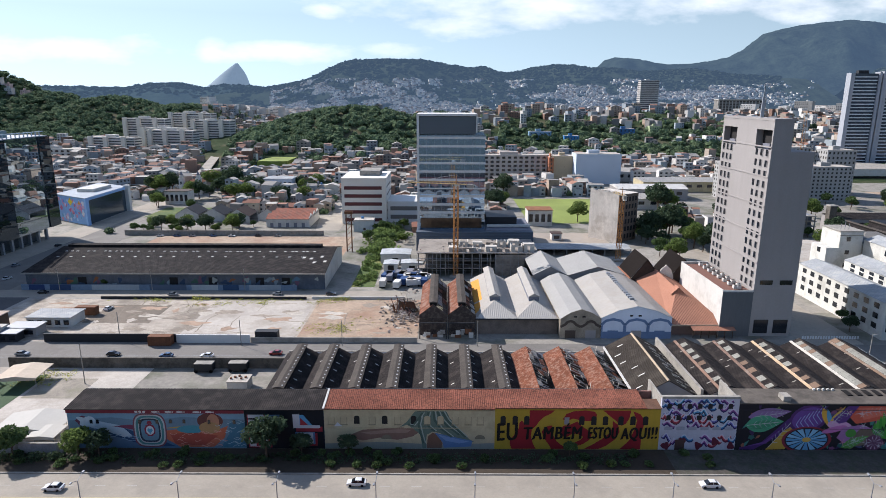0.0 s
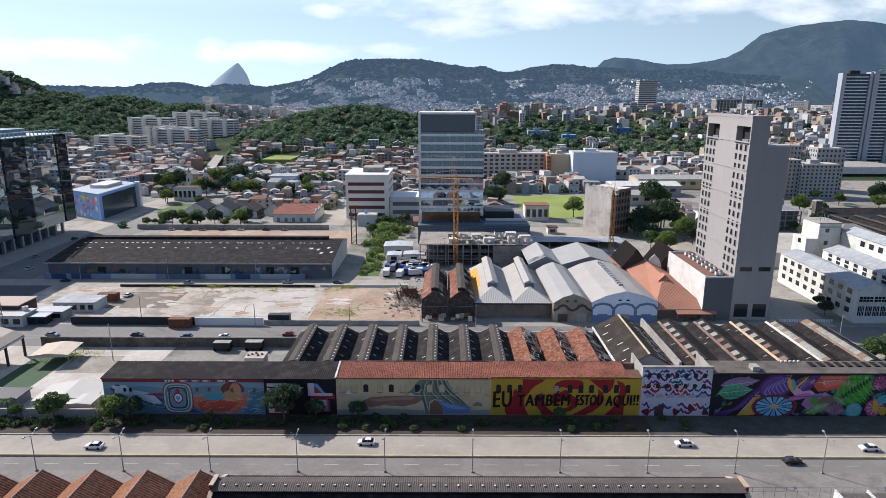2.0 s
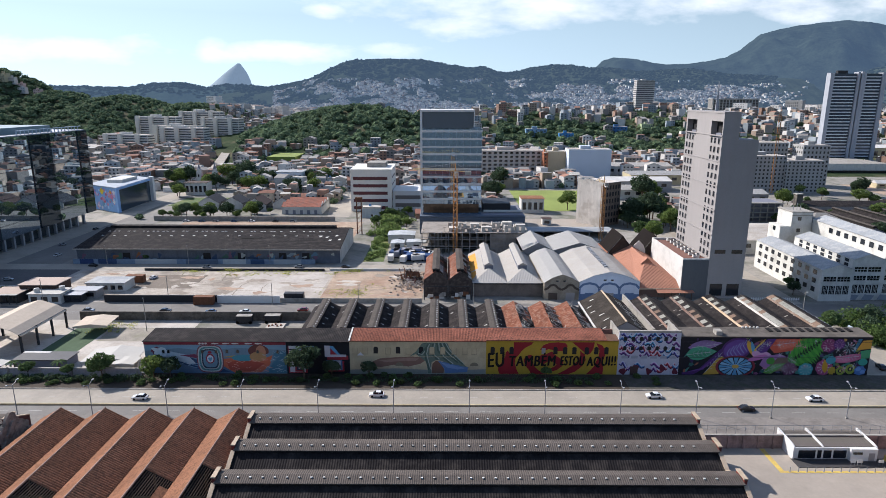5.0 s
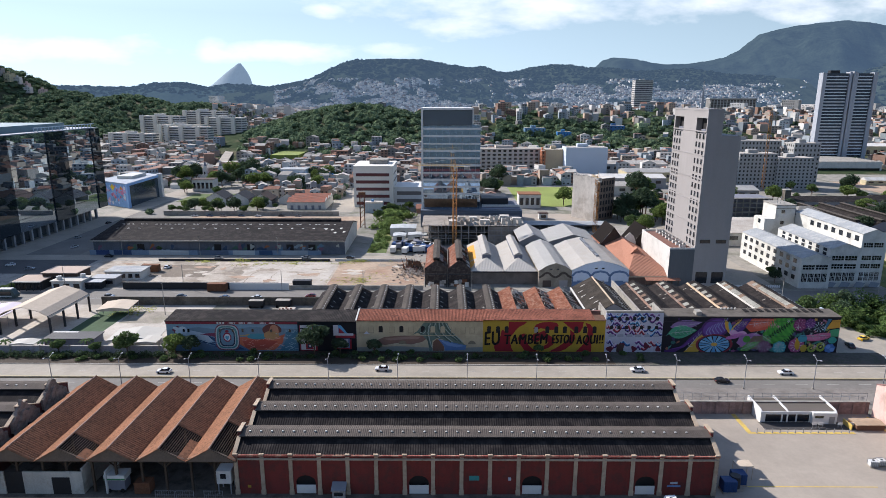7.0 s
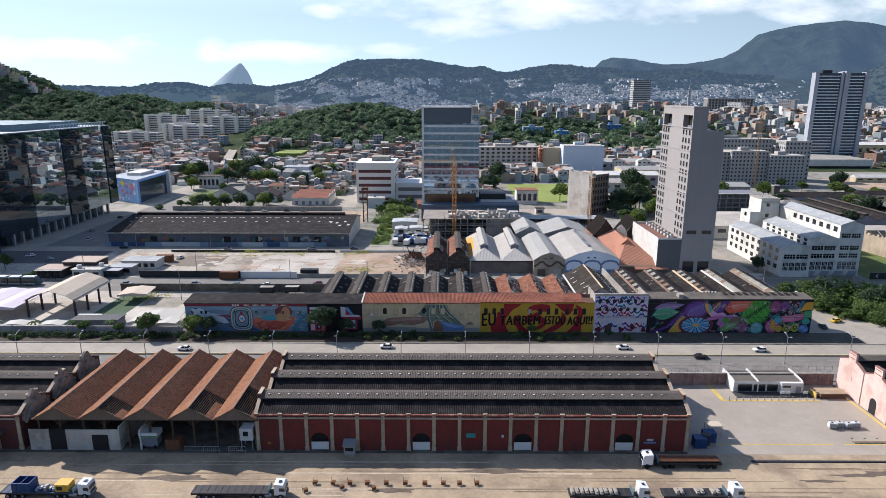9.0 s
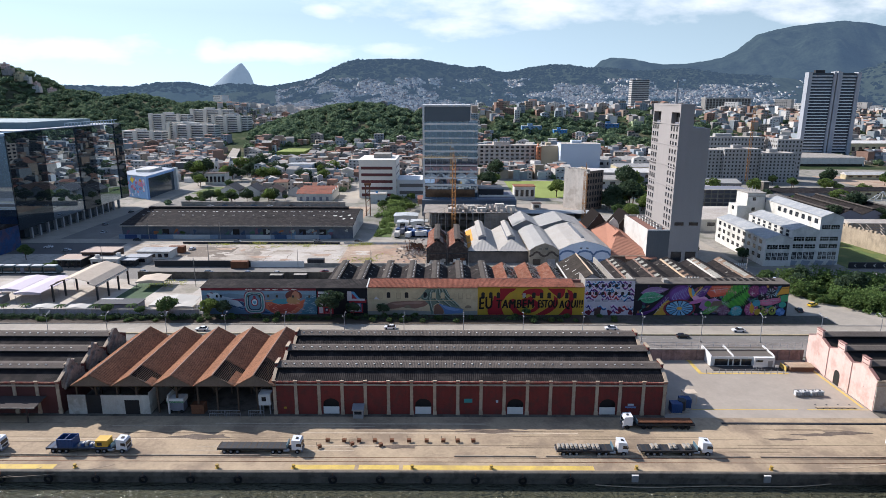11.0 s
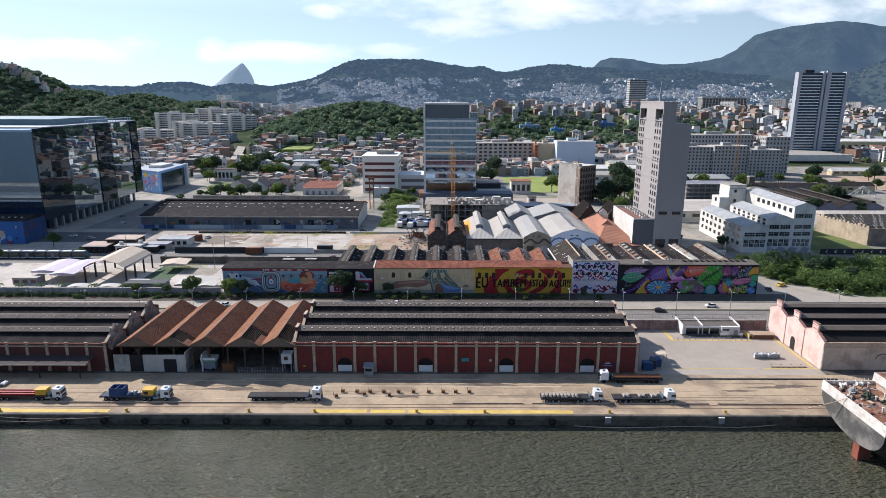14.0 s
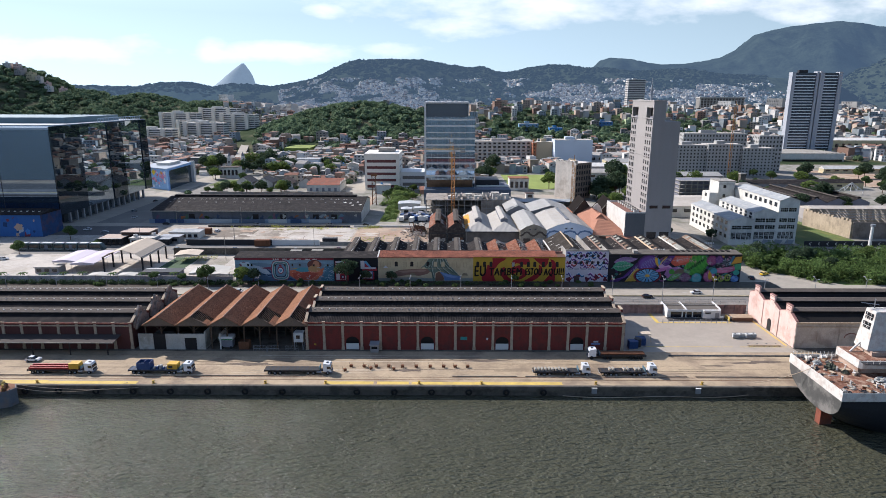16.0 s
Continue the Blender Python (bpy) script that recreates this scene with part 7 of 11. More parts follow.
# ---------------------------------------------------------------- saw of small gables behind the murals
def gable_hall(name, x, w, y0, y1, eave, peak, roof, label, monitor=True, group="", walls=GREY_WALL, dots=True, panels=0, seed=0, broken=0.0, lit=None):
    """A hall with its ridge along y."""
    t = thing(name, (x, y0, 0), label, "shed", group)
    L_ = y1 - y0
    h = w / 2
    part("front_gable", M().ext_y([(-h, 0), (h, 0), (h, eave), (0, peak), (-h, eave)], 0.02, 0.3), walls, t)
    part("rear_gable", M().ext_y([(-h, 0), (h, 0), (h, eave), (0, peak), (-h, eave)], L_ - 0.3, L_ - 0.02), walls, t)
    rnd = random.Random(seed)
    for s in (-1, 1):
        if broken and s > 0:
            # rafters with the sheets half gone
            for i in range(int(L_ / 1.6)):
                part("rafter", M().tube((0, 0.5 + i * 1.6, peak), (h, 0.5 + i * 1.6, eave), 0.09, n=4), TIMBER, t)
            n = 7
            for i in range(n):
                for j in range(3):
                    if rnd.random() > broken:
                        u0, u1 = j / 3, (j + 0.9) / 3
                        a = L_ * i / n
                        part("roof_sheet", M().ext_y([(h * u0, peak - (peak - eave) * u0), (h * u1, peak - (peak - eave) * u1), (h * u1, peak - (peak - eave) * u1 + 0.1), (h * u0, peak - (peak - eave) * u0 + 0.1)], a, a + L_ / n * rnd.uniform(0.6, 1.0)), rnd.choice((roof, CONCRETE, ROOF_RIDGE_Y)), t)
            continue
        pr = [(0, peak), (s * h, eave), (s * h, eave + 0.14), (0, peak + 0.14)]
        part("roof_slope", M().ext_y(pr if s > 0 else pr[::-1], -0.15, L_ + 0.15), (lit or roof) if s < 0 else roof, t)
        for k in range(panels if s > 0 else panels // 2):
            a = (k + 0.5) * (L_ - 2) / (panels if s > 0 else panels // 2) + rnd.uniform(-0.5, 0.5) + 0.8
            u0 = rnd.choice((0.4, 0.45, 0.66))
            u1 = u0 + rnd.uniform(0.14, 0.24)
            f = lambda u: (s * h * u, peak - (peak - eave) * u + 0.145)
            (xa, za), (xb, zb) = f(u0), f(u1)
            part("pale_sheet", M().poly([(xa, a, za + 0.02), (xb, a, zb + 0.02), (xb, a + 0.34, zb + 0.02), (xa, a + 0.34, za + 0.02)]), WHITE, t)
    if monitor:
        v = part("ridge_vent", M().box(-1.1, 1.1, 0.4, L_ - 0.4, peak - 0.5, peak + 0.55), ROOF_BLACK, t)
        part("ridge_sheet", M().ext_y([(-1.35, peak + 0.554), (1.35, peak + 0.554), (1.35, peak + 0.68), (0, peak + 1.0), (-1.35, peak + 0.68)], 0.2, L_ - 0.2), ROOF_RIDGE_Y, v)
        if dots:
            me = M().box(-0.17, 0.17, -0.13, 0.13, 0, 0.14).data("vent_cap", WHITE_CLEAN)
            for i in range(int(L_ / 1.9)):
                part("vent_cap", me, None, v).location = (0.8, 1.2 + i * 1.9, peak + 0.78)
    return t


SG = "saw of small gabled halls"
for k in range(7):
    gable_hall("gabled_hall", -36.8 + 8.43 * k, 8.43, 232.0, 257.5, 6.0, 8.2, ROOF_DARK_Y, "small gabled hall with a dark sheet roof and ridge vent", group=SG, panels=5, seed=k)
BARE_TIMBER = mat("bare_timber", "aaa296", 0.9, var=0.4, big=0.4, fine=2.0)
for k, x in enumerate((21.6, 30.2, 38.3)):
    ruin = gable_hall("ruined_gabled_hall", x, 8.3, 232.0, 257.5, 6.0, 8.3, mat("old_red_tiles", "6b4333", 0.95, spec=0.05, var=0.45, big=0.3, fine=2.0, stain="a8998c", stain_amount=0.25, stain_scale=1.2), "ruined gabled hall with red tiles and bare rafters", group=SG, monitor=False, seed=30 + k, broken=0.6)
    rs = random.Random(340 + k)
    for i in range(14):  # bare rafters and fallen battens over the open slope
        a, u0, u1 = 0.8 + i * 1.75, rs.uniform(-0.04, 0.25), rs.uniform(0.5, 1.0)
        lean = rs.uniform(-0.9, 0.9)
        part("rafter", M().tube((4.15 * u0, a, 8.6 - 2.0 * u0 + rs.uniform(0, 0.5)), (4.15 * u1, a + lean, 8.6 - 1.7 * u1 + rs.uniform(-0.3, 0.3)), rs.uniform(0.07, 0.12), n=4), BARE_TIMBER, ruin)
    for i in range(9):
        a, u = rs.uniform(0.5, 24), rs.uniform(0.0, 0.9)
        part("batten", M().tube((4.15 * u, a, 8.5 - 2.3 * u), (4.15 * u + rs.uniform(-0.8, 0.8), a + rs.uniform(0.8, 2.4), 8.7 - 2.0 * u + rs.uniform(-0.4, 0.6)), 0.08, n=4), BARE_TIMBER, ruin)
big = gable_hall("big_gabled_hall", 49.6, 14.2, 231.5, 259.5, 7.2, 11.2, mat("patched_grey_sheet", "35302b", 0.92, spec=0.1, var=0.3, big=0.15, fine=1.5, ribs="y", rib_step=0.5, rib_depth=0.05, stain="4a443d", stain_amount=0.5, stain_scale=0.3), "large gabled hall with dark patched sheets and a pale ridge", monitor=False, seed=51, panels=12)
part("ridge_flashing", M().ext_y([(-0.35, 11.25), (0.35, 11.25), (0.0, 11.5)], -0.1, 28.1), mat("tan_flashing", "a08f78", 0.9, var=0.3, big=0.3, fine=1.5), big, "pale tan ridge flashing")
part("verge_coping", M().ext_y([(-7.3, 7.1), (-6.9, 7.1), (-6.9, 7.55), (-7.3, 7.55)], -0.1, 28.1), WHITE, big, "white eave coping")
rs = random.Random(57)
# each hole is a black patch on the slope, shade put into colour
for i in range(16):  # holes with bare battens low on the far slope
    y, u = 1.0 + (i % 8) * 2.9 + rs.uniform(-0.4, 0.4), 0.78 if i < 8 else 0.5
    z = 11.2 - 4.0 * u + 0.15
    part("roof_hole", M().poly([(7.1 * u, y, z), (7.1 * (u + 0.17), y, z - 0.68), (7.1 * (u + 0.17), y + 1.4, z - 0.68), (7.1 * u, y + 1.4, z)]), ROOF_BLACK, big)
    for j in range(3):
        part("batten", M().tube((7.1 * u, y + 0.35 + 0.4 * j, z + 0.04), (7.1 * (u + 0.17), y + 0.35 + 0.4 * j, z - 0.64), 0.05, n=4), BARE_TIMBER, big)
party = solid("party_wall", M().box(56.9, 57.5, 231.5, 262, 0, 9.2), CONCRETE, "weathered concrete party wall", kind="structure")
SKY_SHEET = mat("ribbed_skylight", "86847a", 0.7, var=0.35, big=0.4, ribs="y", rib_step=0.35, rib_depth=0.05)
RUST_SHEET = mat("rust_sheet", "6e5a4a", 0.9, var=0.35)
for k in range(5):
    x = 63.6 + 10.25 * k
    t = gable_hall("long_gabled_hall", x, 10.25, 232.0, 260.0, 7.4, 9.8, ROOF_DARK_Y, "long gabled hall with a dark roof and pale skylights", group="dark gabled halls", monitor=False, panels=0, seed=70 + k)
    flash = mat("flashing_%d" % k, ("7a5f50", "6e564a", "b0987a", "b3aea3", "75604f")[k], 0.9, var=0.3, big=0.3, fine=1.5, stain="9c958a", stain_amount=0.3, stain_scale=0.5)
    part("ridge_strip", M().ext_y([(-2.55, 8.8), (-2.05, 9.04), (-2.05, 9.2), (-2.55, 8.96)], -0.1, 28.1), flash, t, "worn flashing strip")
    rs = random.Random(200 + k)
    a, lit = 0.3, True
    while a < 26.5:  # patched skylight sheets and dark ones by turns beside the ridge
        ln = rs.uniform(1.4, 2.4)
        u, v = 0.09, 0.36
        if lit or k > 2 and rs.random() < 0.7:
            part("skylight", M().poly([(-5.1 * v, a, 9.98 - 2.4 * v), (-5.1 * u, a, 9.98 - 2.4 * u), (-5.1 * u, a + ln, 9.98 - 2.4 * u), (-5.1 * v, a + ln, 9.98 - 2.4 * v)]), rs.choice((SKY_SHEET, SKY_SHEET, SKY_SHEET, RUST_SHEET)), t, "patched ribbed skylight sheet")
        lit = not lit
        a += ln + 0.05
    for i in range(4):
        a, u = rs.uniform(1, 25), rs.uniform(0.2, 0.8)
        part("patch_sheet", M().poly([(-5.1 * u - 0.9, a, 9.97 - 2.4 * u - 0.42), (-5.1 * u, a, 9.97 - 2.4 * u), (-5.1 * u, a + 0.3, 9.97 - 2.4 * u), (-5.1 * u - 0.9, a + 0.3, 9.97 - 2.4 * u - 0.42)]), CONCRETE, t)
slab("hall_yard", -44, 110.5, 230.9, 262, 0.04, CONCRETE_DARK, "dark ground between the halls")
back_wall = solid("back_wall", M().box(-41.5, 112, 261.0, 261.4, 0, 5.2), BLUEWHITE, "long pale blue boundary wall", kind="structure")
part("coping", M().box(-41.5, 112, 260.9, 261.5, 5.2, 5.35), CONCRETE, back_wall)
# ---------------------------------------------------------------- leaves and trees
def leaf_cloud(m, c, r, n, size, rnd, mi=0):
    """Many small leaf clumps spread over and in an ellipsoid."""
    for _ in range(n):
        while True:
            d = Vector((rnd.uniform(-1, 1), rnd.uniform(-1, 1), rnd.uniform(-1, 1)))
            if 0.05 < d.length < 1:
                break
        d = d.normalized() * (0.55 + 0.5 * rnd.random() ** 0.6)
        p = Vector((c[0] + d.x * r[0], c[1] + d.y * r[1], c[2] + d.z * r[2]))
        u = Vector((rnd.gauss(0, 1), rnd.gauss(0, 1), rnd.gauss(0, 0.7))).normalized()
        w = u.cross(Vector((rnd.gauss(0, 1), rnd.gauss(0, 1), rnd.gauss(0, 1)))).normalized()
        s = size * rnd.uniform(0.6, 1.3)
        m.poly([p - u * s, p + w * s * 0.7, p + u * s, p - w * s * 0.7], mi)


def tree_proto(seed, h, crown, leafm, name="tree", label="leafy city tree with an uneven crown", n=2000):
    rnd = random.Random(seed)
    t = thing(name, (0, 0, 0), label, "tree", "trees")
    tr_ = M().tube((0, 0, 0), (0.1 * h * 0.1, 0, h * 0.35), h * 0.028, h * 0.02, n=7)
    lobes = []
    for k in range(7):
        a = math.tau * k / 7 + rnd.uniform(-0.3, 0.3)
        q = (crown * 0.55 * math.cos(a), crown * 0.55 * math.sin(a), h * rnd.uniform(0.52, 0.8))
        tr_.tube((0, 0, h * 0.33), q, h * 0.014, h * 0.006, n=5)
        lobes.append((q, rnd.uniform(0.38, 0.52) * crown))
    lobes.append(((0, 0, h * 0.84), crown * 0.5))
    part("trunk", tr_, BARK, t)
    m = M()
    for q, r in lobes:
        leaf_cloud(m, q, (r, r, r * 0.75), n // 8, 0.034 * h + 0.07, rnd)
    part("crown", m, leafm, t)
    return t


PROTO = [tree_proto(1, 7.5, 3.6, LEAF), tree_proto(2, 9.0, 4.4, LEAF_DARK), tree_proto(3, 6.0, 2.8, LEAF), tree_proto(4, 10.0, 5.2, LEAF_YELLOW), tree_proto(5, 8.0, 3.8, LEAF_YELLOW), tree_proto(6, 12.0, 5.6, LEAF_DARK)]
USED = set()


def tree(x, y, k, s=1.0, z=0.0, label=None):
    o = PROTO[k]
    m = pose(x, y, z, 0, 0, (x * 37 + y * 11) % 360)
    if k not in USED:
        USED.add(k)
        o.matrix_basis = m @ Matrix.Scale(s, 4)
        return o
    c = copy_thing(o, m)
    c.scale = (s, s, s)
    return c


for x, y, k, s in ((-87.5, 218.3, 0, 0.95), (-97, 219.5, 2, 0.6), (-74.5, 218.6, 4, 0.8), (-70.5, 219.2, 1, 0.62), (-36.0, 218.6, 1, 1.02), (-29.0, 219.6, 1, 0.55), (-19.5, 220.0, 1, 0.5), (26.0, 219.6, 2, 0.55), (-107.5, 219.8, 2, 0.7),
                   (117.5, 252, 0, 0.9), (121, 256, 2, 1.0), (114, 249, 2, 0.7), (136, 300, 0, 0.6), (131, 299, 2, 0.7), (143, 302, 1, 0.6), (128, 290, 1, 0.6), (110.5, 300, 1, 0.6), (112, 310, 2, 0.8)):
    tree(x, y, k, s)
rnd = random.Random(77)
for x, y, k, s in ((118, 424, 5, 1.5), (112, 430, 1, 1.4), (124, 436, 3, 1.5), (106, 420, 5, 1.3), (130, 428, 0, 1.3), (136, 496, 5, 1.6), (143, 500, 3, 1.5), (-219, 570, 1, 1.6), (-212, 566, 3, 1.5), (-206, 572, 5, 1.4), (-186, 600, 3, 1.5), (-178, 606, 1, 1.6), (-170, 604, 5, 1.5), (-163, 500, 0, 1.0), (-195, 520, 1, 1.2), (-190, 512, 3, 1.0)):
    tree(x, y, k, s)
for i in range(26):
    tree(rnd.uniform(92, 132), rnd.uniform(372, 440), rnd.choice((0, 1, 3, 4, 5)), rnd.uniform(0.8, 1.25))
for i in range(34):
    x, y, k, s = rnd.uniform(-40, -17), rnd.uniform(386, 446), rnd.choice((0, 2, 4)), rnd.uniform(0.45, 0.9)
    if i < 14:
        tree(x, y, k, s)
for i in range(26):
    tree(rnd.uniform(-168, -108), rnd.uniform(431, 452), rnd.choice((0, 1, 2, 3, 4, 5)), rnd.uniform(0.5, 1.0))
for i in range(30):
    tree(rnd.uniform(-185, -95), rnd.uniform(535, 600), rnd.choice((1, 3, 5)), rnd.uniform(0.8, 1.3))
for x, y, k, s in ((79, 466, 3, 1.25), (44, 566, 5, 1.4), (34, 510, 5, 1.1), (38, 516, 3, 1.1), (30, 520, 1, 1.2), (-118, 388, 2, 0.6), (-130, 334, 2, 0.7), (-180, 290, 0, 0.9), (-186, 262, 0, 0.8)):
    tree(x, y, k, s)
for i in range(22):
    tree(rnd.uniform(175, 340), rnd.uniform(368, 455), rnd.choice((0, 1, 3, 5)), rnd.uniform(0.7, 1.2))
for i in range(50):
    tree(rnd.uniform(140, 480), rnd.uniform(448, 535), rnd.choice((0, 1, 3, 5)), rnd.uniform(0.7, 1.2))

# low planting along the avenue
bush0 = thing("shrub", (0, 219, 0.16), "low leafy shrub in the planting strip", "shrub", "shrubs")
m = M()
leaf_cloud(m, (0, 0, 0.55), (1.1, 0.9, 0.6), 160, 0.22, random.Random(5))
part("leaves", m, LEAF, bush0)
part("stem", M().tube((0, 0, 0), (0.1, 0, 0.6), 0.05, n=5).tube((0, 0, 0.2), (-0.4, 0.2, 0.6), 0.03, n=4), BARK, bush0)
for i in range(75):
    x = rnd.uniform(-130, 60)
    copy_thing(bush0, pose(x, rnd.uniform(215.2, 221), 0.16, 0, 0, rnd.uniform(0, 360))).scale = (1, 1, rnd.uniform(0.6, 1.2))
for i in range(14):
    copy_thing(bush0, pose(rnd.uniform(-166, -161), rnd.uniform(276, 295), 0.16, 0, 0, rnd.uniform(0, 360))).scale = (1.3, 1.3, rnd.uniform(0.8, 1.4))
bush0.location.x = -60
hedge = M()
for i in range(520):
    x = -232 + i * 0.52
    leaf_cloud(hedge, (x, 218.0 + rnd.uniform(-1.5, 1.5), 0.5), (0.9, 0.7, rnd.uniform(0.3, 0.8)), 26, 0.2, rnd)
    if i % 7 < 3 and x < -78:
        leaf_cloud(hedge, (x, 217.6 + rnd.uniform(-0.4, 0.4), 0.9), (1.1, 0.9, rnd.uniform(0.7, 1.1)), 70, 0.24, rnd)
solid("undergrowth", hedge, LEAF_DARK, "dark tangled undergrowth along the wall", kind="stuff")

# thicket on the open plot beside the side street
thick = M()
for i in range(300):
    x, y = rnd.uniform(121, 215), rnd.uniform(219, 260)
    edge = 125.5 + max(0, 238 - y) * 1.05
    if x < edge:
        continue
    r = rnd.choice((1.6, 2.2, 3.0, 3.8, 4.6)) * rnd.uniform(0.85, 1.15)
    for j in range(9):
        a, q = rnd.uniform(0, math.tau), rnd.uniform(0, 0.75)
        leaf_cloud(thick, (x + r * q * math.cos(a), y + r * q * math.sin(a), r * rnd.uniform(0.35, 1.15)), (r * 0.5, r * 0.5, r * 0.38), 44, 0.34, rnd)
for i in range(260):
    x, y = rnd.uniform(121, 215), rnd.uniform(219, 261)
    if x < 123.5 + max(0, 238 - y) * 1.05:
        continue
    leaf_cloud(thick, (x, y, 0.7), (1.4, 1.4, 0.7), 60, 0.34, rnd)
for i in range(13):
    x, y = 128 + i * 6.3 + rnd.uniform(-2, 2), rnd.uniform(236, 258)
    tree(x, y, rnd.choice((0, 1, 3, 4, 5)), rnd.uniform(0.5, 0.85))
solid("thicket", thick, mat("thicket_leaves", "5c7040", 0.9, through_light=0.4, spec=0.06, var=0.4, big=0.12, fine=0.5, bump=0, island=0.45), "dense green thicket on an open plot", kind="stuff")
scrub = M()
rv = random.Random(96)
for i in range(170):  # overgrown verge beside the depot
    x, y = (rv.uniform(-35, -28), rv.uniform(337, 384)) if i < 50 else (rv.gauss(-31, 4.5), rv.uniform(386, 452))
    h = rv.uniform(0.6, 2.0) if i < 50 else rv.uniform(0.9, 4.0)
    w = h * rv.uniform(0.5, 0.8) + 0.5
    leaf_cloud(scrub, (x, y, h * 0.5), (w, w, h * 0.6), 90, 0.22 + 0.1 * h, rv)
solid("verge_scrub", scrub, mat("scrub_leaves", "687a48", 0.9, through_light=0.5, spec=0.05, var=0.4, big=0.12, fine=0.5, bump=0, island=0.4), "overgrown scrub along the verge", kind="stuff")
slab("thicket_paving", 122, 420, 213.36, 262, 0.02, ASPHALT_LIGHT, "pale paved ground round the thicket")
solid("thicket_ground", M().ext_z([(148, 219), (420, 219), (420, 261), (127, 261), (127, 238)], 0.0, 0.06), GRASS, "rough grass under the thicket", kind="structure")

# ---------------------------------------------------------------- left yard: tents, canopy, lawn
w_ = solid("front_yard_wall", M().box(-230, -78.4, 219.9, 220.2, 0, 2.4), mat("grimy_yard_wall", "9d9797", 0.92, var=0.25, big=0.2, fine=1.0, stain="6b6663", stain_amount=0.5, stain_scale=0.4, streak=1), "low grimy pale yard wall by the avenue", kind="structure")
part("coping", M().box(-230, -78.4, 219.8, 220.3, 2.4, 2.5), CONCRETE, w_)
for i in range(19):
    part("pier", M().box(-229 + i * 8.3, -228.6 + i * 8.3, 219.72, 219.896, 0, 2.7), CONCRETE, w_)
can = thing("yard_canopy", (-126.0, 244.5, 0), "tan sheet canopy with sloping sides on steel posts", "canopy")
m = M()
for (xa, za), (xb, zb) in (((-8.2, 5.6), (-5.2, 7.4)), ((-5.2, 7.4), (0, 8.9)), ((0, 8.9), (5.2, 7.4)), ((5.2, 7.4), (8.2, 5.6))):
    m.ext_y([(xa, za), (xb, zb), (xb, zb + 0.12), (xa, za + 0.12)], -11.0, 11.0)
part("canopy_skin", m, CANVAS_TAN, can)
for x in (-7.6, 7.6):
    for k in range(4):
        part("post", M().box(x - 0.25, x + 0.25, -10.5 + k * 7 - 0.25, -10.5 + k * 7 + 0.25, 0, 6.1), STEEL_DARK, can)
    part("beam", M().box(x - 0.15, x + 0.15, -11, 11, 5.8, 6.1), STEEL_DARK, can)


def tent(x, y, w, d, h, matl, label, turn=0.0):
    t = thing("event_tent", (x, y, 0.04), label, "tent", "event tents", turn)
    part("roof", M().ext_y([(-w / 2, h), (w / 2, h), (w / 2, h + 0.15), (0, h + w * 0.075), (-w / 2, h + 0.15)], -d / 2, d / 2), matl, t)
    part("valance", M().box(-w / 2, w / 2, -d / 2 - 0.05, -d / 2 - 0.004, h - 0.4, h), matl, t)
    for sx in (-1, 1):
        for sy in (-1, 0, 1):
            part("pole", M().tube((sx * w * 0.48, sy * d * 0.48, 0), (sx * w * 0.48, sy * d * 0.48, h), 0.06, n=5), STEEL, t)
    return t


tent(-107.5, 252.5, 10, 9, 3.0, CANVAS_TAN, "tan event tent over a turf strip", 6)
tent(-149.6, 243, 9, 17, 4.0, LILAC, "pale lilac event tent with a low ridge", 0)
tent(-140.4, 241, 9, 20, 4.0, LILAC, "pale lilac event tent beside a tan canopy", 0)
tent(-130, 223.4, 7, 4, 2.0, CANVAS, "low white awning behind the yard wall")
tent(-119, 223.4, 7, 4, 2.0, CANVAS, "low white awning behind the yard wall")
tent(-89.5, 228.5, 14, 9, 2.3, CANVAS, "low white tent beside the mural hall", 4)
tent(-84, 224, 6, 5, 2.6, CANVAS, "small peaked white tent")
kk = thing("dark_roof_kiosk", (-107.5, 227.5, 0), "low kiosk with a dark roof in the yard", "kiosk")
part("body", M().box(-7, 7, -2.5, 2.5, 0, 2.4), GREY_DARK, kk)
part("roof", M().box(-7.4, 7.4, -2.9, 2.9, 2.4, 2.6), STEEL_DARK, kk)
part("roof_light", M().box(-7.4, 0, 1.8, 2.8, 2.6, 2.66), WHITE, kk)
ut = thing("utility_room", (-51.5, 250, 0), "small white flat roofed utility room behind the mural hall", "shed")
ut.scale = (0.72, 0.72, 0.8)
part("body", M().box(-3.5, 3.5, -3, 3, 0, 3.2), WHITE, ut)
part("roof", M().box(-3.7, 3.7, -3.2, 3.2, 3.2, 3.4), PALE, ut)
for i in range(5):
    part("clutter", M().box(-3 + i * 1.2, -2.4 + i * 1.2, -1 + (i % 3), -0.3 + (i % 3), 3.4, 3.9), RUST, ut)
hd = solid("yard_back_wall", M().box(-118, -41.6, 261.6, 262.0, 0, 3.0), CONCRETE_DARK, "dark boundary wall of the yard", kind="structure")
for x, y in ((-64, 259.5), (-55, 260)):
    b = thing("parked_lorry_box", (x, y, 0), "dark box body standing at the yard wall", "container", "dark boxes")
    part("box", M().box(-2.4, 2.4, -1.1, 1.1, 0.5, 2.6), STEEL_DARK, b)
    part("roof", M().box(-2.45, 2.45, -1.15, 1.15, 2.6, 2.7), CONCRETE, b)
    part("wheel", M().tube((-2, -1.1, 0.5), (-2, -0.8, 0.5), 0.5, n=10), RUBBER, b)
    part("wheel", M().tube((2, -1.1, 0.5), (2, -0.8, 0.5), 0.5, n=10), RUBBER, b)

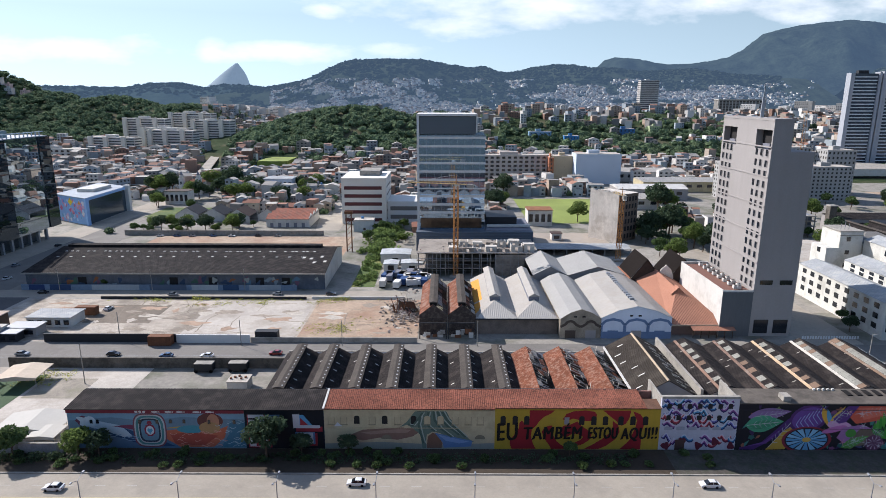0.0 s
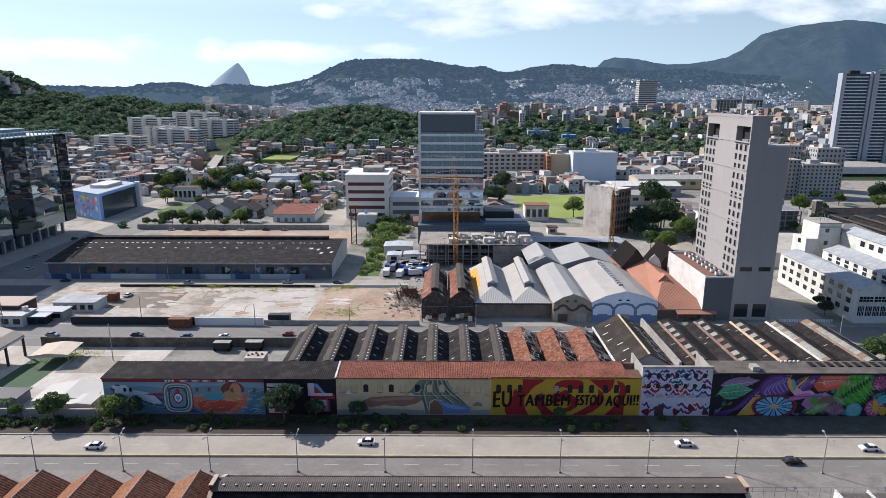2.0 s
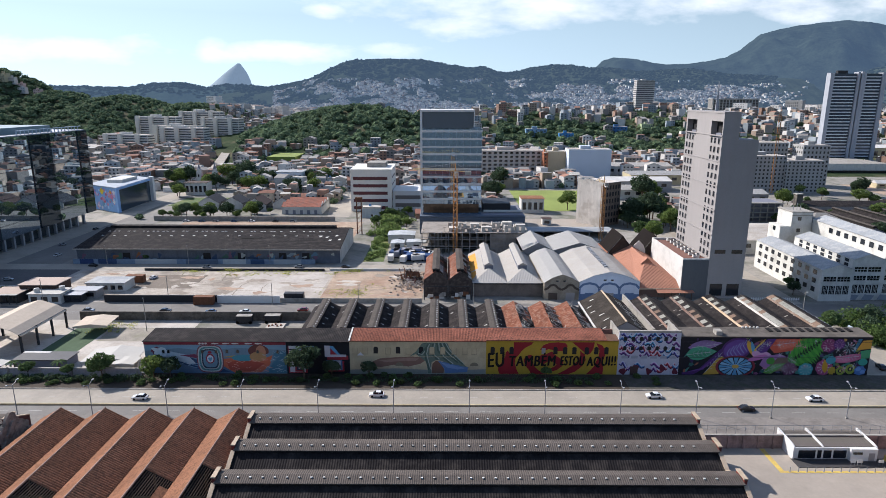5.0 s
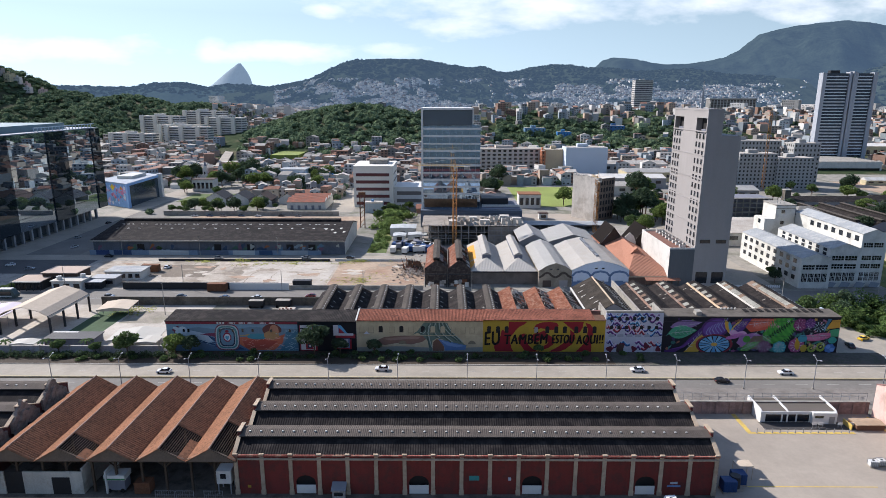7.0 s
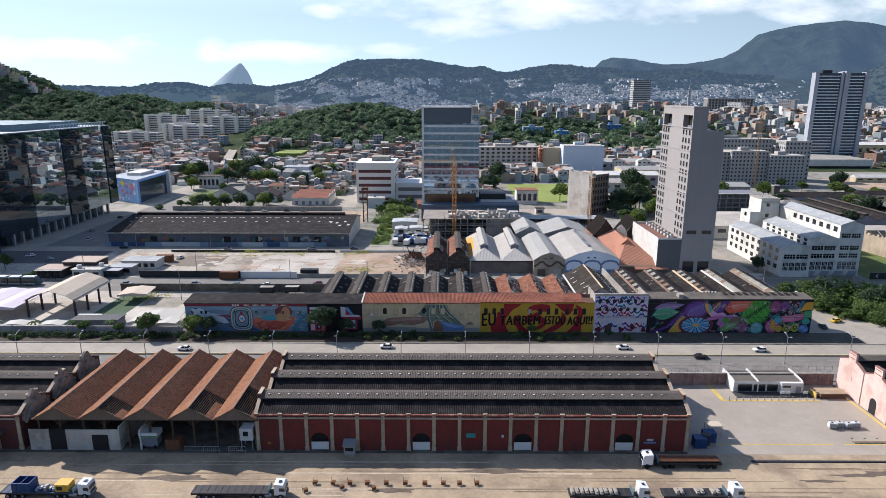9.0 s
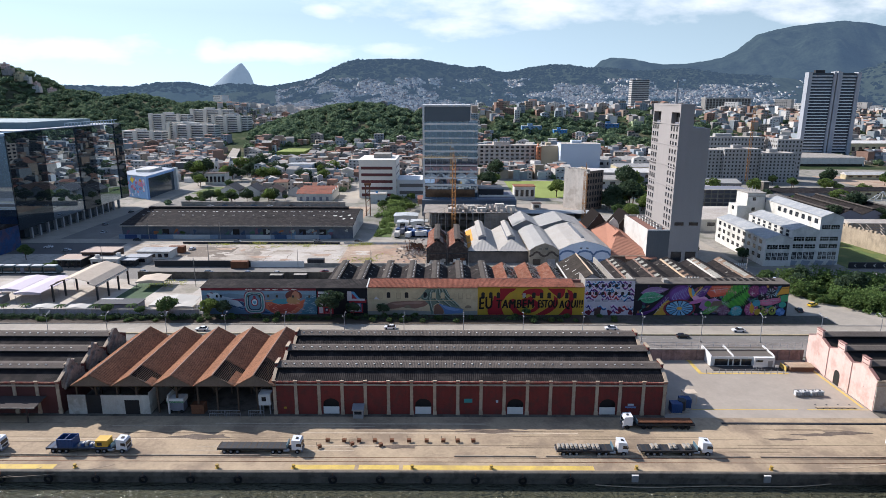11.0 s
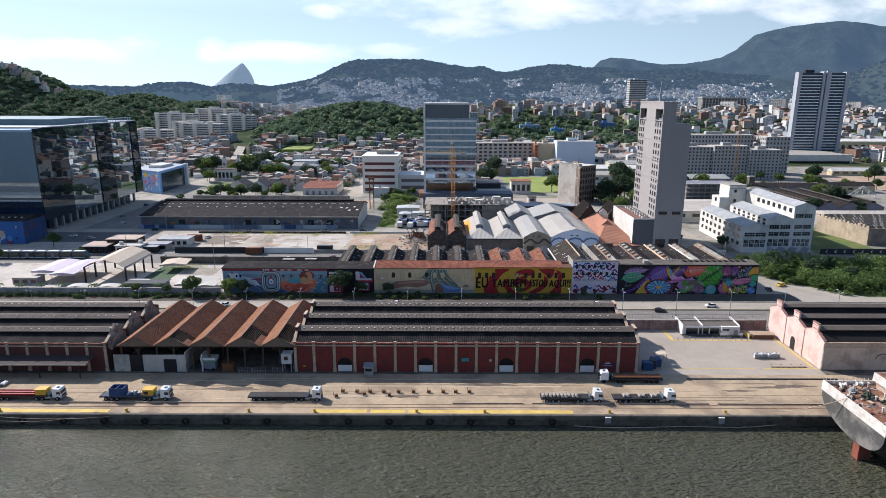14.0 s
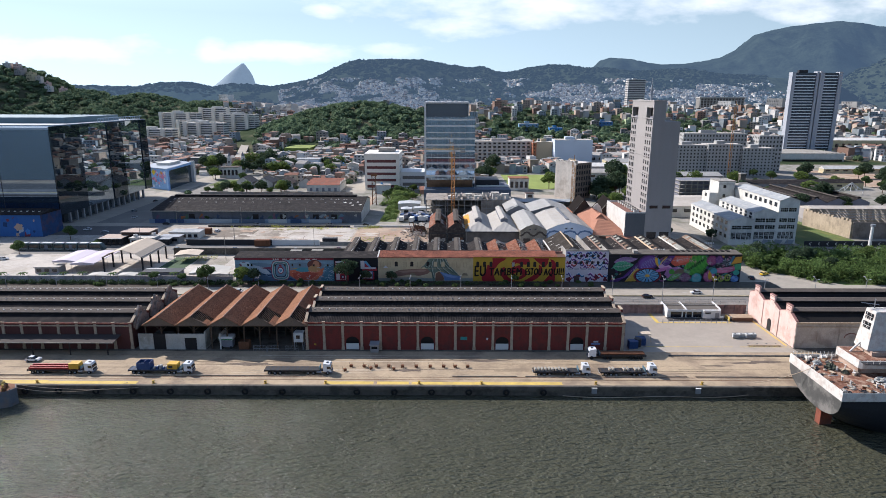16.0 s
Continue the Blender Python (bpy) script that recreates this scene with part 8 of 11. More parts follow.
# palms behind the yard wall and tall poles
palm0 = thing("palm", (-150, 222.5, 0.05), "young palm with arching fronds behind the yard wall", "palm", "palms")
part("trunk", M().tube((0, 0, 0), (0.1, 0, 2.6), 0.16, 0.11, n=7), BARK, palm0)
for i in range(9):
    a = math.tau * i / 9
    fr = M()
    pts = [(0.1 + r * math.cos(a), r * math.sin(a), 2.6 + 0.75 * r - 0.42 * r * r) for r in (0.0, 0.5, 1.0, 1.5, 2.0)]
    for p, q in zip(pts, pts[1:]):
        n_ = (-math.sin(a) * 0.26, math.cos(a) * 0.26)
        fr.poly([(p[0] + n_[0], p[1] + n_[1], p[2] - 0.12), p, q, (q[0] + n_[0] * 0.8, q[1] + n_[1] * 0.8, q[2] - 0.14)]).poly([p, (p[0] - n_[0], p[1] - n_[1], p[2] - 0.12), (q[0] - n_[0] * 0.8, q[1] - n_[1] * 0.8, q[2] - 0.14), q])
    part("frond", fr, LEAF, palm0)
for i, x in enumerate((-158, -143, -136, -124, -113, -101.5, -166, -176)):
    copy_thing(palm0, pose(x, 222.4 + 0.5 * (i % 3), 0.05, 0, 0, i * 50))
for x, y, h in ((-98, 281.5, 9), (-60, 277.5, 8), (-30, 277.5, 8), (-92, 252, 11), (-140, 277.5, 9), (10, 277.5, 8), (-110, 329, 9), (-75, 329, 9), (-145, 329, 9), (150, 264, 9), (118, 266, 9)):
    pl = thing("street_pole", (x, y, 0.03), "thin grey utility pole beside the street", "pole", "street poles")
    part("pole", M().tube((0, 0, 0), (0, 0, h), 0.13, 0.09, n=6), CONCRETE, pl)
    part("arm", M().tube((0, 0, h - 0.4), (0.3, -1.3, h + 0.1), 0.05, n=5), STEEL, pl)
# lot walls, containers and street things
lotw = solid("lot_wall", M().box(-120, -62, 279.9, 280.3, 0, 2.6), STEEL_DARK, "dark sheet hoarding before the lot", kind="structure")
solid("lot_wall_white", M().box(-80, -58, 279.4, 279.8, 0, 2.6), WHITE_CLEAN, "white hoarding before the lot", kind="structure")
solid("lot_wall_low", M().box(-58, -8, 280.0, 280.3, 0, 1.6), CONCRETE, "low concrete wall before the lot", kind="structure")
solid("lot_kerb_far", M().box(-125, -50, 320.6, 321.0, 0, 1.0), STEEL_DARK, "low dark wall at the lot's far side", kind="structure")
solid("lot_kerb_far_white", M().box(-48, -14, 321.0, 321.3, 0, 1.0), WHITE, "low white wall at the lot's far side", kind="structure")
for x, y, c, lab in ((-53.5, 282.2, STEEL_DARK, "black truck body parked inside the lot wall"), (-84, 278.0, RUST, "brown box trailer parked by the hoarding"), (-120.5, 304, RUST, "rusty container in the plaza")):
    b = thing("container_body", (x, y, 0), lab, "container", "containers")
    part("box", M().box(-3.4, 3.4, -1.2, 1.2, 0.2, 3.0), c, b)
    for i in range(6):
        part("rib", M().box(-3.2 + i * 1.2, -3.1 + i * 1.2, -1.26, -1.204, 0.2, 3.0), c, b)
    part("foot", M().box(-3.3, 3.3, -1.0, 1.0, 0, 0.2), STEEL_DARK, b)
for x, y, c, tn in ((-94, 270, CAR_BLACK, 0), (-78.5, 269, CAR_BLUE, 180), (-67, 269, CAR_WHITE, 180), (-120, 270, CAR_SILVER, 0), (-100.5, 325, CAR_SILVER, 0), (-62, 326, CAR_SILVER, 180), (-42, 326, CAR_BLACK, 0), (-116, 309, CAR_WHITE, 80), (-131, 265, CAR_RED, 0), (-150, 327, CAR_BLACK, 0), (-178, 275, CAR_WHITE, 20), (-186, 252, CAR_WHITE, 20), (-48, 271, CAR_RED, 180), (-172, 306, CAR_SILVER, 10), (-184, 312, CAR_WHITE, 190), (-176, 345, CAR_WHITE, 80), (-186, 365, CAR_SILVER, 80), (-180, 392, CAR_WHITE, 80), (-190, 402, CAR_BLACK, 80)):
    car(x, y, c, {CAR_BLACK: "black car", CAR_BLUE: "blue car", CAR_WHITE: "white car", CAR_SILVER: "silver car", CAR_RED: "dark red car"}[c] + " on a city street", tn)
TRAM = mat("tram_teal_paint", "37494b", 0.45, var=0.12)
tram = thing("tram", (-192.5, 269.4, 0.03), "long dark teal and white tram with wide windows", "tram")
x = 0.0
for k, L in enumerate((6.4, 4.6, 5.6, 4.6, 5.6, 4.6, 6.4)):
    a, b = (x + (1.1 if k == 0 else 0.0), x + L - (1.1 if k == 6 else 0.0))
    pr = [(a, 0.35), (b, 0.35), (b, 3.1), (a, 3.1)]
    if k == 0:
        pr = [(x, 0.35), (b, 0.35), (b, 3.1), (x + 1.2, 3.1), (x, 1.3)]
    elif k == 6:
        pr = [(a, 0.35), (x + L, 0.35), (x + L, 1.3), (b - 0.1, 3.1), (a, 3.1)]
    car_ = part("car_body", M().ext_y(pr, -1.25, 1.25), TRAM, tram)
    part("window_band", M().box(a + 0.35, b - 0.35, -1.3, -1.254, 1.25, 2.65), WIN, car_)
    part("stripe", M().box(a + 0.1, b - 0.1, -1.29, -1.254, 0.62, 0.86), WHITE_CLEAN, car_)
    part("roof_box", M().box(a + 0.4, b - 0.4, -1.05, 1.05, 3.104, 3.45), mat("tram_roof_grey", "b1b3b2", 0.7, var=0.1), car_)
    if k in (2, 4):
        part("door", M().box((a + b) / 2 - 0.75, (a + b) / 2 + 0.75, -1.33, -1.304, 0.5, 2.7), GREY_DARK, car_)
    if k % 2 == 0:
        part("bogie", M().box(a + 1.4, a + 3.6, -1.0, 1.0, 0.0, 0.35), RUBBER, tram)
    if k < 6:
        part("bellows", M().box(x + L, x + L + 0.4, -1.1, 1.1, 0.5, 3.0), RUBBER, tram)
    x += L + 0.4
for y in (268.6, 270.1):
    solid("tram_rail", M().box(-420, -20, y - 0.04, y + 0.04, 0.03, 0.036), STEEL, "steel tram rail set in the street", kind="structure")


def shop(x, y, w, d, h, wall, roof, label, turn=0.0, wins=3):
    t = thing("kiosk_building", (x, y, 0), label, "building", "small buildings", turn)
    part("wall", M().box(-w / 2, w / 2, -d / 2, d / 2, 0, h), wall, t)
    part("roof", M().box(-w / 2 - 0.4, w / 2 + 0.4, -d / 2 - 0.4, d / 2 + 0.4, h, h + 0.25), roof, t)
    for i in range(wins):
        a = -w / 2 + w * (i + 0.2) / wins
        part("window", M().box(a, a + w * 0.6 / wins, -d / 2 - 0.04, -d / 2 - 0.004, h * 0.25, h * 0.75), WIN, t)
    return t


slab("kiosk_terrace", -160, -146, 275.4, 292, 0.3, mat("terrace_paving", "8d8378", 0.9, var=0.25, big=0.15, fine=0.8), "paved terrace round the dark pavilion", 0.3)
TIMBER_CLAD = mat("dark_timber_cladding", "43362f", 0.85, var=0.25, big=0.3, fine=2)
shop(-145, 287.5, 13, 9, 5.2, TIMBER_CLAD, mat("pinkish_flat_roof", "a89688", 0.9, var=0.12), "brown clad pavilion with a flat pinkish roof", wins=4)
pv = shop(-153.6, 281.5, 10, 8, 3.6, STEEL_DARK, mat("pinkish_flat_roof", "a89688"), "dark glazed pavilion with a pale flat roof on a terrace", wins=4)
for i in range(5):
    part("post", M().box(-5.3 + i * 2.6, -5.1 + i * 2.6, -5.4, -5.2, 0.3, 3.6), STEEL_DARK, pv)
part("awning", M().box(-5.4, 5.4, -5.5, -4.404, 3.6, 3.75), CANVAS, pv)
shop(-139.5, 281.0, 11, 7, 3.6, WHITE, CANVAS, "white cabin block with a pale roof", wins=3)
for x, y in ((-143, 279.4), (-136, 282.6)):
    rt = thing("roof_tank", (x, y, 3.85), "pale round tank on a cabin roof", "tank", "roof tanks")
    part("body", M().tube((0, 0, 0), (0, 0, 1.3), 0.9, n=12), WHITE, rt)
    part("lid", M().tube((0, 0, 1.3), (0, 0, 1.42), 0.5, n=10), STEEL, rt)
shop(-126, 296, 14, 8, 3.2, WHITE, ROOF_BLUE, "white cabin block with a blue grey roof", wins=5)
shop(-129.5, 286.5, 9, 5, 2.8, GREY_WALL, STEEL, "small grey site cabin", wins=2)
shop(-131, 281.4, 6, 3.4, 2.6, STEEL_DARK, STEEL, "dark grey site cabin", wins=2)
shop(-154.6, 233.6, 9.2, 4.6, 2.5, GREY_WALL, PALE, "low grey kiosk in the paved yard", wins=3)

# ---------------------------------------------------------------- long dark store with graffiti
st = thing("long_dark_store", (-160.0, 332.6, 0), "long low store with a dark sheet roof and painted wall", "warehouse")
SWL = 114.5
part("front_wall", M().box(0, SWL, 0.5, 0.9, 0, 6.6), mat("grimy_grey_wall", "5b6068", 0.9, var=0.3, big=0.1, fine=0.8, stain="39424f", stain_amount=0.5, stain_scale=0.15, streak=1), st)
part("roof", M().ext_x([(-1.2, 6.5), (-1.2, 6.7), (27.5, 10.4), (27.5, 10.2)], -0.5, SWL + 0.5), ROOF_DARK, st, "dark sheet roof with white dots")
part("roof_rear", M().ext_x([(27.5, 10.2), (27.5, 10.4), (41, 7.2), (41, 7.0)], -0.5, SWL + 0.5), ROOF_DARK, st)
part("ridge_vent", M().box(2, SWL - 6, 26.2, 29.4, 10.2, 11.2), ROOF_DARK, st)
part("end_wall", M().ext_x([(0.9, 0), (41, 0), (41, 7), (27.5, 10.1), (0.9, 6.7)], SWL - 0.4, SWL), WHITE, st, "pale end wall")
part("end_wall", M().ext_x([(0.9, 0), (41, 0), (41, 7), (27.5, 10.1), (0.9, 6.7)], 0, 0.4), WHITE, st)
part("eave_band", M().box(-0.5, SWL + 0.5, -1.4, -1.204, 6.2, 6.75), CONCRETE, st)
dot = M().box(-0.5, 0.5, -0.3, 0.3, -0.02, 0.14).data("roof_cap", WHITE_CLEAN)
for row, (yy, n, j) in enumerate(((21.5, 46, 0.0), (15.5, 40, 0.6))):
    for i in range(n):
        if (i * 7 + row) % 11 < 9:
            part("roof_cap", dot, None, st).location = (4 + i * (SWL - 10) / n + 0.4 * math.sin(i * 3.1), yy + (1.2 if i % 2 else 0) * row, 6.62 + (yy + 1.2) * 3.7 / 28.7)
# black patch on the slope for the shade inside the hole
part("roof_hole", M().poly([(68, 12, 8.5), (77, 12, 8.5), (77, 14.2, 8.78), (68, 14.2, 8.78)]), ROOF_BLACK, st)
for x, y in ((103, 14), (106, 13), (110, 15), (108, 9), (112, 10)):
    part("pale_patch", M().poly([(x, y, 6.75 + (y + 1.2) * 3.7 / 28.7), (x + 1.1, y, 6.75 + (y + 1.2) * 3.7 / 28.7), (x + 1.5, y + 1.7, 6.75 + (y + 2.9) * 3.7 / 28.7), (x + 0.3, y + 1.7, 6.75 + (y + 2.9) * 3.7 / 28.7)]), WHITE, st)
rnd = random.Random(12)
gs = []
for i in range(44):
    x = rnd.uniform(58, 112) if i % 3 else rnd.uniform(1, 57)
    gs.append((rnd.choice(("5f7f93", "8a9aa0", "3f4f68", "a3a79f", "4d6c5a", "7a5a6a", "94603f")), oval(x, rnd.uniform(1.2, 4.2), rnd.uniform(0.6, 1.7), rnd.uniform(0.4, 1.0), rnd.uniform(0, 90), wob=0.25, seed=i, lobes=3)))
for i, one in enumerate(keep(gs, 0.1, SWL - 0.1, 0.1, 5.6)):
    paintwork("painted_figure", 0, [one], st, "faded painted figure").location = (0, 0.496 - 0.0015 * i, 0)
# doorways are flat dark panels, their inner shade put into the colour
for a in (20, 55, 70, 88, 98):
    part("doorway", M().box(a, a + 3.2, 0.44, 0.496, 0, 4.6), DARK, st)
hb = solid("street_hoarding", M().box(-161, -56, 331.2, 331.5, 0, 2.2), mat("blue_grey_hoarding", "6f7f8f", 0.8, var=0.2, big=0.1, fine=0.5), "blue grey painted hoarding along the street", kind="structure")
for a, b, c in ((-150, -142, "3a4c6c"), (-134, -116, "a9adae"), (-112, -98, "5d6878"), (-96, -86, "b3b6b4"), (-84, -78, "39506f"), (-74, -62, "a3a8aa"), (-158, -152, "34456c")):
    part("painted_panel", M().box(a, b, 331.12, 331.196, 0.1, 2.2), paint(c), hb)
mast = thing("twin_steel_mast", (-45.0, 393, 0), "rusty twin steel mast", "mast")
for x in (-1.2, 1.2):
    part("leg", M().box(x - 0.25, x + 0.25, -0.3, 0.3, 0, 19), RUST, mast)
for k in range(7):
    part("brace", M().tube((-1.2, 0, k * 2.6), (1.2, 0, k * 2.6 + 2.4), 0.12, n=4), RUST, mast)
part("head", M().box(-1.9, 1.9, -0.6, 0.6, 18.2, 19.6), RUST, mast)
# vehicles and cabins in the depot beside the ruin
for x, y, w, d, h in ((-21.5, 376, 13, 10, 4.2), (-13.5, 361, 9, 6, 3.6), (-22.5, 362, 6, 7, 3.0)):
    s = thing("depot_shed", (x, y, 0), "low white depot shed with a sheet roof", "shed", "depot sheds")
    part("wall", M().box(-w / 2, w / 2, -d / 2, d / 2, 0, h), WHITE, s)
    part("roof", M().ext_y([(-w / 2 - 0.3, h), (w / 2 + 0.3, h), (w / 2 + 0.3, h + 0.12), (0, h + 0.5), (-w / 2 - 0.3, h + 0.12)], -d / 2 - 0.3, d / 2 + 0.3), mat("dull_sheet", "a3a6a6", 0.7, var=0.3, big=0.2, fine=0.8), s)
    part("door", M().box(-1.3, 1.3, -d / 2 - 0.05, -d / 2 - 0.004, 0, 2.6), DARK, s)
rnd = random.Random(31)
for i in range(26):
    x, y = rnd.uniform(-24, -7), rnd.uniform(335, 352)
    s = thing("depot_truck", (x, y, 0), rnd.choice(("white delivery truck parked in the depot", "grey box truck parked in the depot")), "truck", "depot trucks", rnd.choice((0, 90, 80, 10)))
    w = rnd.uniform(3.5, 6.0)
    part("box", M().box(-w / 2, w / 2, -1.2, 1.2, 0.7, 2.9), rnd.choice((WHITE_CLEAN, WHITE, GREY_DARK, BLUE)), s)
    part("cab", M().ext_y([(w / 2 + 0.1, 0.6), (w / 2 + 1.8, 0.6), (w / 2 + 1.7, 1.5), (w / 2 + 1.3, 2.4), (w / 2 + 0.1, 2.4)], -1.1, 1.1), WHITE_CLEAN, s)
    for wx in (-w / 2 + 0.8, w / 2 + 0.8):
        part("wheel", M().tube((wx, -1.15, 0.45), (wx, 1.15, 0.45), 0.45, n=9), RUBBER, s)
rubble = M()
for i in range(300):
    x, y = rnd.gauss(-13, 3.5), rnd.gauss(308, 8)
    s = rnd.uniform(0.2, 0.7)
    rubble.blob((x, y, s * 0.4 + max(0, 1.2 - 0.02 * ((x + 13) ** 2 + (y - 308) ** 2 * 0.3))), (s, s * 0.8, s * 0.6), seed=i, rough=0.35, n=5, m=3)
solid("rubble_heap", rubble, mat("rubble", "9a8f85", 0.95, var=0.3, big=0.4, fine=2, island=0.4), "heap of broken masonry on the lot", kind="stuff")
splinters = M()
for i in range(90):  # broken beams and sheets lying over the heap
    x, y = rnd.gauss(-13, 3.2), rnd.gauss(308, 8)
    z = 0.6 + max(0, 1.2 - 0.02 * ((x + 13) ** 2 + (y - 308) ** 2 * 0.3))
    a, l = rnd.uniform(0, 6.28), rnd.uniform(0.5, 1.8)
    splinters.tube((x, y, z), (x + l * math.cos(a), y + l * math.sin(a), z + rnd.uniform(-0.3, 0.7)), rnd.uniform(0.05, 0.12), n=4)
solid("broken_beams", splinters, mat("splintered_timber", "a59a8c", 0.9, var=0.4, big=0.5, fine=2, island=0.4), "broken beams on the heap of masonry", kind="stuff")
wreck = thing("wrecked_steel_frame", (-12.5, 305.5, 0.1), "collapsed rusty steel frame over broken masonry", "wreck")
rk = random.Random(71)
for i in range(26):
    x, y = rk.uniform(-4, 4), rk.uniform(-4, 4)
    part("bent_bar", M().tube((x, y, 0.3), (x + rk.uniform(-2.5, 2.5), y + rk.uniform(-2.5, 2.5), rk.uniform(2.0, 6.2)), rk.uniform(0.08, 0.16), n=4), (RUST, STEEL_DARK, TIMBER)[i % 3], wreck)
for i in range(12):
    x, y = rk.uniform(-4, 4), rk.uniform(-3.5, 3.5)
    part("masonry_lump", M().blob((x, y, 0.7), (rk.uniform(0.8, 1.7), rk.uniform(0.7, 1.4), rk.uniform(0.7, 1.6)), seed=i, rough=0.4, n=7, m=4), (CONCRETE_DARK, CONCRETE, PINK_DARK)[i % 3], wreck)
for i in range(6):
    x, z = rk.uniform(-3.5, 2), rk.uniform(1, 4)
    part("torn_sheet", M().poly([(x, -1 + i * 0.4, z), (x + 1.8, -0.6 + i * 0.4, z - 0.5), (x + 1.5, 0.5 + i * 0.4, z + 1.1), (x - 0.3, 0.2 + i * 0.4, z + 1.3)]), RUST, wreck)
weeds = M()
rw = random.Random(83)
for cx, cy, sx, sy, k, hh in ((-105, 319, 3.0, 0.9, 26, 0.7), (-89, 320.3, 2.2, 0.8, 34, 1.1), (-77, 315, 2.4, 1.6, 22, 0.35), (-87, 314, 1.8, 1.2, 12, 0.3), (-65, 316.5, 2.6, 1.4, 34, 0.4), (-43, 317, 2.4, 1.2, 22, 0.4), (-38, 320, 1.8, 0.6, 26, 1.0), (-33.5, 291.5, 2.6, 2.4, 70, 0.3), (-43, 292.5, 3.2, 2.6, 26, 0.25), (-27, 300, 3.0, 3.0, 10, 0.3), (-70, 319.8, 22, 0.4, 60, 0.5), (-104, 256, 3.0, 3.2, 46, 0.8)):
    for i in range(k):
        x, y, h = rw.gauss(cx, sx), rw.gauss(cy, sy), hh * rw.uniform(0.3, 1.2)
        leaf_cloud(weeds, (x, y, 0.07 + h * 0.45), (0.5 + h * 0.6, 0.5 + h * 0.6, h * 0.55), 16, 0.1 + 0.12 * h, rw)
solid("lot_weeds", weeds, mat("lot_weed_leaves", "a3a45c", 0.95, through_light=0.5, spec=0.02, var=0.35, big=0.2, fine=1.0, bump=0, island=0.3), "weeds growing over the cracked lot", kind="stuff")

# ---------------------------------------------------------------- white and coloured sheds
for k, x in enumerate((-3.2, 5.6)):
    gable_hall("ruined_tiled_shed", x, 8.6, 286.5, 318, 6.5, 9.8, mat("rotten_tile_roof", "70493a", 0.95, spec=0.05, var=0.45, big=0.3, fine=1.6, stain="8a8178", stain_amount=0.4, stain_scale=0.6), "ruined shed with brown tiles and holes in the roof", group="ruined sheds", monitor=True, dots=False, seed=90 + k, broken=0.3, walls=mat("charred_wall", "3d342f", 0.95, var=0.5, big=0.5, fine=1.5, stain="6f645b", stain_amount=0.4, stain_scale=0.9))
rs = random.Random(404)
for k, x in enumerate((-3.2, 5.6)):
    sc = thing("scrap_pile", (x, 283.6, 0), "pile of pale scrap sheets before the ruined shed", "scrap", "scrap piles")
    for i in range(9):
        px, pz, w, h_ = rs.uniform(-3.6, 2.2), rs.uniform(0, 1.8), rs.uniform(0.8, 2.0), rs.uniform(0.6, 1.6)
        part("scrap_sheet", M().box(px, px + w, 0.1 * i, 0.1 * i + 0.08, max(pz - 0.2, 0), pz + h_), (WHITE, RUST, CONCRETE, PALE)[i % 4], sc)
    part("post", M().box(-4.2, -3.9, -0.5, -0.2, 0, 5.0).box(3.9, 4.2, -0.5, -0.2, 0, 5.0).box(-4.2, 4.2, -0.45, -0.25, 5.0, 5.3), STEEL_DARK, sc, "dark steel frame")
for k, (x, w) in enumerate(((16.5, 12.6), (29.1, 12.6))):
    t = thing("white_hipped_shed", (x, 287.5, 0), "shed with a white ribbed roof, raised ridge vent and hipped front", "shed", "white roofed sheds")
    h, ev, pk, Ln = w / 2, 5.2, 8.6, 42
    part("wall", M().box(-h, h, 0, 0.4, 0, ev).box(-h, -h + 0.4, 0.4, Ln, 0, ev).box(h - 0.4, h, 0.4, Ln, 0, ev).box(-h, h, Ln, Ln + 0.4, 0, ev), mat("grimy_brick_wall", "6a6058", 0.9, var=0.3, big=0.2, fine=1, stain="3c3833", stain_amount=0.5), t)
    part("hip_slope", M().poly([(-h - 0.3, -0.4, ev), (h + 0.3, -0.4, ev), (0, 7.5, pk)]), mat("white_ribbed_hip", "a8a39a", 0.7, var=0.15, ribs="x", rib_step=0.6, rib_depth=0.025), t, "ribbed white hip")
    part("roof_slope", M().poly([(-h - 0.3, -0.4, ev), (0, 7.5, pk), (0, Ln, pk), (-h - 0.3, Ln, ev)]), ROOF_WHITE, t)
    part("roof_slope", M().poly([(h + 0.3, -0.4, ev), (h + 0.3, Ln, ev), (0, Ln, pk), (0, 7.5, pk)]), ROOF_WHITE, t)
    if k == 0:
        part("yellow_sheets", M().poly([(-h - 0.3, 14, ev + 0.03), (-2.2, 14, 7.45), (-2.2, Ln - 4, 7.45), (-h - 0.3, Ln - 4, ev + 0.03)]).poly([(-h - 0.3, 3.5, ev + 0.03), (-3.4, 7.5, 6.8), (-2.9, 12.8, 7.08), (-h - 0.3, 12.8, ev + 0.03)]), ROOF_YELLOW, t, "yellow roof sheets")
    v = part("ridge_vent", M().box(-1.6, 1.6, 8.5, Ln - 0.5, pk - 1.0, pk + 0.9), GREY_DARK, t)
    part("ridge_sheet", M().ext_y([(-1.9, pk + 0.9), (1.9, pk + 0.9), (0, pk + 1.9)], 8.2, Ln), ROOF_WHITE, v)
    part("fascia", M().box(-h - 0.3, h + 0.3, -0.55, -0.404, ev - 0.45, ev), STEEL_DARK, t)


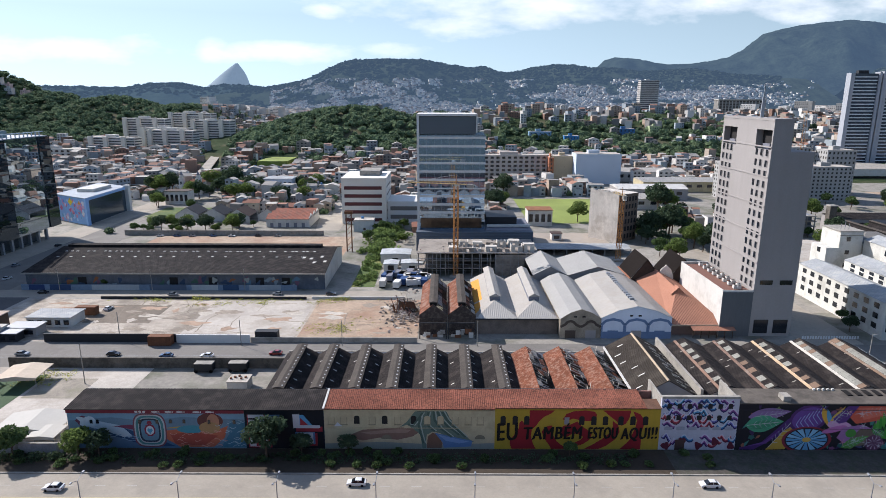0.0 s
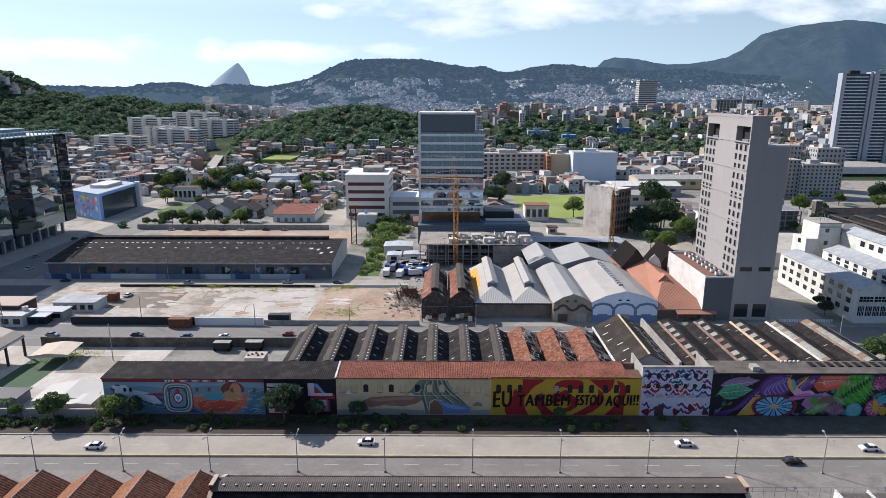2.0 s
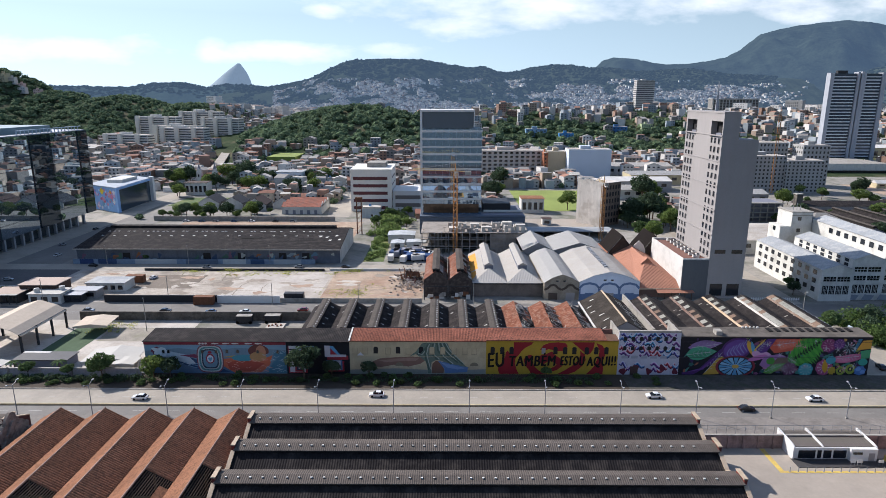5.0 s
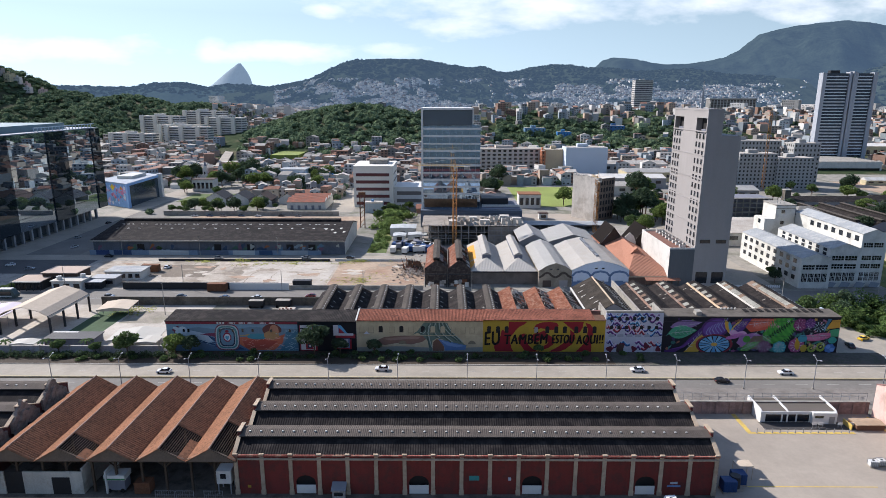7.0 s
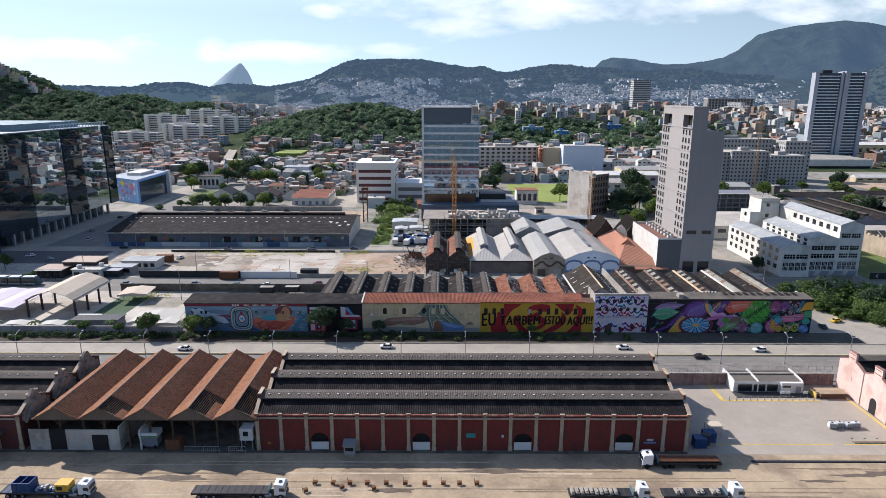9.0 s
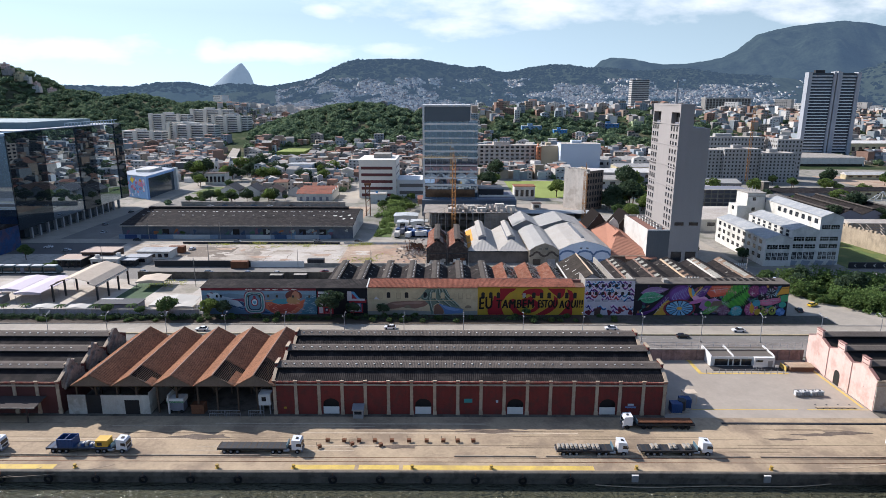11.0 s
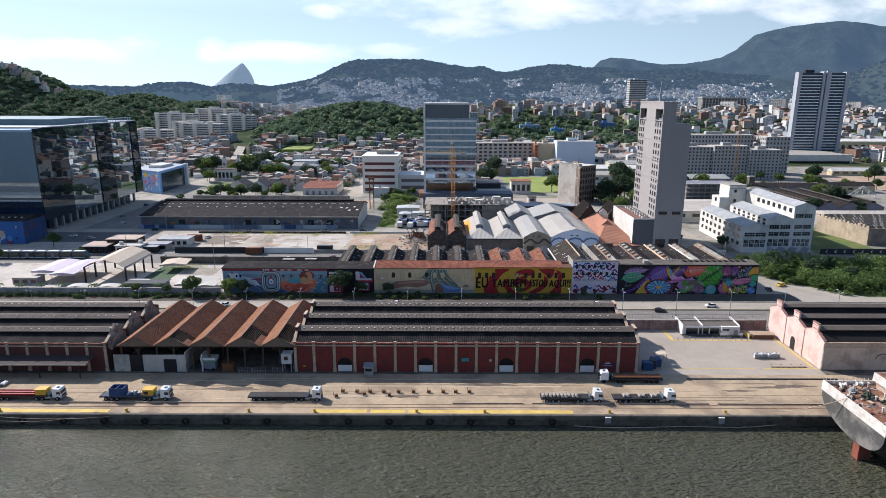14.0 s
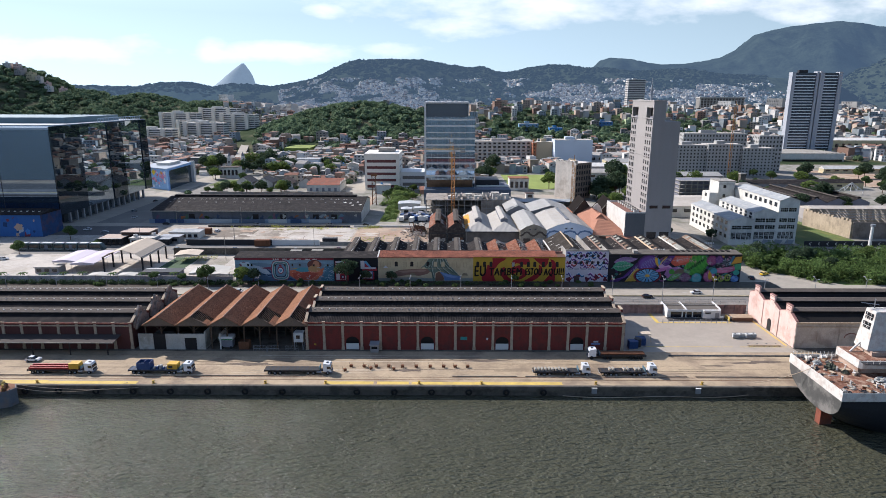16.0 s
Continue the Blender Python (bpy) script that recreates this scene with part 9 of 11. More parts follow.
def wave_gable(x, w, apex, eave, wall, roof, trim, label, depth=40, skylights=0):
    t = thing("gabled_shed", (x, 284.0, 0), label, "shed", "white roofed sheds")
    h = w / 2
    part("front_gable", M().ext_y([(-h, 0), (h, 0), (h, eave), (h * 0.55, eave + (apex - eave) * 0.62), (0, apex), (-h * 0.55, eave + (apex - eave) * 0.62), (-h, eave)], 0, 0.4), wall, t)
    part("side_wall", M().box(-h, -h + 0.4, 0.4, depth, 0, eave), wall, t)
    part("side_wall", M().box(h - 0.4, h, 0.4, depth, 0, eave), wall, t)
    for s in (-1, 1):
        part("roof_slope", M().poly([(0, -0.3, apex + 0.1), (s * h * 0.55, -0.3, eave + (apex - eave) * 0.62 + 0.1), (s * h * 0.55, depth, eave + (apex - eave) * 0.62 + 0.1), (0, depth, apex + 0.1)])
             .poly([(s * h * 0.55, -0.3, eave + (apex - eave) * 0.62 + 0.1), (s * (h + 0.3), -0.3, eave), (s * (h + 0.3), depth, eave), (s * h * 0.55, depth, eave + (apex - eave) * 0.62 + 0.1)]), roof, t)
    # curled band over each bay of the front
    n = 3 if w > 15 else 2
    for k in range(n):
        a, b = -h + w * k / n, -h + w * (k + 1) / n
        c = (a + b) / 2
        if w > 15:
            pts = [(a, eave - 2.4), (a + (c - a) * 0.35, eave - 1.0), (c, eave - 0.5), (b - (b - c) * 0.35, eave - 1.0), (b, eave - 2.4)]
            part("pier_band", M().box(max(a - 0.45, -h), min(a + 0.45, h), -0.1, -0.004, 2.2, eave - 2.6), trim, t, "slate blue pier")
            part("plinth_band", M().box(a + 0.004, b - 0.004, -0.1, -0.004, 0, 2.2), trim, t, "slate blue plinth")
        else:
            pts = [(a, eave - 2.6), (a + (c - a) * 0.45, eave - 1.9), (a + (c - a) * 0.7, eave - 1.0), (c, eave - 0.7), (c + (b - c) * 0.3, eave - 1.0), (c + (b - c) * 0.55, eave - 1.9), (b, eave - 2.6)]
        m = M()
        for s in strip(pts, 0.8):
            m.ext_y(s, -0.1, -0.004)
        part("curled_band", m, trim, t)
        part("gate", M().box(c - 1.6, c + 1.6, -0.14, -0.102, 0, 2.6), trim if k != 1 else GREY_WALL, t)
    for k in range(2):
        part("louvre", M().box(-1.2 + k * 2.6 - 1, -1.2 + k * 2.6, -0.06, -0.004, eave + 0.4, eave + 0.9), WIN, t)
    for k in range(skylights):
        y = 6 + k * 2.2
        part("roof_vent", M().box(-0.7, 0.5, y, y + 1.2, apex - 0.1, apex + 0.6), STEEL, t)
    return t


wave_gable(41.8, 12.4, 9.4, 6.3, mat("dirty_cream_wall", "8b8171", 0.9, var=0.3, big=0.2, fine=1, stain="4e473d", stain_amount=0.5), ROOF_GREY, mat("dark_band", "4a4038", 0.9), "shed with a pale grey roof and curled gable band")
wave_gable(58.8, 21.4, 10.4, 6.7, BLUEWHITE, ROOF_WHITE, BLUE_TRIM, "white shed with slate blue curled gable bands", skylights=14)
for k, (x0, x1) in enumerate(((33, 46), (46, 68))):
    t = gable_hall("rear_shed", (x0 + x1) / 2, x1 - x0, 327, 352, 7.5, 10.8, ROOF_GREY, "rear shed with a pale grey sheet roof", group="white roofed sheds", monitor=False)
RT = thing("salmon_tiled_hall", (79.0, 286.5, 0), "hall under a big salmon clay tile hip roof", "hall")
h = 9.4
part("wall", M().box(-h + 0.6, h - 0.8, 0.8, 36, 0, 3.6), mat("brown_plaster", "6f5a50", 0.9, var=0.2), RT)
part("hip_slope", M().poly([(-h, 0, 3.6), (h, 0, 3.6), (-2.2, 15, 10.6)]), TILE_SALMON, RT)
part("roof_slope", M().poly([(-h, 0, 3.6), (-2.2, 15, 10.6), (-2.2, 37, 11.2), (-h, 37, 7.5)]), mat("salmon_tile_side", "9c6d57", 0.88, var=0.1, big=0.15, fine=1.5, ribs="y", rib_step=0.5, rib_depth=0.05), RT)
part("roof_slope", M().poly([(h, 0, 3.6), (h, 37, 5.0), (-2.2, 37, 11.2), (-2.2, 15, 10.6)]), mat("salmon_tile_side", "b8775e"), RT)
part("ridge_dormer", M().ext_y([(-4.6, 9.2), (0.2, 9.2), (-2.2, 11.6)], 13, 16), TILE_SALMON, RT)
part("porch_roof", M().poly([(-h * 0.3, -2.5, 2.6), (h + 1.0, -2.5, 2.6), (h + 1.0, 0.4, 3.5), (-h * 0.3, 0.4, 3.5)]), TILE_SALMON, RT)
for i in range(6):
    part("porch_post", M().box(-2.6 + i * 2.4, -2.4 + i * 2.4, -2.3, -2.1, 0, 2.65), TIMBER, RT)
part("fascia", M().box(-h, h, -0.15, -0.004, 3.1, 3.6), SAND, RT)
ch = thing("old_gabled_church", (80.0, 322, 0), "old hall with steep dark gables and an orange side wall", "hall")
for s, x in ((0, -6.5), (1, 7.0)):
    part("roof", M().poly([(x - 6, 0, 7.5), (x, 0, 15.2), (x, 16, 15.2), (x - 6, 16, 7.5)]).poly([(x + 6, 0, 7.5), (x, 0, 15.2), (x, 16, 15.2), (x + 6, 16, 7.5)]), mat("black_slate", "1f1b19", 0.95, spec=0.05, var=0.25), ch)
    part("gable", M().ext_y([(x - 5.5, 0), (x + 5.5, 0), (x + 5.5, 7.5), (x, 14.7), (x - 5.5, 7.5)], 0.3, 0.7), mat("sooty_gable", "3d332d", 0.95, var=0.3, big=0.3, fine=1.2), ch)
part("side_wall", M().box(-12.6, -12.2, 0, 16, 0, 8.2), mat("orange_plaster", "8f5f48", 0.9, var=0.15), ch)
part("front_gable", M().ext_y([(-2.6, 0), (3.0, 0), (3.0, 9), (2.0, 11.5), (0.2, 13.2), (-1.6, 11.5), (-2.6, 9)], -0.6, -0.2), mat("old_pale_gable", "c4bcb4", 0.9, var=0.2), ch, "pale curved gable between the dark roofs")

# ---------------------------------------------------------------- grey tower
TW = thing("grey_tower", (94.3, 286.2, 0), "tall grey tower with small paired windows and a blind front", "tower")
TD, TX, TS = 33.0, 12.6, 5.6
part("main_shaft", M().box(0, TS, 0, TD, 0, 57.0), GREY_WALL, TW, "light grey rendered shaft")
part("loggia_rear", M().box(2.2, TS, 0, TD, 57.0, 62.6), GREY_WALL, TW)
for a, b in ((0, 0.6), (9.8, 22.6), (31.8, TD)):
    part("loggia_pier", M().box(0, 2.2, a, b, 57.0, 62.6), GREY_WALL, TW)
part("top_storey", M().box(0, TS, 0, TD, 62.6, 65.3), GREY_WALL, TW)
part("side_shaft", M().box(TS + 0.003, TX, 0.0, TD, 0, 56.5), GREY_WALL, TW)
part("parapet", M().box(-0.15, TS + 0.15, -0.15, TD + 0.15, 65.3, 65.9), GREY_WALL, TW)
win = M().box(-0.03, 0.05, -0.65, 0.65, 0, 1.9).data("window", WIN)
wfr = M().box(-0.12, -0.002, -0.8, 0.8, -0.15, 0).box(-0.1, -0.002, -0.8, -0.66, 0, 1.95).box(-0.1, -0.002, 0.66, 0.8, 0, 1.95).data("window_frame", GREY_WALL)
for f in range(14):
    z = 15.4 + f * 3.05
    for y in (2.2, 5.4, 25.2, 28.0, 30.8):
        o = part("window", win, None, TW)
        o.location = (-0.02, y + (0.0), z)
        part("window_frame", wfr, None, o)
    for y in (8.4,):
        o = part("window", win, None, TW)
        o.location = (-0.02, y, z)
for k in range(6):
    part("string_course", M().box(-0.18, -0.003, 0, TD, 14.6 + k * 8.6, 15.0 + k * 8.6), GREY_WALL, TW)
# dark back panels deepen the loggia shade by colour
for y in (0.6, 22.6):
    part("top_opening", M().box(2.1, 2.19, y, y + 9.2, 57.0, 62.6), DARK, TW, "dark panel for the shade at the plant opening's back")
    part("plant_unit", M().box(0.6, 1.8, y + 2.0, y + 6.0, 57.0, 58.6), GREY_DARK, TW)
part("front_window", M().box(1.6, 5.4, -0.06, -0.004, 16.6, 18.0), WIN, TW)
part("front_window", M().box(7.6, 11.4, -0.06, -0.004, 16.6, 18.0), WIN, TW)
part("base_window", M().box(1.2, 5.6, -0.06, -0.004, 1.0, 5.4), WIN, TW)
part("base_window", M().box(7.2, 11.6, -0.06, -0.004, 1.0, 5.4), WIN, TW)
part("mast", M().tube((3, 14, 65.9), (3, 14, 72), 0.6, 0.4, n=6).tube((3, 14, 72), (3, 14, 76), 0.25, 0.15, n=6).tube((2.2, 14, 70), (3.8, 14, 70), 0.15, n=5), STEEL, TW)
PD = thing("tower_podium", (84.9, 286.0, 0), "white podium with a brick red roof terrace beside the tower", "building")
part("body", M().box(0, 9.3, 0, 34, 0, 14.0), WHITE, PD)
# front face set darker than the white body
part("front_face", M().box(0, 9.3, -0.1, -0.004, 0, 14.3), mat("podium_dark_front", "55585a", 0.85, var=0.12, streak=1), PD)
part("terrace", M().box(0.4, 9.3, 0.4, 33.6, 14.0, 14.12), mat("terrace_tiles", "6d4d42", 0.9, var=0.15), PD, "brick red terrace floor")
part("parapet", M().box(0, 0.3, 0, 34, 14.0, 14.9).box(0.3, 9.3, 0, 0.3, 14.0, 14.9).box(0.3, 9.3, 33.7, 34, 14.0, 14.9), WHITE, PD)
ac0 = thing("rooftop_cooler", (91.5, 290, 14.12), "white rooftop cooling unit on the podium terrace", "air conditioner", "rooftop coolers")
part("case", M().box(-0.6, 0.6, -0.6, 0.6, 0.15, 1.1), WHITE, ac0)
part("fan", M().tube((0, 0, 1.1), (0, 0, 1.2), 0.48, n=12), STEEL_DARK, ac0)
part("foot", M().box(-0.5, 0.5, -0.5, 0.5, 0, 0.15), STEEL, ac0)
for k in range(1, 16):
    copy_thing(ac0, pose(92.4 - 1.9 * (k % 2), 288.4 + k * 1.9, 14.12))
fr_ = thing("low_white_fence", (109.5, 283.6, 0), "white slatted street fence", "fence")
for i in range(22):
    part("slat", M().box(i * 0.8, i * 0.8 + 0.5, 0, 0.1, 0.1, 1.1), WHITE_CLEAN, fr_)
part("rail", M().box(0, 17.6, 0.1, 0.16, 0.3, 0.4), STEEL, fr_)

# ---------------------------------------------------------------- white works to the right
WW = thing("white_works", (0, 0, 0), "white factory block with blue grey roofs and rows of windows", "factory")
WKS = mat("works_white", "c2c0b8", 0.85, var=0.12, big=0.08, fine=0.6, stain="8a877d", stain_amount=0.4, stain_scale=0.2, streak=1)
FRAME_D = mat("grey_window_grid", "3a4048", 0.5, var=0.2)
# front of three gabled bays; each is x0, x1, eave, peak, y0, y1
for k, (x0, x1, ev, pk, y0, y1) in enumerate(((133.2, 144.6, 11.6, 13.4, 283, 330), (144.6, 156.0, 15.0, 17.0, 284.5, 322), (156.0, 165.4, 20.6, 22.4, 285, 330))):
    xm = (x0 + x1) / 2
    part("front_wall", M().ext_y([(x0, 0), (x1, 0), (x1, ev), (xm, pk), (x0, ev)], y0, y0 + 0.4), WKS, WW)
    part("side_wall", M().box(x0, x0 + 0.4, y0 + 0.4, y1, 0, ev), WKS, WW)
    part("side_wall", M().box(x1 - 0.4, x1, y0 + 0.4, y1, 0, ev), WKS, WW)
    part("rear_wall", M().box(x0, x1, y1, y1 + 0.4, 0, ev), WKS, WW)
    part("roof", M().poly([(x0 - 0.3, y0 - 0.3, ev + 0.05), (xm, y0 - 0.3, pk + 0.1), (xm, y1 + 0.3, pk + 0.1), (x0 - 0.3, y1 + 0.3, ev + 0.05)]).poly([(xm, y0 - 0.3, pk + 0.1), (x1 + 0.3, y0 - 0.3, ev + 0.05), (x1 + 0.3, y1 + 0.3, ev + 0.05), (xm, y1 + 0.3, pk + 0.1)]), ROOF_BLUE, WW)
    bay = (x1 - x0)
    n = 4
    for f, z in enumerate([2.6, 7.4, 10.6, 15.5][: (2 if k == 0 else 3 if k == 1 else 4)]):
        for i in range(2 if f else n):
            nn = 2 if f else n
            a = x0 + 0.8 + (bay - 1.6) * i / nn
            b = a + (bay - 1.6) / nn - 0.5
            hh = 3.2 if f == 0 else 1.7
            o = part("window", M().box(a, b, y0 - 0.05, y0 - 0.004, z, z + hh), WIN, WW)
            part("glazing_bar", M().box(a, b, y0 - 0.09, y0 - 0.054, z + hh / 2 - 0.06, z + hh / 2 + 0.06), WKS, o)
            for q in range(1, 4):
                xx = a + (b - a) * q / 4
                part("glazing_bar", M().box(xx - 0.05, xx + 0.05, y0 - 0.09, y0 - 0.054, z, z + hh), WKS, o)
for f in range(3):  # long left side, in sun
    for i in range(9):
        y = 286 + i * 4.9
        part("window", M().box(133.13, 133.196, y, y + 2.3, 2.6 + f * 3.2, 4.3 + f * 3.2), WIN, WW)
for f in range(2):
    for i in range(7):
        part("window", M().box(144.53, 144.596, 287 + i * 4.9, 289.2 + i * 4.9, 11.9 + f * 1.6, 13.0 + f * 1.6), WIN, WW)
        if f == 0:
            part("window", M().box(155.93, 155.996, 287 + i * 4.9, 289.4 + i * 4.9, 17.4, 19.4), WIN, WW)
part("stair_tower", M().box(147, 155.5, 330.5, 342, 0, 23.5).box(142.5, 146.998, 330.5, 340, 0, 17.5), WKS, WW, "white stair tower")
for z in (6, 11, 16):
    part("window", M().box(149.5, 151, 330.42, 330.496, z + 4, z + 5.6), WIN, WW)
    part("window", M().box(142.43, 142.496, 334, 336, z - 1, z + 0.8), WIN, WW)
part("tower_band", M().box(146.9, 155.6, 330.38, 330.496, 22.0, 22.4), CONCRETE, WW)
part("tower_roof", M().box(146.7, 155.8, 330.2, 342.3, 23.504, 23.9), CONCRETE, WW)
part("rear_block", M().box(156, 172, 331.5, 346, 0, 19), WKS, WW)
part("rear_roof", M().poly([(155.7, 331.2, 19), (172.3, 331.2, 19), (166, 338.7, 22), (162, 338.7, 22)]).poly([(172.3, 331.2, 19), (172.3, 346.3, 19), (166, 338.7, 22)]).poly([(155.7, 346.3, 19), (155.7, 331.2, 19), (162, 338.7, 22)]).poly([(172.3, 346.3, 19), (155.7, 346.3, 19), (162, 338.7, 22), (166, 338.7, 22)]), mat("grey_rear_roof", "7b7872", 0.85, var=0.2, ribs="x", rib_step=0.6, rib_depth=0.04), WW)
for i in range(3):
    part("antenna", M().tube((149 + i * 1.5, 334, 23.9), (149 + i * 1.5, 334, 26 + i % 2), 0.1, n=5), STEEL, WW)
for i in range(4):
    part("graffiti", M().poly([(143 + i * 5.5, 283.2 - 0.02, 0.6), (146.5 + i * 5.5, 283.2 - 0.02, 0.4), (147.5 + i * 5.5, 283.2 - 0.02, 2.2), (144 + i * 5.5, 283.2 - 0.02, 2.6)]), paint("8a9098"), WW)
bb = solid("dark_street_wall", M().box(167, 260, 279.8, 280.2, 0, 2.6), STEEL_DARK, "dark wall with white chevron shapes", kind="structure")
for i in range(14):
    x = 169 + i * 4
    part("chevron", M().poly([(x, 279.7, 1.3), (x + 0.9, 279.7, 2.0), (x + 1.2, 279.7, 2.0), (x + 0.4, 279.7, 1.3), (x + 1.2, 279.7, 0.6), (x + 0.9, 279.7, 0.6)]), WHITE_CLEAN, bb)
slab("green_plot", 167, 198, 280.5, 340, 0.07, GRASS, "green grass plot")
rf = thing("roofless_store", (194, 297, 0), "old store with broken roof beams and plastered walls", "store")
OCHRE = mat("old_ochre_wall", "a59680", 0.92, var=0.3, big=0.15, fine=0.8, stain="6a6052", stain_amount=0.5, stain_scale=0.3, streak=1)
part("front_wall", M().box(5.6, 60, -0.3, 0.2, 0, 8.2), mat("old_dark_plaster", "7a7067", 0.92, var=0.3, big=0.2, fine=0.9, stain="4a4239", stain_amount=0.5, streak=1), rf)
part("side_wall", M().ext_z([(5.0, 0.2), (5.6, 0.2), (0.6, 33), (0, 33)], 0, 8.2), OCHRE, rf, "sunlit ochre side wall")
rs = random.Random(71)
for i in range(14):
    y = 0.6 + i * 2.35
    x = 5.0 - 5.0 * y / 33
    part("broken_coping", M().box(x - 0.05, x + 0.6, y, y + rs.uniform(1.4, 2.3), 8.204, 8.4 + rs.uniform(0, 1.1)), OCHRE, rf)
part("rear_wall", M().box(0.7, 60, 33, 33.5, 0, 9.0), OCHRE, rf)
part("floor", M().box(6.2, 60, 0.4, 32.8, 0.1, 2.0), CONCRETE_DARK, rf)
for k in range(4):
    y0 = 1.5 + k * 8.0
    for i in range(16):
        x = 7.0 - 5.0 * y0 / 33 + i * 3.2
        part("roof_beam", M().tube((x, y0, 7.6), (x + rs.uniform(-0.3, 0.3), y0 + 3.9, 9.4), 0.17, n=4), TIMBER_PALE if (i + k) % 3 else TIMBER, rf)
    part("cross_beam", M().tube((6, y0 + 3.9, 9.4), (52 - 6 * (k % 2), y0 + 3.9, 9.4), 0.22, n=5), CONCRETE, rf)
    part("cross_beam", M().tube((6, y0, 7.6), (56 - 4 * (k % 2), y0, 7.6), 0.22, n=5), CONCRETE, rf)
lt = thing("white_light_tower", (189, 268, 0), "white tubular light mast beside the thicket", "mast")
part("mast", M().tube((0, 0, 0), (0, 0, 12), 0.8, 0.6, n=10), WHITE_CLEAN, lt)
part("head", M().tube((0, 0, 12), (0, 0, 13), 1.0, n=10), STEEL, lt)

# ---------------------------------------------------------------- works, sites and cranes in the middle
site = thing("concrete_frame_site", (-11, 352, 0), "unfinished concrete frame with pale floors and scaffolding", "building site")
FR = mat("raw_concrete", "8d857b", 0.92, var=0.25, big=0.15, fine=1.0, stain="5a5048", stain_amount=0.5, stain_scale=0.3)
for f in range(3):
    part("floor_slab", M().box(0, 50, 0, 26, 3.0 + f * 3.2, 3.3 + f * 3.2), FR, site)
    for i in range(14):
        for y in (0.5, 13, 25):
            part("column", M().box(0.3 + i * 3.7, 0.7 + i * 3.7, y - 0.2, y + 0.2, f * 3.2 + 0.1, 3.0 + f * 3.2), FR, site)
rs = random.Random(64)
for i in range(13):  # half-built rooms of thin walls on the top floor
    x, y, w, d, h_ = 13 + (i % 7) * 5.2 + rs.uniform(-0.6, 0.6), 1.0 + (i // 7) * 9 + rs.uniform(0, 2), rs.uniform(3.6, 5.0), rs.uniform(4, 7), rs.uniform(1.6, 3.2)
    m = M().box(x, x + w * 0.35, y, y + 0.25, 9.704, 9.7 + h_).box(x + w * 0.6, x + w, y, y + 0.25, 9.704, 9.7 + h_ * rs.uniform(0.7, 1)).box(x + w * 0.35, x + w * 0.6, y, y + 0.25, 9.7 + h_ * 0.75, 9.7 + h_).box(x, x + 0.25, y + 0.25, y + d, 9.704, 9.7 + h_ * rs.uniform(0.6, 1)).box(x + w - 0.25, x + w, y + 0.25, y + d, 9.704, 9.7 + h_ * rs.uniform(0.5, 1))
    if i % 3 == 0:
        m.box(x, x + w, y, y + d * 0.6, 9.702 + h_, 9.9 + h_)
    part("upper_room", m, (mat("fresh_plaster", "b5afa5", 0.9, var=0.25, big=0.3, fine=1.2), FR)[i % 3 == 1], site)
for i in range(22):
    x, y = rs.uniform(1, 49), rs.uniform(0.5, 25)
    part("debris", M().blob((x, y, 9.8), (rs.uniform(0.2, 0.7), rs.uniform(0.2, 0.6), rs.uniform(0.1, 0.4)), seed=i, rough=0.4, n=5, m=3), (FR, WHITE, RUST)[i % 3], site)
part("wall_panel", M().box(32, 50, -0.3, -0.01, 0, 9), FR, site)
for i in range(16):
    part("scaffold_pole", M().tube((i * 3.2, -1.0, 0), (i * 3.2, -1.0, 10.5), 0.07, n=4), STEEL, site)
for f in range(4):
    part("scaffold_rail", M().tube((0, -1.0, 2.4 + f * 2.6), (49, -1.0, 2.4 + f * 2.6), 0.06, n=4), STEEL, site)


def tower_crane(x, y, h, jib, turn, label):
    t = thing("tower_crane", (x, y, 0), label, "crane", "tower cranes", turn)
    m = M()
    for sx in (-0.8, 0.8):
        for sy in (-0.8, 0.8):
            m.tube((sx, sy, 0), (sx, sy, h), 0.13, n=4)
    n = int(h / 1.9)
    for k in range(n):
        z0, z1 = h * k / n, h * (k + 1) / n
        s = 1 if k % 2 else -1
        for a, b in (((-0.8 * s, -0.8), (0.8 * s, -0.8)), ((-0.8 * s, 0.8), (0.8 * s, 0.8)), ((-0.8, -0.8 * s), (-0.8, 0.8 * s)), ((0.8, -0.8 * s), (0.8, 0.8 * s))):
            m.tube((*a, z0), (*b, z1), 0.08, n=4)
    part("mast", m, CRANE, t)
    j = M()
    for dy, dz in ((-0.6, 0), (0.6, 0), (0, 1.1)):
        j.tube((-jib * 0.35, dy, h + 0.8 + dz), (jib, dy, h + 0.8 + (dz if dz == 0 else 0.5)), 0.1, n=4)
    for k in range(int(jib / 1.6)):
        a = k * 1.6
        j.tube((a, -0.6, h + 0.8), (a + 0.8, 0, h + 1.8), 0.06, n=4).tube((a + 0.8, 0, h + 1.8), (a + 1.6, 0.6, h + 0.8), 0.06, n=4)
    part("jib", j, mat("pale_crane_paint", "b59a6a", 0.7, var=0.1), t)
    part("cab", M().box(-0.9, 0.9, -1.9, -0.7, h - 1.5, h + 0.6), WHITE, t)
    part("counterweight", M().box(-jib * 0.35, -jib * 0.22, -0.8, 0.8, h - 0.6, h + 0.9), CONCRETE, t)
    part("apex", M().tube((0, 0, h + 0.8), (0, 0, h + 4.5), 0.25, 0.1, n=4), CRANE, t)
    part("tie", M().tube((0, 0, h + 4.4), (jib * 0.8, 0, h + 1.6), 0.05, n=4).tube((0, 0, h + 4.4), (-jib * 0.3, 0, h + 1.2), 0.05, n=4), STEEL, t)
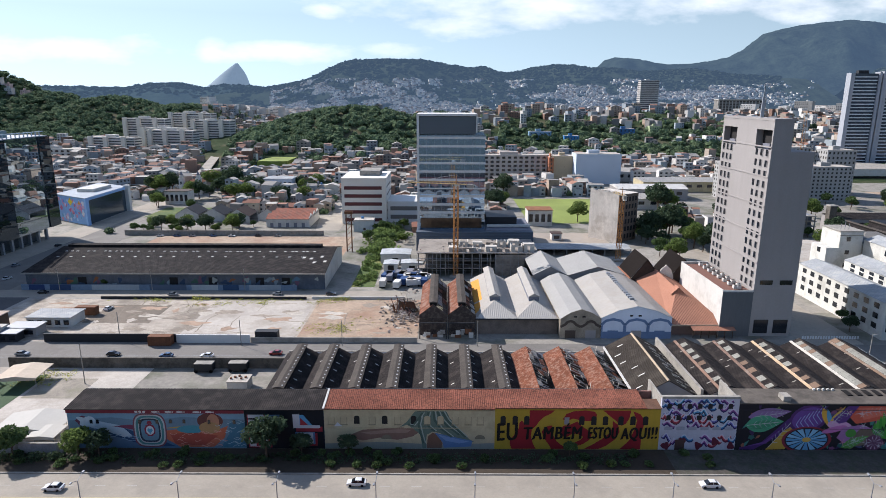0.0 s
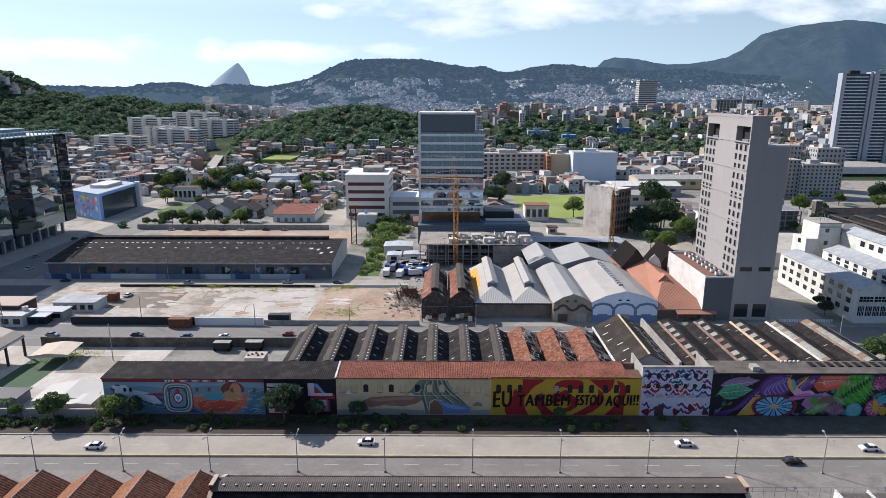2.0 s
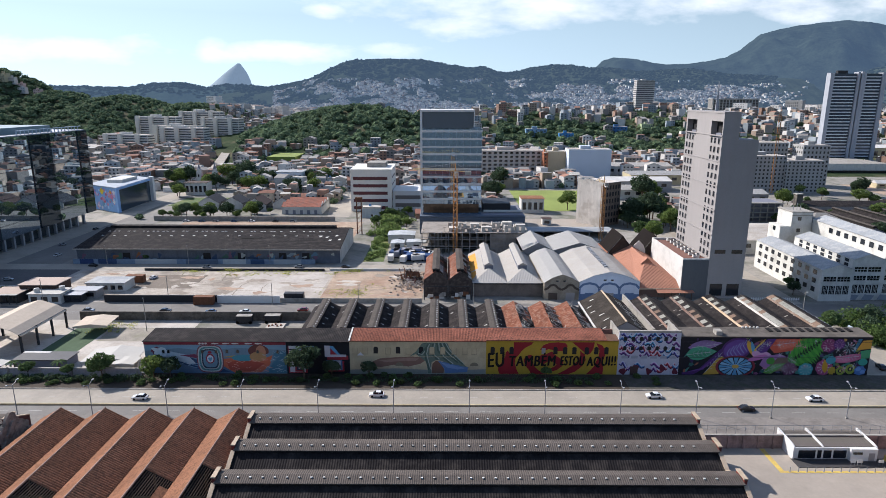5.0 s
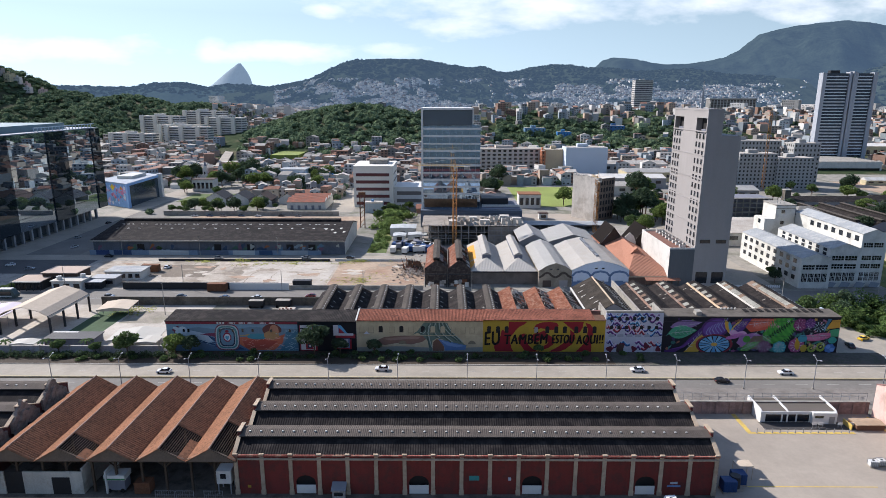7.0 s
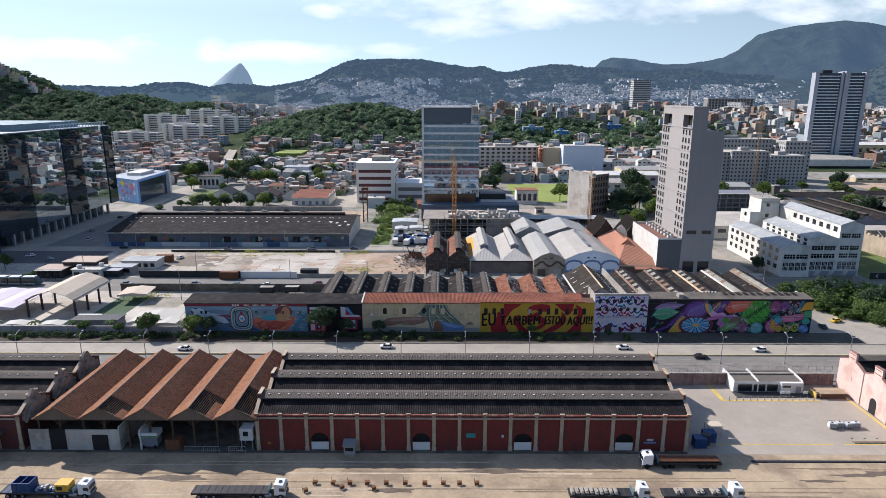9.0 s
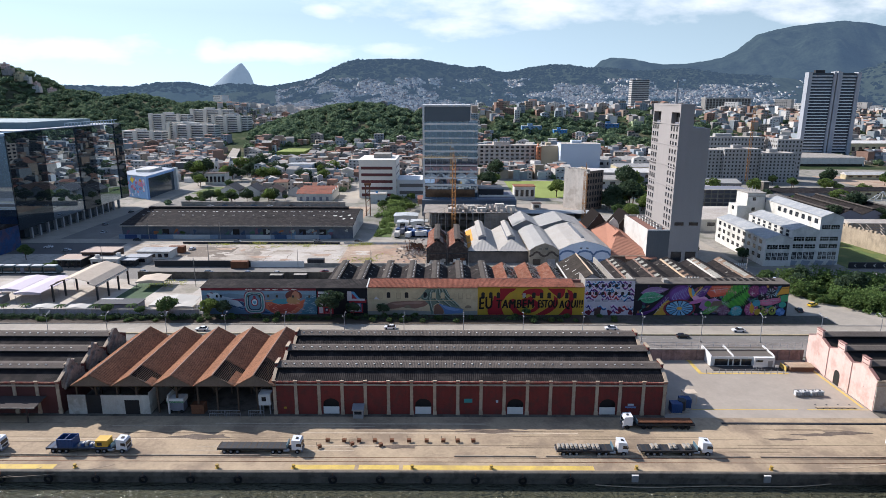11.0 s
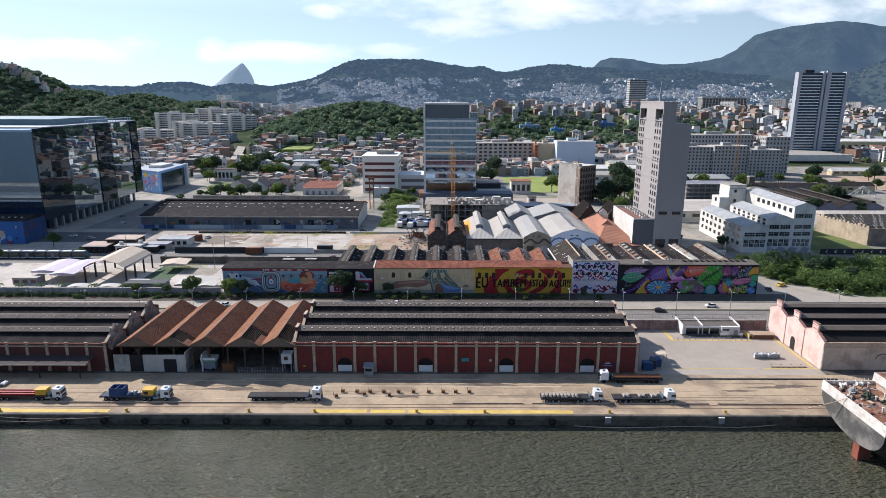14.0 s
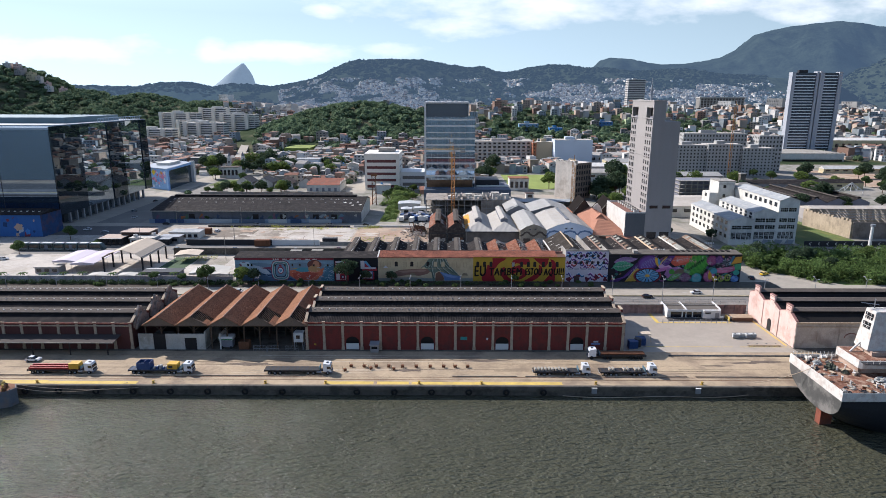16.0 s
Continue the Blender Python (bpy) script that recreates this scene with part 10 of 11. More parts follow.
    part("base", M().box(-2, 2, -2, 2, 0, 0.8), CONCRETE, t)
    return t


tower_crane(4.8, 350.5, 37.5, 20, 165, "orange tower crane with its jib over the site")
tower_crane(78.6, 377, 29, 8, 100, "orange tower crane beside the bare silo block")
tower_crane(246, 537, 60, 12, 60, "ochre tower crane by the unfinished blocks")


def block(name, x, y, w, d, h, wall, label, floors, cols, group="", turn=0.0, band=None, roof=PALE, sides=True, win_w=0.55, win_h=0.5, category="building", z=0.0, pane=WIN):
    """An upright block with its windows as panes of their own, in rows on the front and the sides."""
    t = thing(name, (x, y, z), label, category, group, turn)
    part("wall", M().box(-w / 2, w / 2, -d / 2, d / 2, -3, h), wall, t)
    part("parapet", M().box(-w / 2 - 0.1, w / 2 + 0.1, -d / 2 - 0.1, d / 2 + 0.1, h, h + 0.5), wall, t)
    part("roof", M().box(-w / 2 + 0.3, w / 2 - 0.3, -d / 2 + 0.3, d / 2 - 0.3, h + 0.5, h + 0.54), roof, t)
    part("roof_room", M().box(-w * 0.2, w * 0.05, -d * 0.15, d * 0.2, h + 0.54, h + 3.2), wall, t)
    fh = h / floors
    if band:
        for f in range(floors):
            part("window_band", M().box(-w / 2 + 0.6, w / 2 - 0.6, -d / 2 - 0.05, -d / 2 - 0.004, fh * (f + 0.3), fh * (f + 0.3 + win_h)), band, t)
            if sides:
                for s in (-1, 1):
                    part("window_band", M().box(s * w / 2 + (0.004 if s > 0 else -0.05), s * w / 2 + (0.05 if s > 0 else -0.004), -d / 2 + 0.6, d / 2 - 0.6, fh * (f + 0.3), fh * (f + 0.3 + win_h)), band, t)
        return t
    cw = w / cols
    me = M().box(-cw * win_w / 2, cw * win_w / 2, -0.05, -0.004, 0, fh * win_h).data("window", pane)
    for f in range(floors):
        for c in range(cols):
            part("window", me, None, t).location = (-w / 2 + cw * (c + 0.5), -d / 2, fh * (f + 0.3))
    if sides:
        nc = max(2, int(d / cw))
        cd = d / nc
        ms = M().box(-0.05, -0.004, -cd * win_w / 2, cd * win_w / 2, 0, fh * win_h).data("window", pane)
        for f in range(floors):
            for c in range(nc):
                part("window", ms, None, t).location = (-w / 2, -d / 2 + cd * (c + 0.5), fh * (f + 0.3))
                if x < -100:
                    part("window", ms, None, t).location = (w / 2 + 0.054, -d / 2 + cd * (c + 0.5), fh * (f + 0.3))
    return t


# glass office block and its podium
GL = glass("blue_glass", "8fa6bb", 0.01, 0.9)
GO = thing("glass_office_block", (0, 0, 0), "blue glass office block with white floor bands", "office block")
gx0, gx1, gy0, gy1 = -12.4, 19.6, 400, 424
part("core", M().box(gx0 + 0.3, gx1 - 0.3, gy0 + 0.3, gy1, 9.5, 54.6), GL, GO, "reflecting blue curtain wall")
for f in range(11):
    z = 13.2 + f * 3.95
    part("floor_band", M().box(gx0 + 0.6, gx1, gy0, gy1, z, z + (1.1 if f % 4 else 0.7)), WHITE_CLEAN, GO, "white floor band")
for k in range(8):
    part("mullion", M().box(gx0 + 4 + k * 3.6, gx0 + 4.12 + k * 3.6, gy0 + 0.18, gy0 + 0.296, 9.5, 54.5), STEEL, GO)
part("frame", M().box(gx0 - 0.5, gx0 + 0.6, gy0 - 0.6, gy1, 9.5, 64.2).box(gx0 + 0.6, gx1 - 4.6, gy0 - 0.6, gy1, 63.2, 64.2).box(gx1 - 4.7, gx1 - 4.2, gy0 - 0.6, gy1, 55.6, 64.2), WHITE_CLEAN, GO, "white top frame")
part("plant_screen", M().box(gx0 + 0.7, gx1 - 4.8, gy0 + 0.4, gy1, 55, 63), mat("grey_glass_screen", "5e666e", 0.25, metal=0.5, var=0.1), GO, "grey louvred plant screen")
# mottled brown panel stands for the city reflected in the lower glass
part("unfinished_floor", M().box(gx0 + 1, gx1 - 1.5, gy0 - 0.25, gy0 - 0.05, 10.2, 15), mat("brown_painted_reflection", "5b4f44", 0.15, metal=0.6, var=0.4, big=0.2, fine=0.6), GO)
part("podium", M().box(gx0 - 0.8, 42.5, 394, 428, 0, 9.5), mat("dark_louvre_cladding", "5a626c", 0.6, metal=0.2, var=0.1, ribs="z", rib_step=0.8, rib_depth=0.06), GO, "dark louvred podium")
part("podium_roof", M().box(20.2, 42.0, 396, 427, 9.5, 9.8), GREY_DARK, GO)
part("podium_upper", M().box(21, 36, 408, 427, 9.8, 14.0), STEEL_DARK, GO)
part("podium_band", M().box(21, 42, 403, 405, 10.0, 11.0), WHITE, GO)
# striped block
SB = thing("striped_office_block", (0, 0, 0), "cream block with dark red window stripes", "office block")
part("wall", M().box(-59.2, -33.5, 460, 494, 0, 25.8), mat("warm_cream", "d3cec4", 0.85, var=0.08, streak=1), SB)
for f in range(5):
    part("window_band", M().box(-57.6, -36.0, 459.9, 459.996, 1.3 + f * 4.65, 3.3 + f * 4.65), mat("dark_red_band", "5a2f30", 0.5, var=0.15), SB, "dark red window band")
    part("window_band", M().box(-33.496, -33.4, 464, 490, 1.9 + f * 4.65, 2.9 + f * 4.65), mat("grey_side_band", "6b6560", 0.6), SB)
part("parapet", M().box(-59.4, -33.3, 459.8, 494.2, 25.8, 26.6), mat("warm_cream", "b9ad9c"), SB)
part("roof_room", M().box(-50, -38, 472, 486, 26.6, 29.5), CONCRETE, SB)
SW = thing("white_low_block", (0, 0, 0), "low white block with grey window bands", "office block")
part("wall", M().box(-33.2, -14.2, 464, 490, 0, 12.5), WHITE_CLEAN, SW)
for f in range(2):
    part("window_band", M().box(-31.5, -15, 463.9, 463.996, 2.2 + f * 5, 4.6 + f * 5), mat("grey_side_band", "6b6560"), SW)
# bare silo block
SI = thing("bare_silo_block", (88, 424, 0), "bare weathered concrete block with a broken top", "ruin", turn=-52)
part("wall", M().box(-9, 9, -8, 8, 0, 24.5), mat("weathered_bare_wall", "c4bcb1", 0.92, var=0.22, big=0.1, fine=0.6, stain="8a7d70", stain_amount=0.45, stain_scale=0.15, streak=1), SI)
rnd = random.Random(6)
for i in range(20):
    part("broken_edge", M().box(-9 + i * 0.9, -8.2 + i * 0.9, -8, -6.8, 24.5, 24.8 + rnd.random() * 1.6), mat("weathered_bare_wall", "978b7e"), SI)
part("dark_face", M().box(9.004, 9.05, -7.9, 7.9, 0, 24.4), mat("dark_bare_wall", "6d5f54", 0.95, var=0.4, big=0.2, fine=1.0, stain="3d342e", stain_amount=0.5, stain_scale=0.3), SI)
for f in range(6):
    for i in range(6):
        part("opening", M().box(9.054, 9.12, -7.2 + i * 2.5, -5.8 + i * 2.5, 1.6 + f * 3.8, 3.9 + f * 3.8), DARK, SI)

# left glass building, near the plaza
LG = thing("dark_glass_building", (0, 0, 0), "large dark mirror glass office building", "office building")
DG = glass("dark_mirror_glass", "a3b1bb", 0.0, 0.92)
GB = glass("blue_mirror_glass", "7f95ad", 0.0, 0.92)
DGK = glass("black_mirror_glass", "46525b", 0.0, 0.8)
part("glass_wall", M().box(-330, -203.5, 330, 428, 6, 52), DG, LG)
part("corner_wing", M().box(-330, -203.5, 322, 329.99, 6, 50.5), GB, LG, "blue glazed wing")
part("wing_cap", M().box(-330, -203.2, 321.7, 329.99, 50.51, 51.6), mat("pale_cap", "9fb0bd", 0.5, var=0.1), LG)
for a, b in ((322.2, 349), (378, 394.5), (419, 427.8)):
    part("dark_bay", M().box(-203.496, -203.0, a, b, 6, 52), DGK, LG, "dark glazed bay")
for x in (-232, -262, -292):
    part("front_joint", M().box(x, x + 0.25, 321.9, 321.996, 6, 50.4), STEEL_DARK, LG)
part("roof_deck", M().box(-330, -204, 330, 428, 52, 52.4), STEEL, LG)
for a in range(372, 426, 3):
    part("roof_rail", M().box(-205, -204.6, a, a + 0.3, 52.4, 54.2), mat("pale_cap", "9fb0bd"), LG)
part("rail_top", M().box(-205.1, -204.5, 372, 426, 54.2, 54.6), mat("pale_cap", "9fb0bd"), LG)
part("roof_plant", M().box(-300, -212, 352, 410, 52.4, 55.6), mat("green_grey_plant", "6c7f84", 0.6, var=0.2, big=0.1), LG)
for z in (12, 18, 24, 30, 36, 42, 48):
    part("floor_line", M().box(-202.99, -202.94, 322, 428, z, z + 0.12), STEEL_DARK, LG)
for i in range(14):
    part("ground_column", M().box(-205.5, -204.3, 332 + i * 6.5, 333.2 + i * 6.5, 0, 6), STEEL, LG)
part("ground_floor", M().box(-330, -208, 332, 416, 0, 5.99), mat("dim_lobby_glass", "4a5258", 0.2, metal=0.3, var=0.3, big=0.3), LG)
LB = thing("blue_mural_store", (0, 0, 0), "long low store with a dark blue mural front", "warehouse")
part("wall", M().box(-330, -196.5, 296, 312, 0, 11), mat("dark_blue_mural_wall", "223f66", 0.85, var=0.4, big=0.15, fine=0.5, stain="5a4048", stain_amount=0.5, stain_scale=0.2), LB)
part("roof", M().ext_x([(295.4, 11.004), (312.4, 11.004), (304, 12.8)], -330, -196), ROOF_DARK, LB, "dark sheet roof")
for i in range(18):
    part("roof_cap", M().box(-200 - i * 3.0, -199.2 - i * 3.0, 299.6, 300.2, 11.9, 12.2), WHITE, LB)
lbm = [("35639e", rect(-260, -197, 0.2, 10.8))]
rl = random.Random(24)
for i in range(60):
    x, z, r = rl.uniform(-258, -199), rl.uniform(1.0, 9.6), rl.uniform(0.5, 2.2)
    lbm.append((rl.choice(("8a3f36", "a86a52", "2f5fa0", "b5b9c0", "4c86c4", "7a3a44", "24406b", "c7a58c", "6aa0cc")), oval(x, z, r, r * rl.uniform(0.5, 1.0), rl.uniform(0, 90), wob=0.2, seed=i, lobes=3 + i % 3, n=16)))
lbm = keep(lbm, -260, -197, 0.2, 10.8)
g_ = paintwork("mural", 0, lbm, LB, "dark blue mural with red shapes")
g_.location = (0, 296, 0)
# blue mural box
BX = thing("blue_mural_box", (-202.6, 451, 0), "white and glass box with a bright blue mural side", "building", turn=0)
BH = 15.6
part("mural_wall", M().poly([(0, 0, 0), (0, 0, BH), (-27, 17, BH), (-27, 17, 0)]), paint("7da0cc"), BX, "bright blue mural wall")
part("glass_wall", M().poly([(-0.4, 3, 0), (-0.4, 3, BH - 1.4), (-1.5, 47, BH - 1.4), (-1.5, 47, 0)]), mat("box_dark_glass", "55636f", 0.02, metal=0.7, var=0.2), BX)
part("frame", M().ext_z([(0.3, -0.2), (0.3, 3), (-1.0, 3), (-1.0, 0.6)], 0, BH).ext_z([(0.3, 3.004), (-0.9, 47), (-2.4, 47), (-1.0, 3.004)], BH - 1.4, BH), paint("8fb2dc"), BX, "pale blue frame round the glass")
part("top", M().ext_z([(0, 0), (-1.5, 50), (-28, 66), (-27, 17)], BH - 0.4, BH + 0.3), mat("box_roof_grey", "93999f", 0.8, var=0.15, big=0.2, fine=0.8), BX)
part("roof_room", M().box(-18, -8, 24, 44, BH + 0.3, BH + 2.2), WHITE, BX)
part("white_fin", M().box(-2.4, 0.6, 47.5, 50.5, 0, BH + 1.2), WHITE_CLEAN, BX)
part("floor", M().ext_z([(0, 0), (-1.5, 50), (-28, 66), (-27, 17)], 0.02, 0.4), CONCRETE, BX)
part("rear_wall", M().poly([(-28, 66, 0), (-28, 66, BH - 0.5), (-27, 17, BH - 0.5), (-27, 17, 0)]).poly([(-1.5, 50, 0), (-1.5, 50, BH - 0.5), (-28, 66, BH - 0.5), (-28, 66, 0)]), WHITE, BX)
rnd = random.Random(9)
nx, ny = -17 / 32, -27 / 32
for i in range(54):
    u, z, r = rnd.uniform(0.06, 0.94), rnd.uniform(1.2, 13.5), rnd.uniform(0.5, 1.5)
    c = rnd.choice(("c98a94", "b5627a", "a9c4e0", "c77a96", "d0cfd0", "5f86c0", "9fb8d8", "c4a0b8", "6a95b0"))
    if i > 51:
        u, z, r, c = 0.5 - 0.3 * (i - 52), 12.6, 2.0 - 0.8 * (i - 52), ("d9b832", "cf8a3a")[i - 52]
    o = oval(0, z, r, r, wob=0.2, seed=i, lobes=3 + i % 3, n=14)
    part("mural_shape", M().poly([(-27 * min(max(u + p / 32, 0.01), 0.99) + nx * (0.03 + i * 0.004), 17 * min(max(u + p / 32, 0.01), 0.99) + ny * (0.03 + i * 0.004), zz) for p, zz in o]), paint(c), BX)

# ---------------------------------------------------------------- mid city blocks and houses
APT = mat("apartment_cream", "c6c3bb", 0.88, var=0.1, big=0.05, fine=0.5, streak=1)
APT_BAND = mat("apartment_band", "4a4a4d", 0.7, var=0.3)
for x, y, w, d, fl, tn, z in ((-400, 868, 62, 14, 7, -12, 2), (-352, 905, 64, 14, 8, -12, 8), (-330, 872, 60, 14, 9, -12, 4), (-388, 930, 60, 14, 9, -12, 16), (-340, 960, 62, 14, 9, -12, 22), (-300, 925, 54, 14, 9, -12, 14)):
    t = block("apartment_slab", x, y, w, d, fl * 3.1, APT, "cream apartment slab with long balcony bands", fl, 1, "apartment slabs", tn, band=APT_BAND, z=z, win_h=0.42)
    for f in range(fl):
        part("balcony", M().box(-w / 2 - 0.1, w / 2 + 0.1, -d / 2 - 1.1, -d / 2 - 0.06, f * 3.1 - 0.1, f * 3.1 + 1.0), WHITE_CLEAN, t)
    # stair towers are paler than the slabs, sunlight put into their colour
    for k in (-0.44, -0.1, 0.3):
        part("stair_tower", M().box(w * k - 2.6, w * k + 2.6, -d / 2 - 4.5, -d / 2 - 1.104, 0, fl * 3.1 + 1.5), mat("sunlit_look_cream", "d2cbbd", 0.88, var=0.08), t, "stair tower in cream lightened as if sunlit")
block("white_school", -430, 800, 66, 14, 15, WHITE, "white five storey block with square windows", 4, 10, "", -4, win_w=0.5)
block("white_slab_block", 130.0, 640, 38, 20, 25, mat("pale_bluish_wall", "b9c2cc", 0.85, var=0.06), "large blind pale block with a small rooftop mast", 7, 3, "", 0, sides=True, win_w=0.0001)
block("long_flats", 62, 660, 66, 14, 22, mat("faded_beige", "b3a89e", 0.88, var=0.12, streak=1), "long old beige flats with rows of windows", 6, 13, "old flats", 2)
block("cream_flats", 104, 652, 20, 16, 22, mat("sand_flats", "b09f84", 0.88, var=0.12, streak=1), "blind cream block of flats", 6, 1, "old flats", 0, win_w=0.001)
block("orange_flats", 92.5, 650, 4, 14, 21, mat("orange_flats_wall", "a86a4a", 0.88, var=0.12), "narrow orange rendered flats", 6, 1, "old flats", 0, win_w=0.3)
block("white_tower_block", 494, 1660, 44, 26, 100, WHITE, "white high tower block with grey bands on a hillside", 22, 1, "", 0, band=APT_BAND, z=12, win_h=0.5)
fin_block = block("brown_fin_block", 674, 1560, 108, 24, 54, mat("brown_office", "7b7873", 0.7, var=0.2), "brown office slab with pale vertical fins", 9, 1, "", 0, sides=False, band=mat("brown_band", "45413d", 0.5), win_h=0.5, z=12)
for i in range(15):
    part("fin", M().box(-53 + i * 7.5, -51.4 + i * 7.5, -13.4, -12.06, 2, 53), mat("pale_fin", "a9a69e", 0.8), fin_block, "pale vertical fin")
part("cornice", M().box(-55, 55, -13.6, 12.5, 54.6, 57), mat("pale_fin", "a9a69e"), fin_block)
UF = mat("unfinished_grey", "9b9a96", 0.92, var=0.15, big=0.05, fine=0.5)
# open windows drawn as flat dark panes, their inner shade painted
for x, w, y, h in ((218, 34, 560, 26), (246, 30, 556, 27), (274, 28, 552, 24), (300, 22, 585, 33), (255, 60, 600, 34)):
    block("unfinished_flats", x, y, w, 16, h, UF, "unfinished grey flats with dark open windows", 9, int(w / 3.0), "unfinished flats", 0, pane=mat("opening_shade", "3a3835", 0.9), win_w=0.42, win_h=0.5)
# twin dark towers on a white podium
T2 = thing("twin_office_tower", (0, 0, 0), "dark twin office tower with grey corner shafts", "office tower")
DT = glass("tower_dark_glass", "434c58", 0.12, 0.6)
for x0, x1 in ((400.6, 424.4), (433.6, 449.9)):
    part("glass_body", M().box(x0, x1, 735, 741, 8, 95), DT, T2)
    for f in range(26):
        part("floor_band", M().box(x0 + 0.5, x1 - 0.5, 734.7, 734.996, 10 + f * 3.25, 11.1 + f * 3.25), mat("pale_floor_band", "b9bdc2", 0.5, var=0.3, big=0.2), T2)
for x0, x1, z in ((396.5, 400.5, 95.6), (424.5, 427, 96.5), (428.5, 431, 97), (431.1, 433.5, 95.8), (450, 454, 96)):
    part("shaft", M().box(x0, x1, 733.5, 741, 0, z), mat("tower_pale_shaft", "9a9da2", 0.7, var=0.06), T2)
part("podium", M().box(360, 428, 668, 727.5, 0, 9), WHITE, T2, "broad white podium")
part("podium_roof", M().box(360, 428, 668.5, 727.5, 9.004, 9.4), CONCRETE, T2)
part("podium_band", M().box(362, 426, 667.9, 667.996, 0.5, 3.0), WIN, T2)
part("roof_gear", M().box(405, 415, 736, 740, 95, 98), STEEL_DARK, T2)
# low works and sheds inland on the right
for k, (x, y, w, d, h, rf, lab) in enumerate(((150, 372, 44, 40, 6.5, PALE, "broad depot with a pale flat roof"), (243, 444, 58, 16, 8, ROOF_DARK, "long store with a dark ribbed roof"), (300, 470, 30, 12, 5, ROOF_DARK, "low store with a dark ribbed roof"), (340, 420, 40, 16, 6, PALE, "low store with a pale roof"), (250, 345, 90, 22, 6, PALE, "long store with a pale roof"),
                                              (432, 572, 170, 8, 4.0, WHITE, "long low white city store"), (180, 660, 60, 30, 9, ROOF_WHITE, "city store with white sheet roof"), (150, 560, 50, 24, 8, WHITE, "city store with white sheet roof"), (190, 600, 70, 26, 8, ROOF_GREY, "city store with grey sheet roof"), (130, 520, 40, 20, 7, ROOF_WHITE, "city store with white sheet roof"), (200, 500, 40, 20, 7, ROOF_GREY, "city store with grey sheet roof"), (520, 800, 120, 40, 16, WHITE, "long plain white hall building"), (560, 640, 160, 20, 7, BLUEWHITE, "long low pale blue depot"))):
    t = thing("city_store", (x, y, 0), lab, "warehouse", "city stores")
    part("wall", M().box(-w / 2, w / 2, -d / 2, d / 2, 0, h), (WHITE, GREY_WALL, CREAM)[k % 3], t)
    part("roof", M().ext_x([(-d / 2 - 0.4, h), (d / 2 + 0.4, h), (0, h + 2.2)], -w / 2 - 0.3, w / 2 + 0.3), rf, t)
    for i in range(int(w / 8)):
        part("window", M().box(-w / 2 + 2 + i * 8, -w / 2 + 6 + i * 8, -d / 2 - 0.05, -d / 2 - 0.004, h * 0.45, h * 0.75), WIN, t)
for k in range(4):
    gable_hall("dark_gabled_store", 214 + 13 * k, 12.9, 374, 430, 5.0, 7.8, ROOF_DARK_Y, "dark roofed store with a raised ridge vent", group="dark gabled stores", dots=False, walls=GREY_DARK)
low = thing("low_sheet_store", (39, 385, 0), "long low open store with a blue grey sheet roof", "store")
part("roof", M().ext_x([(0, 3.2), (0, 3.35), (6, 4.1), (12, 3.35), (12, 3.2), (6, 3.95)], 0, 48), ROOF_BLUE, low)
part("rear_wall", M().box(0, 48, 11.6, 11.9, 0, 3.2), GREY_DARK, low)
for i in range(9):
    part("post", M().box(0.2 + i * 5.9, 0.5 + i * 5.9, 0.2, 0.5, 0, 3.25), STEEL, low)
for k, (x, y) in enumerate(((60, 357), (68, 360), (76, 358))):
    fr = thing("scaffold_stack", (x, y, 0.03), "stack of rusty scaffold frames on the yard", "scaffold", "scaffold stacks", 7 * k)
    for i in range(8):
        part("frame", M().box(-3.2, 3.2, -2.6 + i * 0.7, -2.5 + i * 0.7, 0, 0.12).box(-3.2, 3.2, -2.6 + i * 0.7, -2.5 + i * 0.7, 1.7, 1.82).box(-3.2, -3.08, -2.6 + i * 0.7, -2.5 + i * 0.7, 0.12, 1.7).box(3.08, 3.2, -2.6 + i * 0.7, -2.5 + i * 0.7, 0.12, 1.7), RUST, fr)
    part("plank", M().box(-3.0, 3.0, -2.4, 2.6, 1.82, 1.95), TIMBER_PALE, fr)
chimney = thing("square_stack", (211.5, 440, 0), "square grimy brick stack beside a store", "stack")
part("shaft", M().box(-1.8, 1.8, -1.8, 1.8, 0, 14.5), CONCRETE_DARK, chimney)
part("cap", M().box(-2.1, 2.1, -2.1, 2.1, 14.5, 15.1), CONCRETE, chimney)
deck = thing("open_deck_building", (163, 428, 0), "dark open sided building with pale floor slabs", "building")
part("core", M().box(1, 33, 3, 17, 0, 11.2), GREY_DARK, deck)
for f in range(4):
    part("floor_slab", M().box(0, 34, 0, 18, 2.8 * f + 2.4, 2.8 * f + 2.75), CONCRETE, deck)
for i in range(9):
    part("column", M().box(0.3 + i * 4.1, 0.8 + i * 4.1, 0.3, 0.8, 0, 10.8), CONCRETE, deck)
truss = thing("white_roof_truss", (281, 440, 0), "white steel truss with two sloping chords", "truss")
for (xa, za), (xb, zb) in (((0, 2.5), (9, 8.5)), ((9, 8.5), (18, 2.5)), ((0, 2.5), (18, 2.5)), ((4.5, 2.5), (4.5, 5.5)), ((9, 2.5), (9, 8.5)), ((13.5, 2.5), (13.5, 5.5)), ((4.5, 2.5), (9, 8.5)), ((13.5, 2.5), (9, 8.5))):
    part("bar", M().tube((xa, 0, za), (xb, 0, zb), 0.25, n=5), WHITE_CLEAN, truss)
for x in (0, 18):
    part("post", M().tube((x, 0, 0), (x, 0, 2.7), 0.3, n=6), WHITE_CLEAN, truss)
